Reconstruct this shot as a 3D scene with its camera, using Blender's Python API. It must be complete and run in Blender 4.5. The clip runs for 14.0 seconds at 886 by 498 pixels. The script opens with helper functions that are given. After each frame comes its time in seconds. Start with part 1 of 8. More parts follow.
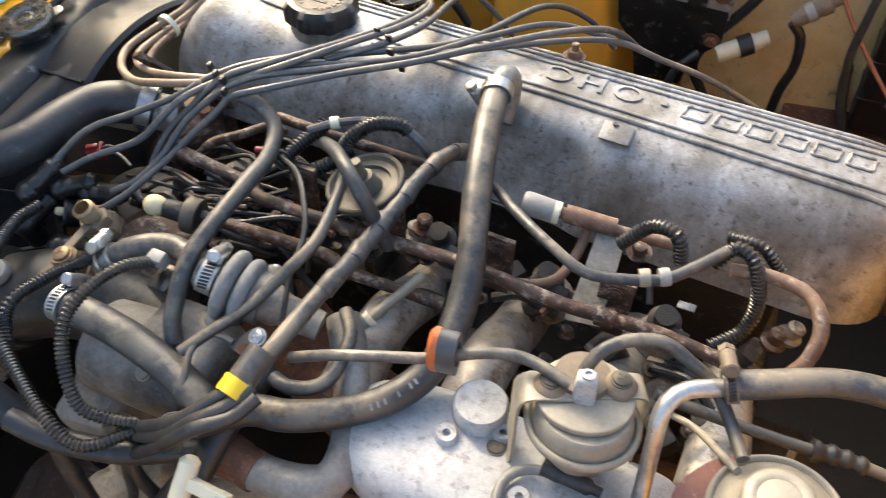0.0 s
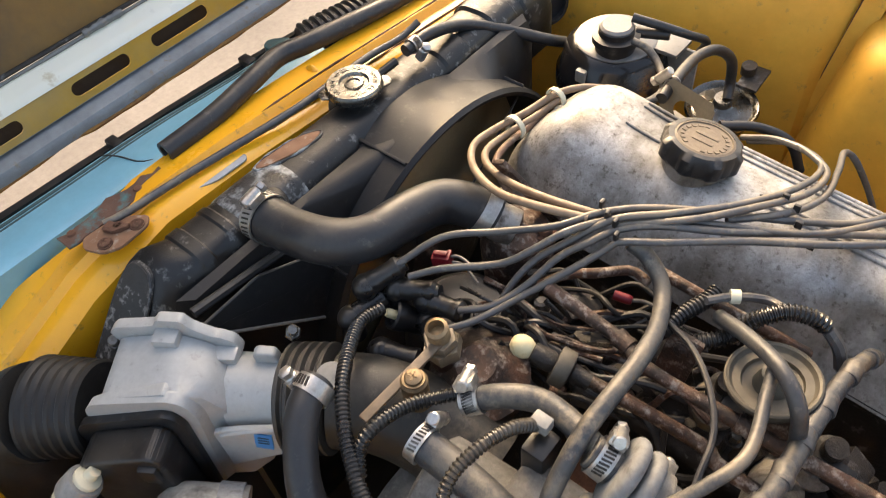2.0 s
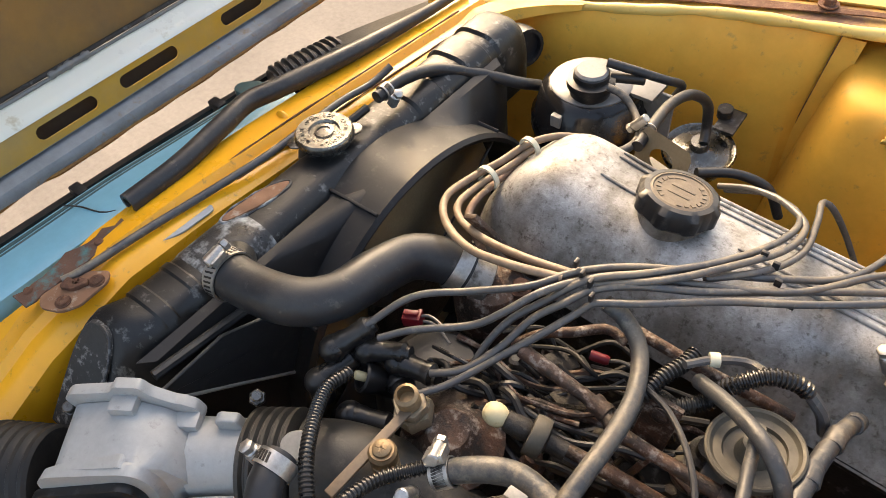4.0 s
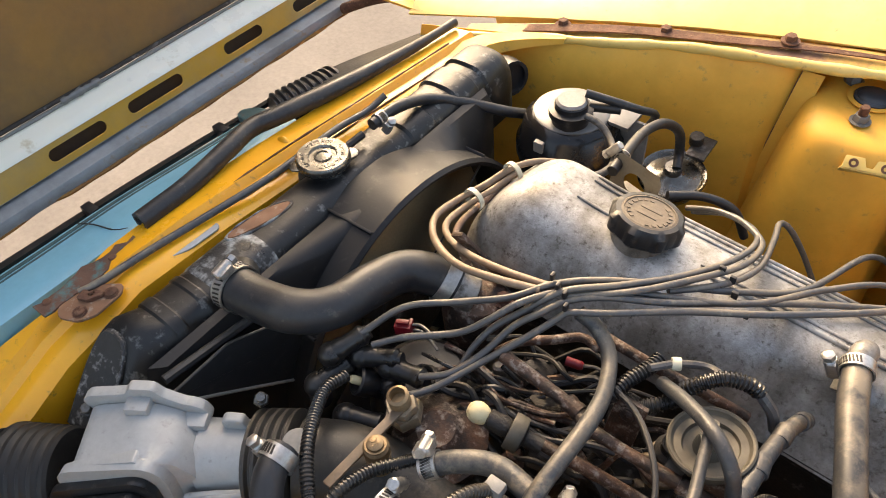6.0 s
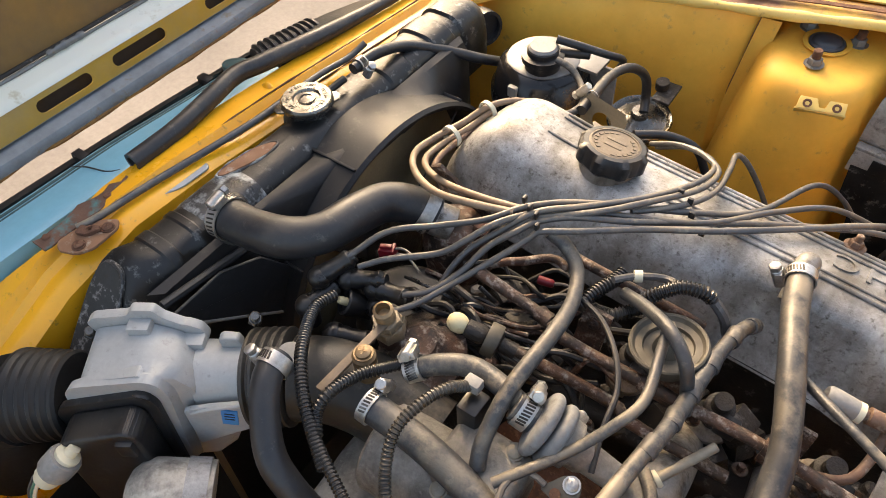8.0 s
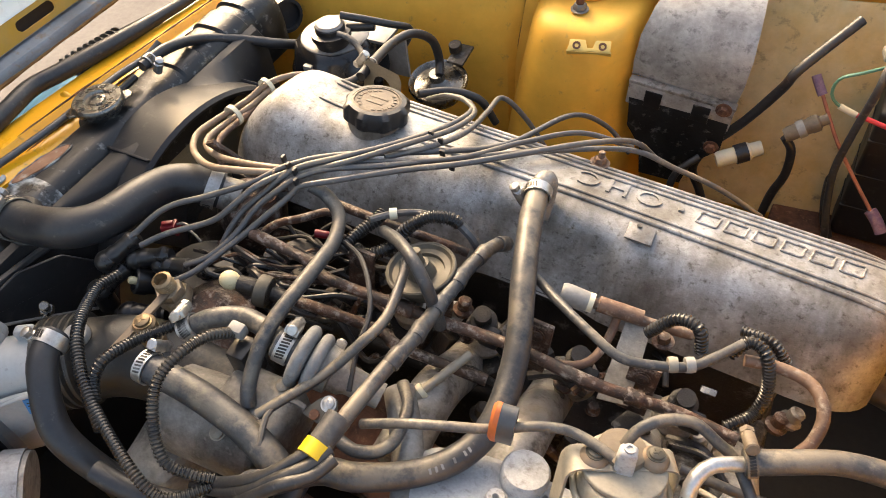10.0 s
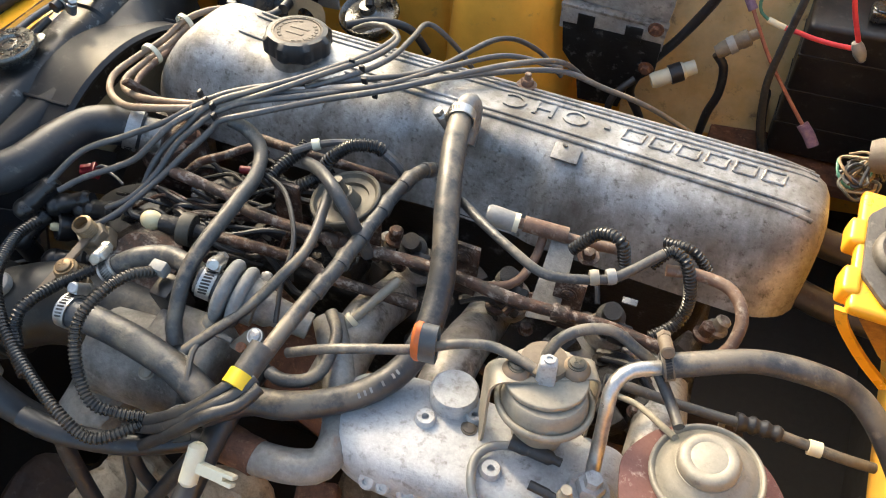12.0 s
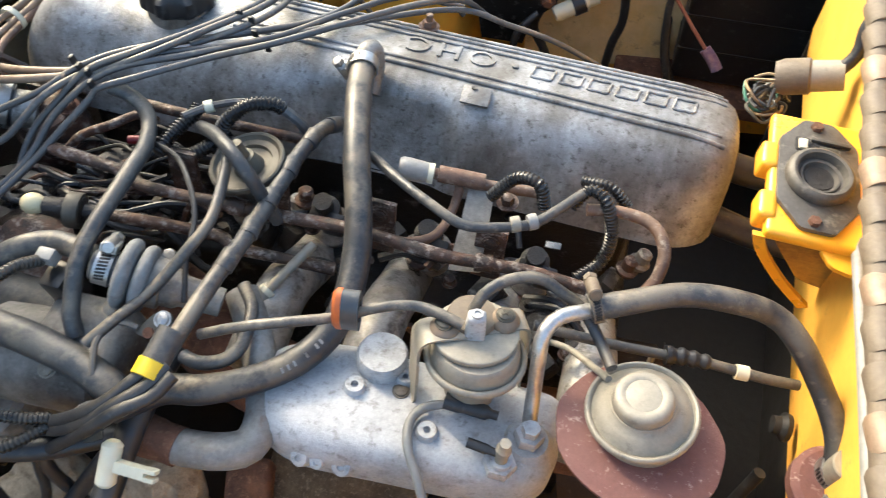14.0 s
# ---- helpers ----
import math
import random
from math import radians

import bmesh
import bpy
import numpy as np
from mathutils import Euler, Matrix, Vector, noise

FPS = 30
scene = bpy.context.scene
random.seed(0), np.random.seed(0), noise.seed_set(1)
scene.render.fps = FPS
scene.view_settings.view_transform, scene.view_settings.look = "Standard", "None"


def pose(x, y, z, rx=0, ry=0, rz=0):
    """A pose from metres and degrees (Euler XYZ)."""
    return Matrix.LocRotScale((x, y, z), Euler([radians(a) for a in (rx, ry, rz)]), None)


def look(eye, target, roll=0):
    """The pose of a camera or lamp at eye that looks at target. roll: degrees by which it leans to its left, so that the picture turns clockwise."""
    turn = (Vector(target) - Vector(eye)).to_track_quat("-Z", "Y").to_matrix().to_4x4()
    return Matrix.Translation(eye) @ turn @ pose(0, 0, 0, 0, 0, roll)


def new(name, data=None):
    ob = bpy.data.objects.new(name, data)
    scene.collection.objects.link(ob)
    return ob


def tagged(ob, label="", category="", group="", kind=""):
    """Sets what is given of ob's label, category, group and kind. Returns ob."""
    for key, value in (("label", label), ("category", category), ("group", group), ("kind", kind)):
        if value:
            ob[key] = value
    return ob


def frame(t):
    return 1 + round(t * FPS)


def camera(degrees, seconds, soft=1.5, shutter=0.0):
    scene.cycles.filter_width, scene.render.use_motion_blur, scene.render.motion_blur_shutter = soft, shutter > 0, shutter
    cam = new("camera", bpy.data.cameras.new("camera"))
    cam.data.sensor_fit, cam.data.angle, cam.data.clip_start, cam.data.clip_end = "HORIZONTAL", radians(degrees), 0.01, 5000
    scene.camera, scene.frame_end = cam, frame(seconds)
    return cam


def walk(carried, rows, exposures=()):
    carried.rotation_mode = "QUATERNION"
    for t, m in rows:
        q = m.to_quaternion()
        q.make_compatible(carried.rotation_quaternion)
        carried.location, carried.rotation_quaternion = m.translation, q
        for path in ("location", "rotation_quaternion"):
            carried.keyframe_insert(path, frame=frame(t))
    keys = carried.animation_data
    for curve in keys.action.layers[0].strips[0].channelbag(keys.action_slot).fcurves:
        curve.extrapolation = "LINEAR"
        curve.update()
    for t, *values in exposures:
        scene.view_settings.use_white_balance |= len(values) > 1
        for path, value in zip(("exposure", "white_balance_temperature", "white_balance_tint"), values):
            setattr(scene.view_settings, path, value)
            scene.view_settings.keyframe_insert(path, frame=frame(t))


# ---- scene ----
cam = camera(60.2, 14.0, 0.78, 0.3)
METRES, EYE, TILT, LEAN, TURN = 0.68, 1.30, -54.5, 7.5, 26.2
ROWS = [
    (0.0, 0.0, 0.0, 0.0, 0.0, 0.0, -0.0),
    (0.5, -0.0828, -0.0032, 0.018, 3.6, 0.61, -4.3),
    (1.0, -0.2358, 0.0522, 0.0466, 5.53, 1.04, -10.55),
    (1.5, -0.3025, 0.0499, 0.0602, 6.19, 1.24, -12.57),
    (2.0, -0.3087, 0.0666, 0.0892, 5.34, 2.23, -12.27),
    (2.5, -0.3137, 0.0916, 0.1204, 4.61, 3.38, -12.76),
    (5.0, -0.2915, 0.0746, 0.1308, 3.72, 4.83, -10.83),
    (5.5, -0.2811, 0.0506, 0.1321, 3.34, 5.53, -10.8),
    (6.0, -0.2946, 0.0191, 0.1154, 3.49, 6.02, -11.92),
    (6.5, -0.3143, -0.0072, 0.0963, 4.2, 6.01, -13.06),
    (7.0, -0.2891, -0.0193, 0.0786, 3.73, 5.55, -12.42),
    (7.5, -0.2874, -0.0296, 0.0652, 2.49, 4.64, -11.46),
    (8.0, -0.2821, -0.0361, 0.0572, 1.89, 4.37, -11.08),
    (8.5, -0.267, -0.0478, 0.0573, 1.39, 4.71, -10.12),
    (9.0, -0.1857, -0.0582, 0.0508, -0.46, 5.12, -6.64),
    (11.5, -0.0392, -0.106, -0.0069, -2.72, 3.03, -0.25),
    (12.0, -0.0327, -0.0918, -0.0102, -4.23, 1.23, 0.78),
    (12.5, -0.0431, -0.0728, -0.0167, -5.78, -0.62, 1.38),
    (13.0, -0.0679, -0.0877, -0.0174, -6.54, -1.84, 2.66),
    (13.5, -0.0609, -0.0753, -0.0088, -7.08, -2.35, 3.0),
    (14.0, -0.0271, -0.0585, -0.0009, -10.42, -3.15, 5.82),
]
walk(cam, [(t, pose(0, 0, EYE, TILT, LEAN, TURN) @ pose(METRES * x, METRES * y, METRES * z, 90 + pitch, roll, yaw)) for t, x, y, z, yaw, pitch, roll in ROWS],
     [(0.0, 1.38, 6300, 6), (0.8, 1.48, 7000, 8), (1.5, 1.46, 7600, 11), (2.5, 1.46, 7600, 11), (6.0, 1.30, 7600, 11), (7.0, 1.30, 7600, 11), (9.0, 1.47, 7500, 11), (11.5, 1.38, 6900, 6), (12.2, 1.38, 6200, 3), (14.0, 1.38, 5900, 2)])


# ---- light ----
SUN_DIR = Vector((-0.62, 0.46, 0.50)).normalized()
world = bpy.data.worlds.new("sky")
scene.world = world
world.use_nodes = True
sky = world.node_tree.nodes.new("ShaderNodeTexSky")
sky.sky_type, sky.sun_disc = "NISHITA", False
sky.air_density, sky.dust_density, sky.ozone_density = 1.0, 6.0, 0.2
sky.sun_elevation, sky.sun_rotation = math.asin(SUN_DIR.z), math.atan2(SUN_DIR.x, SUN_DIR.y)
back = world.node_tree.nodes["Background"]
back.inputs["Strength"].default_value = 0.21
world.node_tree.links.new(sky.outputs["Color"], back.inputs["Color"])
sun = new("sun", bpy.data.lights.new("sun", "SUN"))
sun.data.energy, sun.data.angle, sun.data.color = 0.86, radians(1.0), (1.0, 0.72, 0.42)
sun.matrix_world = look((0, 0, 5), Vector((0, 0, 5)) - SUN_DIR)


# ---- materials ----
def material(name, colour, second=None, rough=0.5, metal=0.0, grain=120.0, stains=18.0, amount=0.5, bump=0.15,
             speck=None, speck_amount=0.5, speck_scale=260.0, coat=0.0, dust_sun=0.0, mottle=0.32, soot=None):
    """Base colour varied at two scales, with optional specks and dusty, sun-toned upper patches, and fine relief."""
    m = bpy.data.materials.new(name)
    m.use_nodes = True
    t = m.node_tree
    n, l = t.nodes, t.links
    bsdf = n["Principled BSDF"]
    co = n.new("ShaderNodeTexCoord")

    def noisy(scale, detail=9.0, rg=0.68):
        q = n.new("ShaderNodeTexNoise")
        q.inputs["Scale"].default_value, q.inputs["Detail"].default_value, q.inputs["Roughness"].default_value = scale, detail, rg
        l.new(co.outputs["Object"], q.inputs["Vector"])
        return q.outputs["Fac"]

    def ramp(src, lo, hi):
        q = n.new("ShaderNodeMapRange")
        q.inputs["From Min"].default_value, q.inputs["From Max"].default_value = lo, hi
        l.new(src, q.inputs["Value"])
        return q.outputs["Result"]

    def mix(fac, a, b):
        q = n.new("ShaderNodeMix")
        q.data_type = "RGBA"
        l.new(fac, q.inputs["Factor"])
        for sock, v in ((q.inputs["A"], a), (q.inputs["B"], b)):
            if isinstance(v, (tuple, list)):
                sock.default_value = (*v, 1)
            else:
                l.new(v, sock)
        return q.outputs["Result"]

    second = second or tuple(c * 0.62 for c in colour)
    big, fine = noisy(stains), noisy(grain)
    c = mix(ramp(big, 0.5 - 0.28 / max(amount, 0.05) * 0.5, 0.5 + 0.28 / max(amount, 0.05) * 0.5), colour, second)
    shade = n.new("ShaderNodeMix")
    shade.data_type, shade.blend_type = "RGBA", "MULTIPLY"
    shade.inputs["Factor"].default_value = mottle
    l.new(c, shade.inputs["A"])
    grey = n.new("ShaderNodeMapRange")
    grey.inputs["From Min"].default_value, grey.inputs["From Max"].default_value = 0.3, 0.7
    grey.inputs["To Min"].default_value, grey.inputs["To Max"].default_value = 0.42, 1.42
    l.new(fine, grey.inputs["Value"])
    l.new(grey.outputs["Result"], shade.inputs["B"])
    c = shade.outputs["Result"]
    if speck:
        a = ramp(noisy(speck_scale, 4.0, 0.7), 0.62 - 0.16 * speck_amount, 0.82 - 0.16 * speck_amount)
        c = mix(a, c, speck)
    if soot:
        shift, stretch, tint = soot
        place = n.new("ShaderNodeMapping")
        place.inputs["Location"].default_value, place.inputs["Scale"].default_value = shift, stretch
        l.new(co.outputs["Object"], place.inputs["Vector"])
        streak = n.new("ShaderNodeTexNoise")
        streak.inputs["Scale"].default_value, streak.inputs["Detail"].default_value, streak.inputs["Roughness"].default_value = 1.0, 8.0, 0.62
        l.new(place.outputs["Vector"], streak.inputs["Vector"])
        c = mix(ramp(streak.outputs["Fac"], 0.44, 0.70), c, tint)
    # tan patches on upward faces: dusty film plus warm sunlight put into the colour
    if dust_sun:
        geo = n.new("ShaderNodeNewGeometry")
        sep = n.new("ShaderNodeSeparateXYZ")
        l.new(geo.outputs["Normal"], sep.inputs["Vector"])
        up = ramp(sep.outputs["Z"], 0.1, 0.95)
        mul = n.new("ShaderNodeMath")
        mul.operation = "MULTIPLY"
        l.new(up, mul.inputs[0])
        patch = n.new("ShaderNodeMath")
        patch.operation = "MULTIPLY"
        l.new(ramp(noisy(34.0), 0.42, 0.56), patch.inputs[0])
        l.new(ramp(noisy(7.0, 3.0), 0.38, 0.60), patch.inputs[1])
        l.new(patch.outputs[0], mul.inputs[1])
        mul2 = n.new("ShaderNodeMath")
        mul2.operation = "MULTIPLY"
        mul2.inputs[1].default_value = dust_sun
        l.new(mul.outputs[0], mul2.inputs[0])
        c = mix(mul2.outputs[0], c, (0.40, 0.325, 0.22))
    l.new(c, bsdf.inputs["Base Color"])
    rr = n.new("ShaderNodeMapRange")
    rr.inputs["From Min"].default_value, rr.inputs["From Max"].default_value = 0.3, 0.7
    rr.inputs["To Min"].default_value, rr.inputs["To Max"].default_value = max(rough - 0.12, 0.05), min(rough + 0.14, 1.0)
    l.new(big, rr.inputs["Value"])
    l.new(rr.outputs["Result"], bsdf.inputs["Roughness"])
    bsdf.inputs["Metallic"].default_value = metal
    bsdf.inputs["Coat Weight"].default_value = coat
    bsdf.inputs["Coat Roughness"].default_value = 0.12
    if bump:
        b = n.new("ShaderNodeBump")
        b.inputs["Strength"].default_value, b.inputs["Distance"].default_value = bump, 0.002
        l.new(fine, b.inputs["Height"])
        l.new(b.outputs["Normal"], bsdf.inputs["Normal"])
    return m


YELLOW = material("yellow_paint", (0.90, 0.51, 0.075), (0.76, 0.38, 0.045), 0.56, 0, 22, 6, 0.8, 0.02, (0.42, 0.24, 0.07), 0.10, 60, 0.06, mottle=0.16)
YELLOW_OUT = material("yellow_paint_faded", (0.80, 0.60, 0.20), (0.72, 0.48, 0.11), 0.45, 0, 60, 7, 0.6, 0.02, (0.35, 0.19, 0.07), 0.12, 120, 0.15, mottle=0.12)
YELLOW_CLEAN = material("yellow_paint_bright", (0.97, 0.47, 0.022), (0.92, 0.41, 0.02), 0.3, 0, 30, 7, 0.5, 0.012, (0.3, 0.15, 0.05), 0.14, 90, 0.4, mottle=0.12)
BLUE = material("blue_paint", (0.20, 0.47, 0.58), (0.16, 0.39, 0.5), 0.35, 0, 60, 8, 0.6, 0.03, None, 0.5, 200, 0.3, mottle=0.12)
TEAL = material("rust_with_teal_flakes", (0.15, 0.075, 0.048), (0.085, 0.045, 0.032), 0.75, 0, 160, 40, 0.9, 0.5, (0.06, 0.19, 0.20), 0.75, 60)
RUST = material("rust", (0.16, 0.070, 0.038), (0.075, 0.036, 0.024), 0.85, 0, 300, 60, 0.9, 0.5, (0.26, 0.15, 0.08), 0.4, 160)
RUST_TUBE = material("rusty_steel_tube", (0.024, 0.016, 0.013), (0.095, 0.042, 0.024), 0.52, 0.15, 300, 55, 1.6, 0.6, (0.36, 0.33, 0.29), 0.55, 110, 0, 0.10)
COPPER = material("dusty_copper_brown_tube", (0.20, 0.115, 0.074), (0.105, 0.066, 0.050), 0.6, 0.2, 220, 30, 1.0, 0.3, (0.38, 0.33, 0.27), 0.42, 90, 0, 0.3)
ALU = material("cast_aluminium", (0.46, 0.45, 0.43), (0.20, 0.175, 0.145), 0.5, 0.55, 420, 13, 1.0, 0.25, (0.11, 0.095, 0.08), 0.85, 75)
ALU_CLEAN = material("light_cast_aluminium", (0.44, 0.445, 0.45), (0.30, 0.30, 0.295), 0.62, 0.12, 420, 18, 1.3, 0.25, (0.17, 0.155, 0.14), 0.42, 140, mottle=0.3)
AFM_GREY = material("pale_grey_die_cast", (0.41, 0.425, 0.425), (0.35, 0.36, 0.355), 0.5, 0.15, 160, 9, 0.6, 0.06, (0.24, 0.24, 0.23), 0.1, 120, mottle=0.15)
STEEL = material("bright_zinc_steel", (0.58, 0.57, 0.55), (0.38, 0.36, 0.33), 0.36, 0.85, 350, 80, 0.8, 0.1)
CHROME = material("worn_chrome", (0.23, 0.225, 0.21), (0.12, 0.112, 0.10), 0.27, 0.9, 300, 60, 0.8, 0.12, (0.09, 0.075, 0.06), 0.3, 200)
DUSTY_STEEL = material("dusty_passivated_steel", (0.325, 0.293, 0.233), (0.24, 0.215, 0.17), 0.55, 0.2, 320, 16, 0.8, 0.12, (0.15, 0.125, 0.10), 0.25, 90, mottle=0.2)
BRASS = material("dull_brass", (0.34, 0.235, 0.125), (0.20, 0.14, 0.085), 0.45, 0.6, 260, 60, 0.8, 0.15)
RUBBER = material("black_rubber", (0.013, 0.0145, 0.018), (0.024, 0.025, 0.028), 0.42, 0, 260, 25, 0.8, 0.10, (0.10, 0.092, 0.08), 0.16, 90, 0, 0.10)
RUBBER_DUSTY = material("dusty_grey_rubber", (0.032, 0.0345, 0.040), (0.060, 0.060, 0.059), 0.43, 0, 260, 36, 1.3, 0.22, (0.18, 0.16, 0.13), 0.28, 90, 0, 0.50)
HOSE_DARK = material("dust_filmed_black_rubber", (0.018, 0.0205, 0.025), (0.034, 0.035, 0.038), 0.42, 0, 260, 30, 1.0, 0.15, (0.13, 0.115, 0.095), 0.22, 90, 0, 0.55)
BOOT_RUBBER = material("dusty_ribbed_rubber", (0.016, 0.0155, 0.0145), (0.034, 0.032, 0.028), 0.5, 0, 240, 26, 1.0, 0.15, (0.10, 0.09, 0.075), 0.2, 80, 0, 0.28)
WIRE = material("grey_silicone_wire", (0.088, 0.088, 0.092), (0.056, 0.055, 0.056), 0.36, 0, 200, 34, 0.8, 0.06, (0.2, 0.18, 0.15), 0.26, 110, 0, 0.5)
WIRE_BROWN = material("heat_browned_wire", (0.31, 0.215, 0.14), (0.17, 0.115, 0.078), 0.5, 0, 200, 40, 0.8, 0.06, None, 0.5, 200, 0, 0.4)
LOOM = material("black_corrugated_plastic", (0.010, 0.010, 0.011), (0.019, 0.0185, 0.018), 0.27, 0, 200, 40, 0.7, 0.03, None, 0.5, 200, 0, 0.16)
PLASTIC = material("black_plastic", (0.010, 0.0105, 0.012), (0.020, 0.020, 0.021), 0.40, 0, 160, 20, 0.8, 0.06, (0.07, 0.066, 0.06), 0.2, 80, 0, 0.06, mottle=0.25)
BLACK_METAL = material("worn_black_paint", (0.006, 0.0065, 0.007), (0.018, 0.018, 0.018), 0.40, 0.0, 60, 22, 1.0, 0.35, (0.22, 0.22, 0.21), 0.30, 70)
GRIME = material("oily_black_grime", (0.012, 0.0105, 0.0095), (0.034, 0.028, 0.023), 0.48, 0.1, 200, 30, 0.9, 0.7, (0.26, 0.255, 0.24), 0.32, 48)
# near-black: painted shade low in the bay and in slots; also the dark gutter panel
DARK = material("shade_black_and_dark_panel", (0.02, 0.018, 0.016), (0.035, 0.03, 0.025), 0.8, 0, 100, 20, 0.8, 0.3)
WHITE_PL = material("cream_plastic", (0.7, 0.66, 0.5), (0.6, 0.54, 0.38), 0.45, 0, 150, 40, 0.5, 0.04, mottle=0.12)
GREY_PL = material("grey_plastic", (0.2, 0.2, 0.195), (0.28, 0.27, 0.25), 0.5, 0, 200, 40, 0.7, 0.08)
ORANGE = material("orange_plastic", (0.55, 0.14, 0.035), (0.42, 0.11, 0.03), 0.45, 0, 150, 50, 0.6, 0.04)
RED = material("crimson_plastic", (0.17, 0.004, 0.012), (0.12, 0.004, 0.008), 0.4, 0, 150, 40, 0.4, 0.02, mottle=0.12)
PINK = material("red_wire_insulation", (0.7, 0.06, 0.08), (0.6, 0.05, 0.06), 0.4, 0, 150, 40, 0.4, 0.02)
GREEN = material("green_wire_insulation", (0.1, 0.25, 0.17), (0.08, 0.2, 0.14), 0.45, 0, 150, 40, 0.4, 0.02)
YTAPE = material("yellow_tape", (0.8, 0.55, 0.02), (0.7, 0.46, 0.02), 0.4, 0, 150, 60, 0.4, 0.03, mottle=0.12)
BLUE_STICKER = material("blue_sticker", (0.05, 0.25, 0.6), (0.05, 0.22, 0.5), 0.4, 0, 150, 60, 0.4, 0.02, mottle=0.12)
PLATE_RED = material("dusty_red_oxide", (0.150, 0.060, 0.049), (0.19, 0.095, 0.078), 0.75, 0, 300, 24, 0.9, 0.3, (0.46, 0.35, 0.30), 0.2, 150, mottle=0.2)
TEAL_PAINT = material("dull_teal_paint", (0.045, 0.105, 0.105), (0.03, 0.07, 0.07), 0.5, 0, 100, 18, 0.8, 0.1, (0.10, 0.07, 0.05), 0.3, 70, mottle=0.2)
CONCRETE = material("pale_concrete", (0.185, 0.170, 0.158), (0.15, 0.138, 0.128), 0.9, 0, 60, 2.0, 0.8, 0.1, (0.17, 0.158, 0.147), 0.2, 40, mottle=0.3)
HOOD_PRIMER = material("bare_brown_hood_lining", (0.105, 0.083, 0.066), (0.30, 0.165, 0.05), 0.5, 0.1, 60, 3.2, 0.9, 0.03, mottle=0.12)
HOOD_SILVER = material("silver_painted_steel", (0.95, 0.92, 0.81), (0.82, 0.78, 0.62), 0.3, 0.0, 24, 6, 0.6, 0.03, (0.5, 0.38, 0.18), 0.16, 30, 0.5, mottle=0.1)
ROPE = material("orange_cord", (0.4, 0.15, 0.08), (0.3, 0.1, 0.06), 0.7, 0, 400, 80, 0.6, 0.2)
PURPLE = material("faded_purple_sleeve", (0.16, 0.09, 0.17), (0.30, 0.20, 0.24), 0.7, 0, 500, 160, 0.9, 0.2)
CAP_DUST = material("dusty_brown_plastic", (0.115, 0.088, 0.062), (0.17, 0.135, 0.095), 0.6, 0, 300, 60, 0.8, 0.2)
# sandy ground, brightened so that sunlight is in the colour
SUNLIT_SAND = material("sandy_ground_sunlit_tone", (0.58, 0.46, 0.305), (0.30, 0.225, 0.14), 0.95, 0, 240, 40, 1.0, 1.0, (0.14, 0.10, 0.06), 0.42, 120)
RUBBER_MATTE = material("dull_black_rubber", (0.007, 0.007, 0.0075), (0.013, 0.0125, 0.012), 0.55, 0, 300, 40, 0.7, 0.12, (0.05, 0.046, 0.04), 0.12, 80, 0, 0.05)
ALU_DIRTY = material("dirty_cast_aluminium", (0.29, 0.275, 0.25), (0.11, 0.10, 0.086), 0.6, 0.3, 300, 26, 1.0, 0.4, (0.32, 0.30, 0.27), 0.3, 110)
FLANGE_RUST = material("rust_stained_yellow", (0.56, 0.33, 0.06), (0.12, 0.055, 0.034), 0.55, 0, 60, 8, 1.6, 0.08, (0.09, 0.045, 0.03), 0.4, 60, mottle=0.25)
GLOSS_BLACK = material("glossy_black_plastic", (0.006, 0.006, 0.007), (0.010, 0.010, 0.011), 0.2, 0, 120, 20, 0.6, 0.03, (0.05, 0.048, 0.045), 0.12, 70, 0, 0.05, mottle=0.25)
OLIVE = material("olive_passivated_steel", (0.105, 0.094, 0.071), (0.066, 0.058, 0.045), 0.6, 0.15, 260, 24, 0.9, 0.1, (0.06, 0.052, 0.04), 0.4, 110, mottle=0.2)
GREY_RUBBER = material("grey_perished_rubber", (0.20, 0.205, 0.205), (0.13, 0.13, 0.128), 0.6, 0, 260, 26, 0.9, 0.15, (0.07, 0.066, 0.06), 0.4, 90)
SLATE = material("blue_grey_rubber", (0.06, 0.068, 0.078), (0.045, 0.05, 0.056), 0.4, 0, 200, 30, 0.7, 0.04, (0.12, 0.11, 0.1), 0.2, 80, mottle=0.25)
BOOT_BLACK = material("shiny_black_rubber", (0.007, 0.007, 0.008), (0.012, 0.012, 0.013), 0.3, 0, 150, 24, 0.7, 0.06, (0.06, 0.055, 0.048), 0.2, 60, 0, 0.12, mottle=0.3)
CREAM = material("yellowed_cream_plastic", (0.62, 0.54, 0.33), (0.50, 0.42, 0.24), 0.5, 0, 150, 40, 0.6, 0.06, (0.25, 0.19, 0.1), 0.2, 90, mottle=0.2)
HOOD_WEB = material("faded_ochre_paint", (0.62, 0.34, 0.03), (0.50, 0.33, 0.12), 0.4, 0.05, 40, 8, 0.9, 0.03, mottle=0.12)
RUSTY_OCHRE = material("rusty_ochre_paint", (0.42, 0.20, 0.045), (0.26, 0.12, 0.04), 0.6, 0, 120, 24, 0.9, 0.2, (0.10, 0.05, 0.03), 0.3, 90)
HOOD_LIP = material("dull_grey_steel", (0.40, 0.43, 0.45), (0.26, 0.265, 0.26), 0.42, 0.2, 40, 9, 0.9, 0.05, (0.3, 0.2, 0.08), 0.25, 40, mottle=0.2)
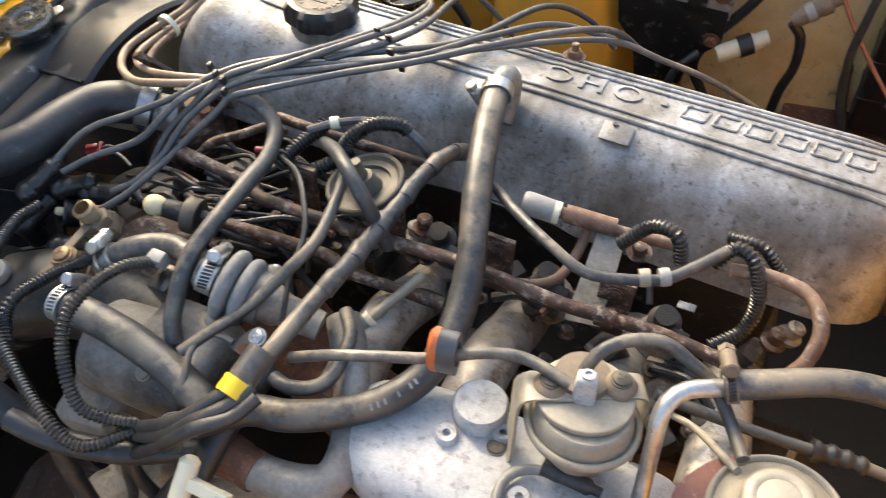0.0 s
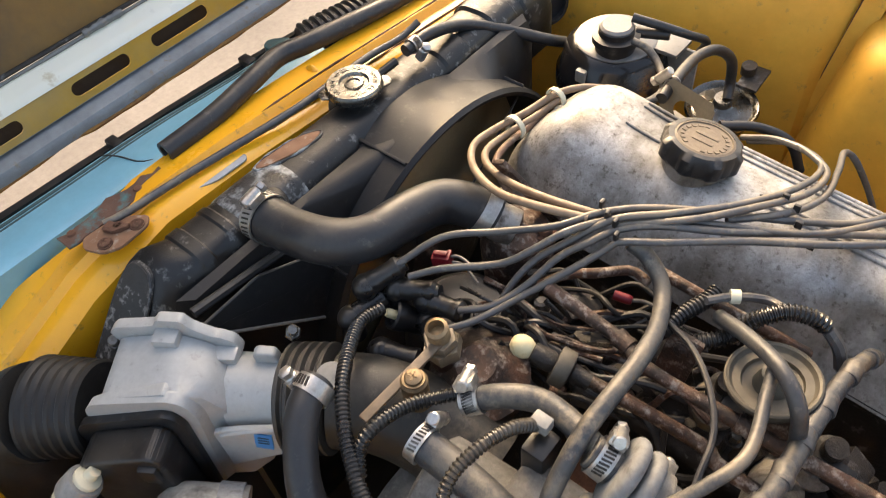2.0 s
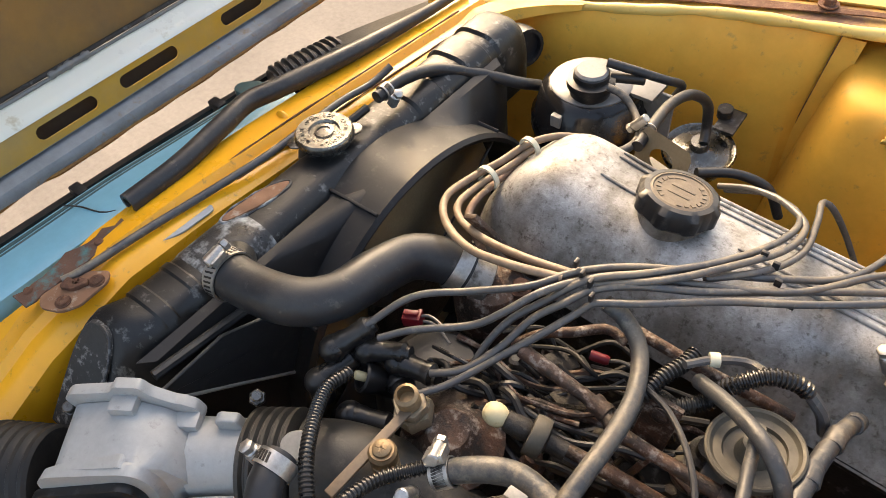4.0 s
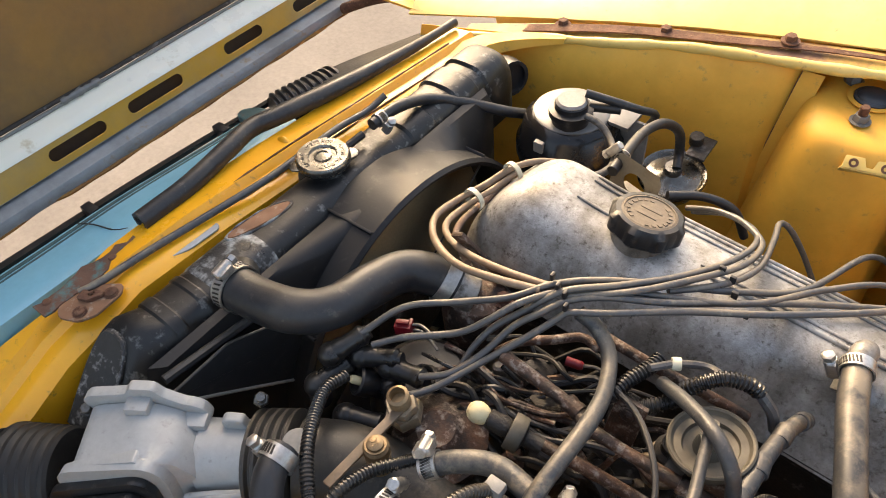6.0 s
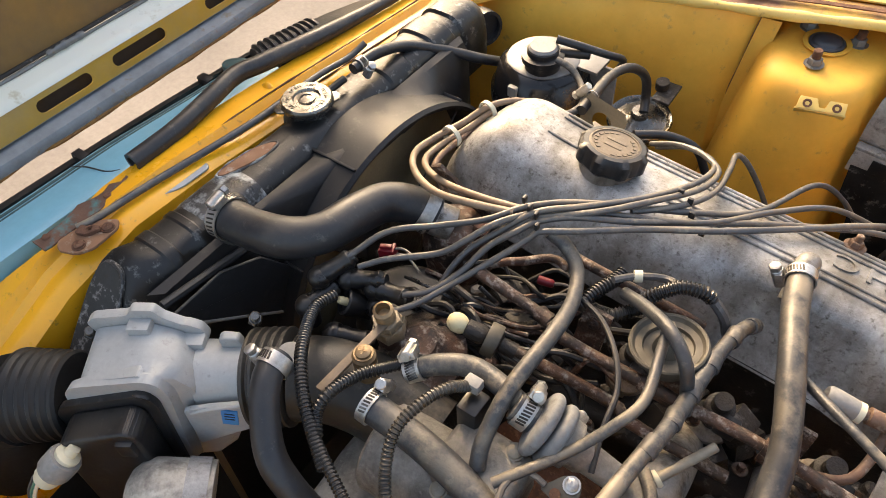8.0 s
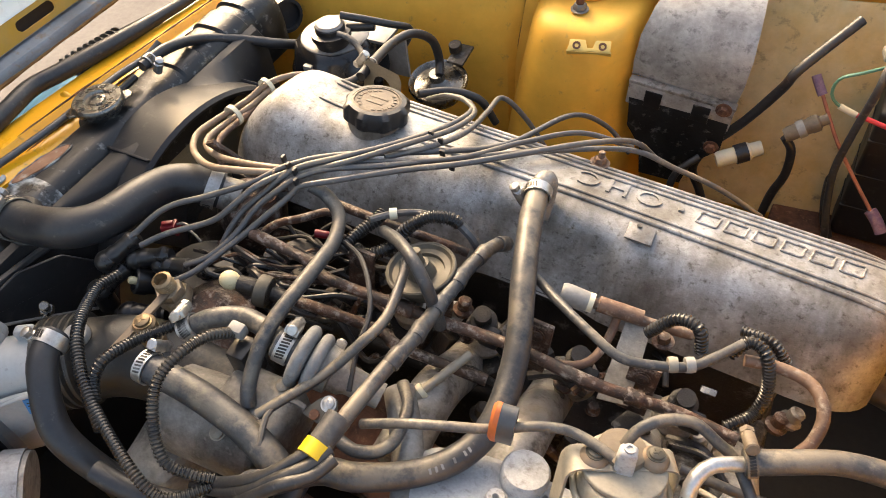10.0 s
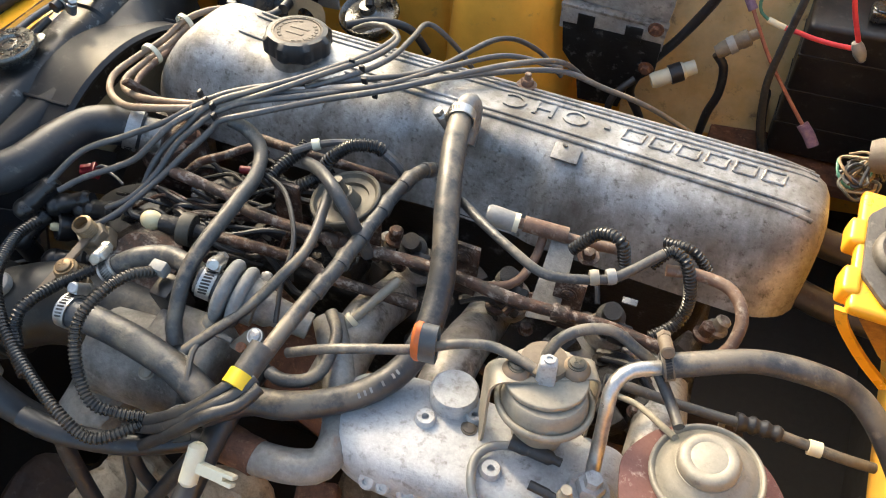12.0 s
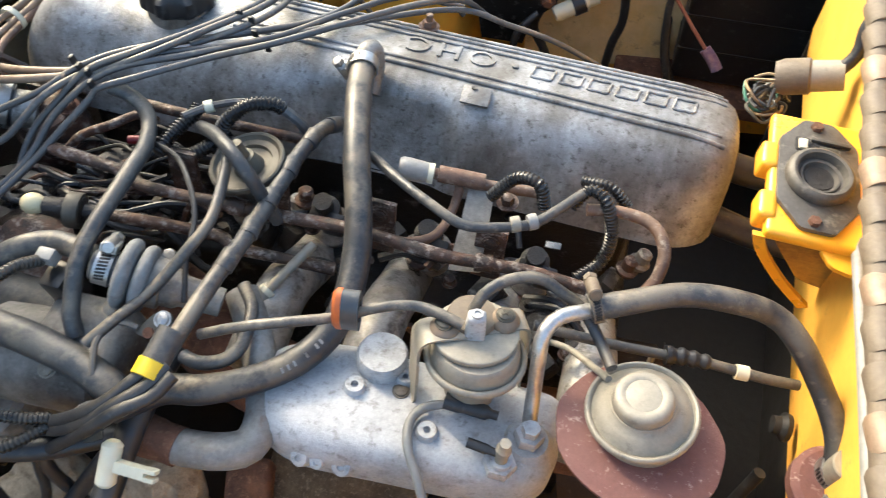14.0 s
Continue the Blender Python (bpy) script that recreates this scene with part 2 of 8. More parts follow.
# wing yellow with dust, made paler to put light into the colour
YELLOW_DUSTY_LIT = material("dusty_lit_yellow_paint", (0.72, 0.60, 0.36), (0.62, 0.44, 0.18), 0.6, 0, 40, 9, 0.8, 0.03, (0.2, 0.14, 0.085), 0.25, 50, mottle=0.25)
CLEAR_HOSE = material("cloudy_grey_hose", (0.22, 0.22, 0.21), (0.15, 0.15, 0.14), 0.35, 0, 200, 40, 0.8, 0.05, mottle=0.2)
SCREW_TAN = material("tan_stained_boss", (0.23, 0.165, 0.11), (0.16, 0.125, 0.09), 0.55, 0.1, 260, 60, 0.8, 0.12, mottle=0.2)
BRASS_PALE = material("pale_dusty_brass", (0.40, 0.32, 0.225), (0.25, 0.195, 0.13), 0.5, 0.35, 260, 70, 0.8, 0.15, (0.15, 0.11, 0.07), 0.3, 120)
SOIL = material("dark_brown_soil", (0.17, 0.125, 0.075), (0.085, 0.06, 0.036), 0.95, 0, 420, 60, 1.0, 1.0, (0.30, 0.235, 0.155), 0.45, 330)
GASKET = material("stained_grey_casting", (0.125, 0.112, 0.095), (0.075, 0.066, 0.055), 0.55, 0.25, 260, 45, 1.0, 0.2, (0.25, 0.22, 0.18), 0.3, 90, mottle=0.3)
SHROUD = material("worn_black_moulding", (0.0075, 0.0075, 0.0085), (0.013, 0.013, 0.014), 0.52, 0, 160, 20, 0.8, 0.08, (0.045, 0.042, 0.038), 0.2, 90, mottle=0.25)
ALU_COVER = material("sooty_cast_aluminium", (0.44, 0.44, 0.435), (0.25, 0.24, 0.225), 0.50, 0.50, 330, 24, 1.5, 0.25, (0.075, 0.064, 0.052), 0.50, 170, soot=((0.3, 4.2, 1.35), (15.0, 5.0, 6.5), (0.085, 0.074, 0.058)))
BARE_RUST = material("scraped_light_rust", (0.30, 0.155, 0.085), (0.20, 0.10, 0.055), 0.8, 0, 240, 60, 0.9, 0.3, (0.42, 0.36, 0.29), 0.3, 110, mottle=0.25)
CORRODED = material("black_paint_with_pale_corrosion", (0.012, 0.013, 0.014), (0.05, 0.052, 0.055), 0.35, 0.0, 90, 40, 1.0, 0.5, (0.42, 0.45, 0.46), 0.85, 46)
CORE = material("dusty_radiator_fins", (0.34, 0.30, 0.20), (0.26, 0.23, 0.155), 0.85, 0.1, 420, 12, 0.6, 0.3, None, 0.5, 100, mottle=0.2)
SCUFFED = material("scuffed_matte_black", (0.030, 0.030, 0.029), (0.048, 0.047, 0.044), 0.62, 0.0, 160, 30, 0.8, 0.25, (0.50, 0.49, 0.46), 0.42, 80)
SIDE_BLACK = material("satin_black_plastic", (0.020, 0.0225, 0.027), (0.028, 0.030, 0.033), 0.42, 0, 120, 14, 0.7, 0.05, (0.05, 0.05, 0.05), 0.15, 60, 0, 0.06, mottle=0.25)
DISC_GREY = material("satin_grey_steel", (0.22, 0.218, 0.21), (0.16, 0.157, 0.15), 0.38, 0.3, 160, 12, 0.6, 0.04, (0.12, 0.11, 0.10), 0.15, 90, mottle=0.15)
SHIELD = material("scuffed_galvanised_steel", (0.42, 0.41, 0.39), (0.27, 0.26, 0.245), 0.55, 0.25, 160, 26, 1.3, 0.2, (0.10, 0.095, 0.09), 0.5, 70)
RUST_DARK = material("oily_dark_rust", (0.030, 0.020, 0.015), (0.060, 0.036, 0.024), 0.65, 0.1, 200, 24, 1.2, 0.4, (0.12, 0.10, 0.085), 0.3, 70)
PUMP_WHITE = material("flaking_white_paint", (0.52, 0.50, 0.45), (0.36, 0.33, 0.28), 0.6, 0.1, 260, 35, 0.9, 0.3, (0.16, 0.145, 0.13), 0.75, 45)


# ---- mesh helpers ----
def mesh_object(name, bm, mat, smooth=True):
    me = bpy.data.meshes.new(name)
    bm.normal_update()
    bm.to_mesh(me)
    bm.free()
    me.materials.append(mat)
    if smooth:
        for p in me.polygons:
            p.use_smooth = True
        me.set_sharp_from_angle(angle=radians(38))
    return new(name, me)


def part(name, bm, mat, parent, label=""):
    """A bmesh as one mesh object under a thing or a part."""
    ob = mesh_object(name, bm, mat)
    ob.parent = parent
    return tagged(ob, label)


def thing(name, m, label, category, group="", kind=""):
    """An Empty at the base of a thing; its parts are built in its own frame."""
    ob = new(name)
    ob.empty_display_size = 0.02
    ob.matrix_world = m
    return tagged(ob, label, category, group, kind)


def solid(name, bm, mat, label, category, group="", kind="", m=None):
    """A thing that is one mesh."""
    ob = mesh_object(name, bm, mat)
    if m is not None:
        ob.matrix_world = m
    return tagged(ob, label, category, group, kind)


def join(*bms):
    """Several bmeshes in one."""
    out = bms[0]
    for b in bms[1:]:
        me = bpy.data.meshes.new("tmp")
        b.to_mesh(me)
        out.from_mesh(me)
        b.free()
        bpy.data.meshes.remove(me)
    return out


def moved(bm, m):
    bmesh.ops.transform(bm, matrix=m, verts=bm.verts)
    return bm


def block(sx, sy, sz, at=(0, 0, 0), bevel=0.002, seg=2, taper=1.0, shear=(0, 0)):
    """A bevelled block centred at a place; taper narrows its top, shear slides its top."""
    bm = bmesh.new()
    bmesh.ops.create_cube(bm, size=1.0)
    for v in bm.verts:
        k = taper if v.co.z > 0 else 1.0
        s = (v.co.z + 0.5)
        v.co = Vector((v.co.x * sx * k + shear[0] * s, v.co.y * sy * k + shear[1] * s, v.co.z * sz))
    if bevel:
        bmesh.ops.bevel(bm, geom=list(bm.edges), offset=bevel, segments=seg, affect="EDGES", profile=0.6)
    return moved(bm, Matrix.Translation(at))


def prism(outline, depth, at=(0, 0, 0), bevel=0.0015, seg=2, axis="z"):
    """A flat outline (x, y) pulled up by depth, with bevelled edges."""
    bm = bmesh.new()
    f = bm.faces.new([bm.verts.new((x, y, 0)) for x, y in outline])
    r = bmesh.ops.extrude_face_region(bm, geom=[f])
    for g in r["geom"]:
        if isinstance(g, bmesh.types.BMVert):
            g.co.z += depth
    bmesh.ops.recalc_face_normals(bm, faces=bm.faces)
    if bevel:
        bmesh.ops.bevel(bm, geom=list(bm.edges), offset=bevel, segments=seg, affect="EDGES", profile=0.6)
    if axis == "y":
        moved(bm, Matrix.Rotation(radians(90), 4, "X"))
    if axis == "x":
        moved(bm, Matrix.Rotation(radians(90), 4, "Z") @ Matrix.Rotation(radians(90), 4, "X"))
    return moved(bm, Matrix.Translation(at))


def lathe(profile, n=32, m=None, wobble=None):
    """A profile of (radius, height) turned about z."""
    bm = bmesh.new()
    rings = []
    for rad, h in profile:
        if rad < 1e-6:
            rings.append([bm.verts.new((0, 0, h))])
        else:
            ring = []
            for i in range(n):
                a = 2 * math.pi * i / n
                k = wobble(a, h) if wobble else 1.0
                ring.append(bm.verts.new((rad * k * math.cos(a), rad * k * math.sin(a), h)))
            rings.append(ring)
    for a, b in zip(rings, rings[1:]):
        for i in range(n):
            j = (i + 1) % n
            if len(a) == 1 and len(b) == 1:
                continue
            if len(a) == 1:
                bm.faces.new((a[0], b[i], b[j]))
            elif len(b) == 1:
                bm.faces.new((a[i], a[j], b[0]))
            else:
                bm.faces.new((a[i], a[j], b[j], b[i]))
    bmesh.ops.recalc_face_normals(bm, faces=bm.faces)
    return moved(bm, m) if m is not None else bm


def rod(r, h, at=(0, 0, 0), n=16, bevel=0.0008):
    """An upright round bar standing at a place."""
    return lathe([(0, 0), (r - bevel, 0), (r, bevel), (r, h - bevel), (r - bevel, h), (0, h)], n, Matrix.Translation(at))


def aimed(at, direction, up=(0, 0, 1)):
    """A frame at a place whose z runs along a direction."""
    z = Vector(direction).normalized()
    x = Vector(up).cross(z)
    if x.length < 1e-4:
        x = Vector((1, 0, 0))
    x.normalize()
    y = z.cross(x)
    return Matrix(((x.x, y.x, z.x, at[0]), (x.y, y.y, z.y, at[1]), (x.z, y.z, z.z, at[2]), (0, 0, 0, 1)))


def smooth_path(points, step):
    """Points evenly spaced along a smooth curve through the given ones."""
    p = [Vector(q) for q in points]
    p = [2 * p[0] - p[1]] + p + [2 * p[-1] - p[-2]]
    dense = []
    for i in range(1, len(p) - 2):
        a, b, c, d = p[i - 1:i + 3]
        for k in range(24):
            u = k / 24
            dense.append(0.5 * (2 * b + (c - a) * u + (2 * a - 5 * b + 4 * c - d) * u * u + (3 * b - a - 3 * c + d) * u ** 3))
    dense.append(p[-2])
    out, run, want = [dense[0]], 0.0, step
    total = sum((b - a).length for a, b in zip(dense, dense[1:]))
    step = total / max(2, round(total / step))
    want = step
    for a, b in zip(dense, dense[1:]):
        d = (b - a).length
        while run + d >= want - 1e-9 and d > 0:
            out.append(a.lerp(b, (want - run) / d))
            want += step
        run += d
    return out


def tube(points, radius, sides=12, step=0.006, shape=None, hollow=0.0):
    """A round tube along a smooth path. shape(s) scales the radius at arc length s."""
    path = smooth_path(points, step)
    bm = bmesh.new()
    tan = [(path[min(i + 1, len(path) - 1)] - path[max(i - 1, 0)]).normalized() for i in range(len(path))]
    side = tan[0].orthogonal().normalized()
    rings, s = [], 0.0
    for i, (p, t) in enumerate(zip(path, tan)):
        side = (side - t * side.dot(t)).normalized()
        other = t.cross(side)
        rr = radius * (shape(s) if shape else 1.0)
        rings.append([bm.verts.new(p + (side * math.cos(a) + other * math.sin(a)) * rr) for a in (2 * math.pi * k / sides for k in range(sides))])
        if i + 1 < len(path):
            s += (path[i + 1] - p).length
    for a, b in zip(rings, rings[1:]):
        for k in range(sides):
            j = (k + 1) % sides
            bm.faces.new((a[k], a[j], b[j], b[k]))
    for ring, flip in ((rings[0], True), (rings[-1], False)):
        if hollow:
            mid = sum((v.co for v in ring), Vector()) / sides
            deep = tan[0] * hollow * 2 if flip else -tan[-1] * hollow * 2
            lip = [bm.verts.new(mid + (v.co - mid) * (1 - hollow / radius)) for v in ring]
            bot = [bm.verts.new(v.co + deep) for v in lip]
            for k in range(sides):
                j = (k + 1) % sides
                bm.faces.new((ring[k], ring[j], lip[j], lip[k]))
                bm.faces.new((lip[k], lip[j], bot[j], bot[k]))
            bm.faces.new(bot)
        else:
            bm.faces.new(list(reversed(ring)) if flip else ring)
    bmesh.ops.recalc_face_normals(bm, faces=bm.faces)
    return bm


def hose(name, points, radius, mat, label, category="hose", sides=14, step=0.006, group="", hollow=0.0, wear=0.03):
    """A hose as a thing: a slightly uneven tube."""
    k = random.random() * 9
    ob = solid(name, tube(points, radius, sides, step, lambda s: 1 + wear * math.sin(s * 70 + k) * math.sin(s * 23 + 2 * k), hollow), mat, label, category, group)
    return ob


def loom(name, points, radius, label, mat=None, pitch=0.0028, group="corrugated wiring looms"):
    """A split corrugated loom: ridges along its length."""
    wave = (0.80, 1.0, 1.0, 0.80)
    ob = solid(name, tube(points, radius, 12, pitch / 4, lambda s: wave[int(s / (pitch / 4) + 0.5) % 4]), mat or LOOM, label, "wiring loom", group)
    return ob


def clamp(parent, at, direction, radius, width=0.011, spin=0.0, mat=None, label="shiny worm-drive hose clamp"):
    """A worm-drive band with its slots, screw housing and screw, as parts of a hose."""
    m = aimed(at, direction) @ Matrix.Rotation(radians(spin), 4, "Z")
    r = radius * 1.06
    w = width / 2
    bm = lathe([(r, -w), (r + 0.0012, -w), (r + 0.0012, w), (r, w), (r, -w)], 32)
    slots = bmesh.new()
    for i in range(18):
        a = radians((20 + i % 9 * 11) * (1 if i < 9 else -1))
        s = block(0.0008, 0.0014, width * 0.62, (0, 0, 0), 0)
        slots = join(slots, moved(s, Matrix.Rotation(a, 4, "Z") @ Matrix.Translation((r + 0.0011, 0, 0)) @ Matrix.Rotation(radians(12), 4, "X")))
    band = part("hose_clamp", moved(bm, m), mat or STEEL, parent, label)
    part("slot", moved(slots, m), GRIME, band)
    box = join(block(0.006, 0.013, width * 1.05, (r + 0.0042, 0, 0), 0.0012),
               moved(rod(0.0042, 0.016, (0, 0, -0.008), 12), Matrix.Translation((r + 0.0055, 0.0, 0)) @ Matrix.Rotation(radians(90), 4, "X")))
    part("screw_housing", moved(box, m), mat or STEEL, band)
    head = join(moved(lathe([(0, 0), (0.0042, 0), (0.0046, 0.001), (0.0046, 0.004), (0.003, 0.005), (0, 0.005)], 6), Matrix.Translation((r + 0.0055, -0.0085, 0)) @ Matrix.Rotation(radians(90), 4, "X")))
    part("screw", moved(head, m), mat or STEEL, band)
    return band


def bolt_bm(r=0.005, h=0.004, washer=0.0):
    bm = lathe([(0, 0), (r, 0), (r, h * 0.8), (r * 0.85, h), (0, h)], 6)
    if washer:
        bm = join(bm, lathe([(0, -0.0012), (washer, -0.0012), (washer, 0), (0, 0)], 20))
    return bm


def screw_bm(r=0.006, h=0.003):
    """A pan-head screw with a cross recess, standing on a washer."""
    bm = lathe([(0, 0), (r * 1.25, 0), (r * 1.25, 0.001), (r, 0.001), (r * 0.95, h * 0.7), (r * 0.6, h), (0, h)], 18)
    for a in (0, 90):
        bm = join(bm, moved(block(r * 1.1, r * 0.22, 0.0006, (0, 0, h + 0.0001), 0), Matrix.Rotation(radians(a + 20), 4, "Z")))
    return bm


def along(points, k):
    """The place and direction at a share k of a path."""
    path = smooth_path(points, 0.004)
    i = min(max(int(k * (len(path) - 1)), 0), len(path) - 2)
    return path[i], (path[i + 1] - path[i]).normalized()


def loft(rings, caps=True):
    """A skin over rings of places, each with the same number of places."""
    b = bmesh.new()
    vs = [[b.verts.new(p) for p in ring] for ring in rings]
    n = len(rings[0])
    for p, q in zip(vs, vs[1:]):
        for k in range(n):
            b.faces.new((p[k], p[(k + 1) % n], q[(k + 1) % n], q[k]))
    if caps:
        b.faces.new(list(reversed(vs[0])))
        b.faces.new(vs[-1])
    bmesh.ops.recalc_face_normals(b, faces=b.faces)
    return b


def rounded(corners, r, seg=3):
    """A closed outline of (x, y) corners with each corner rounded by about r."""
    out = []
    n = len(corners)
    for k in range(n):
        a, b, c = Vector(corners[k - 1]), Vector(corners[k]), Vector(corners[(k + 1) % n])
        u, v = a - b, c - b
        ra, rc = min(r, u.length * 0.45), min(r, v.length * 0.45)
        p, q = b + u.normalized() * ra, b + v.normalized() * rc
        for i in range(seg + 1):
            t = i / seg
            w = p * (1 - t) ** 2 + b * 2 * t * (1 - t) + q * t ** 2
            out.append((w.x, w.y))
    return out


# the engine leans towards the far side and slopes down to the rear: its own frame
ENGINE = Matrix.Translation((-0.16, 0.405, 0.897)) @ Matrix.Rotation(radians(4.5), 4, "Y") @ Matrix.Rotation(radians(-11), 4, "X")


# ---- ground ----
bm = bmesh.new()
bmesh.ops.create_grid(bm, x_segments=40, y_segments=40, size=300)
ground = solid("ground", bm, CONCRETE, "pale worn concrete ground beyond the car", "ground", kind="structure")


# ---- car body ----
def sheet(rows, thick, mat_name=None, sub=3):
    """A curved pressed sheet through rows of corner places, with thickness."""
    bm = bmesh.new()
    grid = []
    for row in rows:
        grid.append(smooth_path(row, sum((Vector(b) - Vector(a)).length for a, b in zip(row, row[1:])) / (len(row) - 1) / sub) if len(row) > 2 else [Vector(row[0]).lerp(Vector(row[1]), k / (2 * sub)) for k in range(2 * sub + 1)])
    n = min(len(g) for g in grid)
    grid = [[g[round(i * (len(g) - 1) / (n - 1))] for i in range(n)] for g in grid]
    vs = [[bm.verts.new(p) for p in g] for g in grid]
    for a, b in zip(vs, vs[1:]):
        for i in range(n - 1):
            bm.faces.new((a[i], a[i + 1], b[i + 1], b[i]))
    bmesh.ops.recalc_face_normals(bm, faces=bm.faces)
    bmesh.ops.solidify(bm, geom=bm.faces[:], thickness=thick)
    bmesh.ops.recalc_face_normals(bm, faces=bm.faces)
    return bm


car = thing("car_body", Matrix.Identity(4), "yellow car front end with a worn open engine bay", "car body")
# far inner wing, its flanged top edge and the outer wing
WING = [(0.420, (0.615, 0.640, 0.658, 0.680, 0.790, 0.800, 0.840)), (0.630, (0.632, 0.658, 0.677, 0.699, 0.792, 0.800, 0.840)),
        (0.810, (0.642, 0.673, 0.697, 0.722, 0.795, 0.808, 0.845)), (0.862, (0.644, 0.679, 0.704, 0.730, 0.799, 0.814, 0.850)),
        (0.880, (0.650, 0.690, 0.716, 0.736, 0.760, 0.790, 0.850))]
WING_X = [(-0.800, -0.046), (-0.550, -0.010), (-0.430, 0.005), (-0.352, 0.010), (-0.338, 0.012), (-0.050, 0.022), (0.300, 0.026)]
wing = part("inner_wing", sheet([[(x, y, z + (rise if z > 0.85 else rise * 0.5 if z > 0.7 else 0.0)) for (x, rise), y in zip(WING_X, ys)] for z, ys in WING], 0.003, sub=5), YELLOW, car, "dull yellow inner wing panel with stains")
part("flange_lip", tube([(-0.74, 0.650, 0.836), (-0.64, 0.671, 0.856), (-0.55, 0.688, 0.870), (-0.46, 0.708, 0.884), (-0.33, 0.729, 0.894), (-0.20, 0.762, 0.900), (-0.05, 0.790, 0.902), (0.30, 0.850, 0.902)], 0.0058, 10, 0.012, lambda s: 1 + 0.22 * math.sin(s * 90) * math.sin(s * 31)), YELLOW_OUT, car, "wavy pale yellow flange edge")
part("flange", sheet([[(-0.74, 0.654, 0.838), (-0.55, 0.694, 0.873), (-0.33, 0.734, 0.897), (-0.05, 0.794, 0.905), (0.30, 0.854, 0.905)],
                      [(-0.74, 0.675, 0.841), (-0.55, 0.722, 0.876), (-0.33, 0.765, 0.900), (-0.05, 0.822, 0.908), (0.30, 0.882, 0.908)]], 0.004), FLANGE_RUST, car, "rust-stained wing flange with old sealer")
part("old_sealer", sheet([[(-0.66, 0.673, 0.858), (-0.55, 0.699, 0.8785), (-0.45, 0.720, 0.890), (-0.33, 0.747, 0.9025), (-0.22, 0.770, 0.908)], [(-0.66, 0.687, 0.860), (-0.55, 0.714, 0.880), (-0.45, 0.733, 0.8915), (-0.33, 0.7535, 0.9035), (-0.22, 0.774, 0.9085)]], 0.0015), RUST, car, "strip of old brown sealer")
part("outer_wing", sheet([[(-0.84, 0.668, 0.828), (-0.55, 0.724, 0.879), (-0.33, 0.767, 0.903), (-0.05, 0.824, 0.911), (0.30, 0.884, 0.911)],
                          [(-0.85, 0.72, 0.85), (-0.55, 0.78, 0.902), (-0.33, 0.82, 0.925), (-0.05, 0.87, 0.932), (0.30, 0.93, 0.932)],
                          [(-0.86, 0.86, 0.84), (-0.55, 0.91, 0.89), (-0.33, 0.95, 0.91), (-0.05, 1.0, 0.92), (0.30, 1.05, 0.92)],
                          [(-0.86, 0.93, 0.6), (-0.55, 0.98, 0.62), (-0.33, 1.02, 0.62), (-0.05, 1.06, 0.62), (0.30, 1.1, 0.62)],
                          [(-0.86, 0.94, -0.002), (-0.55, 0.98, -0.002), (-0.33, 1.02, -0.002), (-0.05, 1.06, -0.002), (0.30, 1.1, -0.002)]], 0.003), YELLOW_OUT, car, "sun-bleached pale yellow outer wing")
for x, y, z in ((-0.373, 0.748, 0.902), (-0.62, 0.70, 0.866), (-0.50, 0.722, 0.884), (-0.20, 0.782, 0.908)):
    part("wing_bolt", moved(bolt_bm(0.0065, 0.006, 0.010), Matrix.Translation((x, y, z))), RUST, car, "rusty hexagon wing bolt")
SEAM = [(-0.348, 0.734, 0.882), (-0.352, 0.7255, 0.848), (-0.3592, 0.7165, 0.783), (-0.3715, 0.7005, 0.678), (-0.386, 0.688, 0.570)]
# strut tower with its three studs and cap


def tower_mesh(rings, back, power):
    """A boxy tower against the wing: rings of (height, left, right, front)."""
    b = bmesh.new()
    n, loops = 64, []
    for z, left, right, front in rings:
        loop = []
        for k in range(n):
            a = 2 * math.pi * k / n
            c, s = math.cos(a), math.sin(a)
            loop.append(b.verts.new(((left + right) / 2 + (right - left) / 2 * math.copysign(abs(c) ** power, c), back + (back - front) * math.copysign(abs(s) ** power, s), z + (0.004 * s if z > 0.85 else 0.0))))
        loops.append(loop)
    for p, q in zip(loops, loops[1:]):
        for k in range(n):
            b.faces.new((p[k], p[(k + 1) % n], q[(k + 1) % n], q[k]))
    b.faces.new(loops[-1])
    bmesh.ops.recalc_face_normals(b, faces=b.faces)
    return b


tower = part("strut_tower", tower_mesh([(0.42, -0.400, -0.196, 0.600), (0.58, -0.382, -0.198, 0.620), (0.70, -0.366, -0.199, 0.634), (0.80, -0.349, -0.200, 0.650), (0.838, -0.342, -0.2005, 0.6575), (0.852, -0.3385, -0.2025, 0.6615), (0.860, -0.334, -0.2065, 0.6660), (0.8645, -0.3275, -0.2125, 0.6725), (0.8668, -0.3195, -0.2200, 0.6800), (0.8675, -0.3080, -0.2310, 0.6900)], 0.790, 0.66), YELLOW, car, "yellow strut tower, stained")
part("cap", lathe([(0.0185, -0.004), (0.0190, 0.001), (0.0165, 0.0025), (0.0155, 0.0020), (0.0140, 0.004), (0.0105, 0.0058), (0.004, 0.0064), (0, 0.0056)], 36, Matrix.Translation((-0.277, 0.747, 0.8675))), SLATE, tower, "blue-grey rubber strut cap")
part("cap_ring", lathe([(0.0250, -0.0010), (0.0258, 0.0008), (0.0245, 0.0014), (0.0200, 0.0006), (0.0195, -0.002)], 40, Matrix.Translation((-0.277, 0.747, 0.8672))), YELLOW, tower)
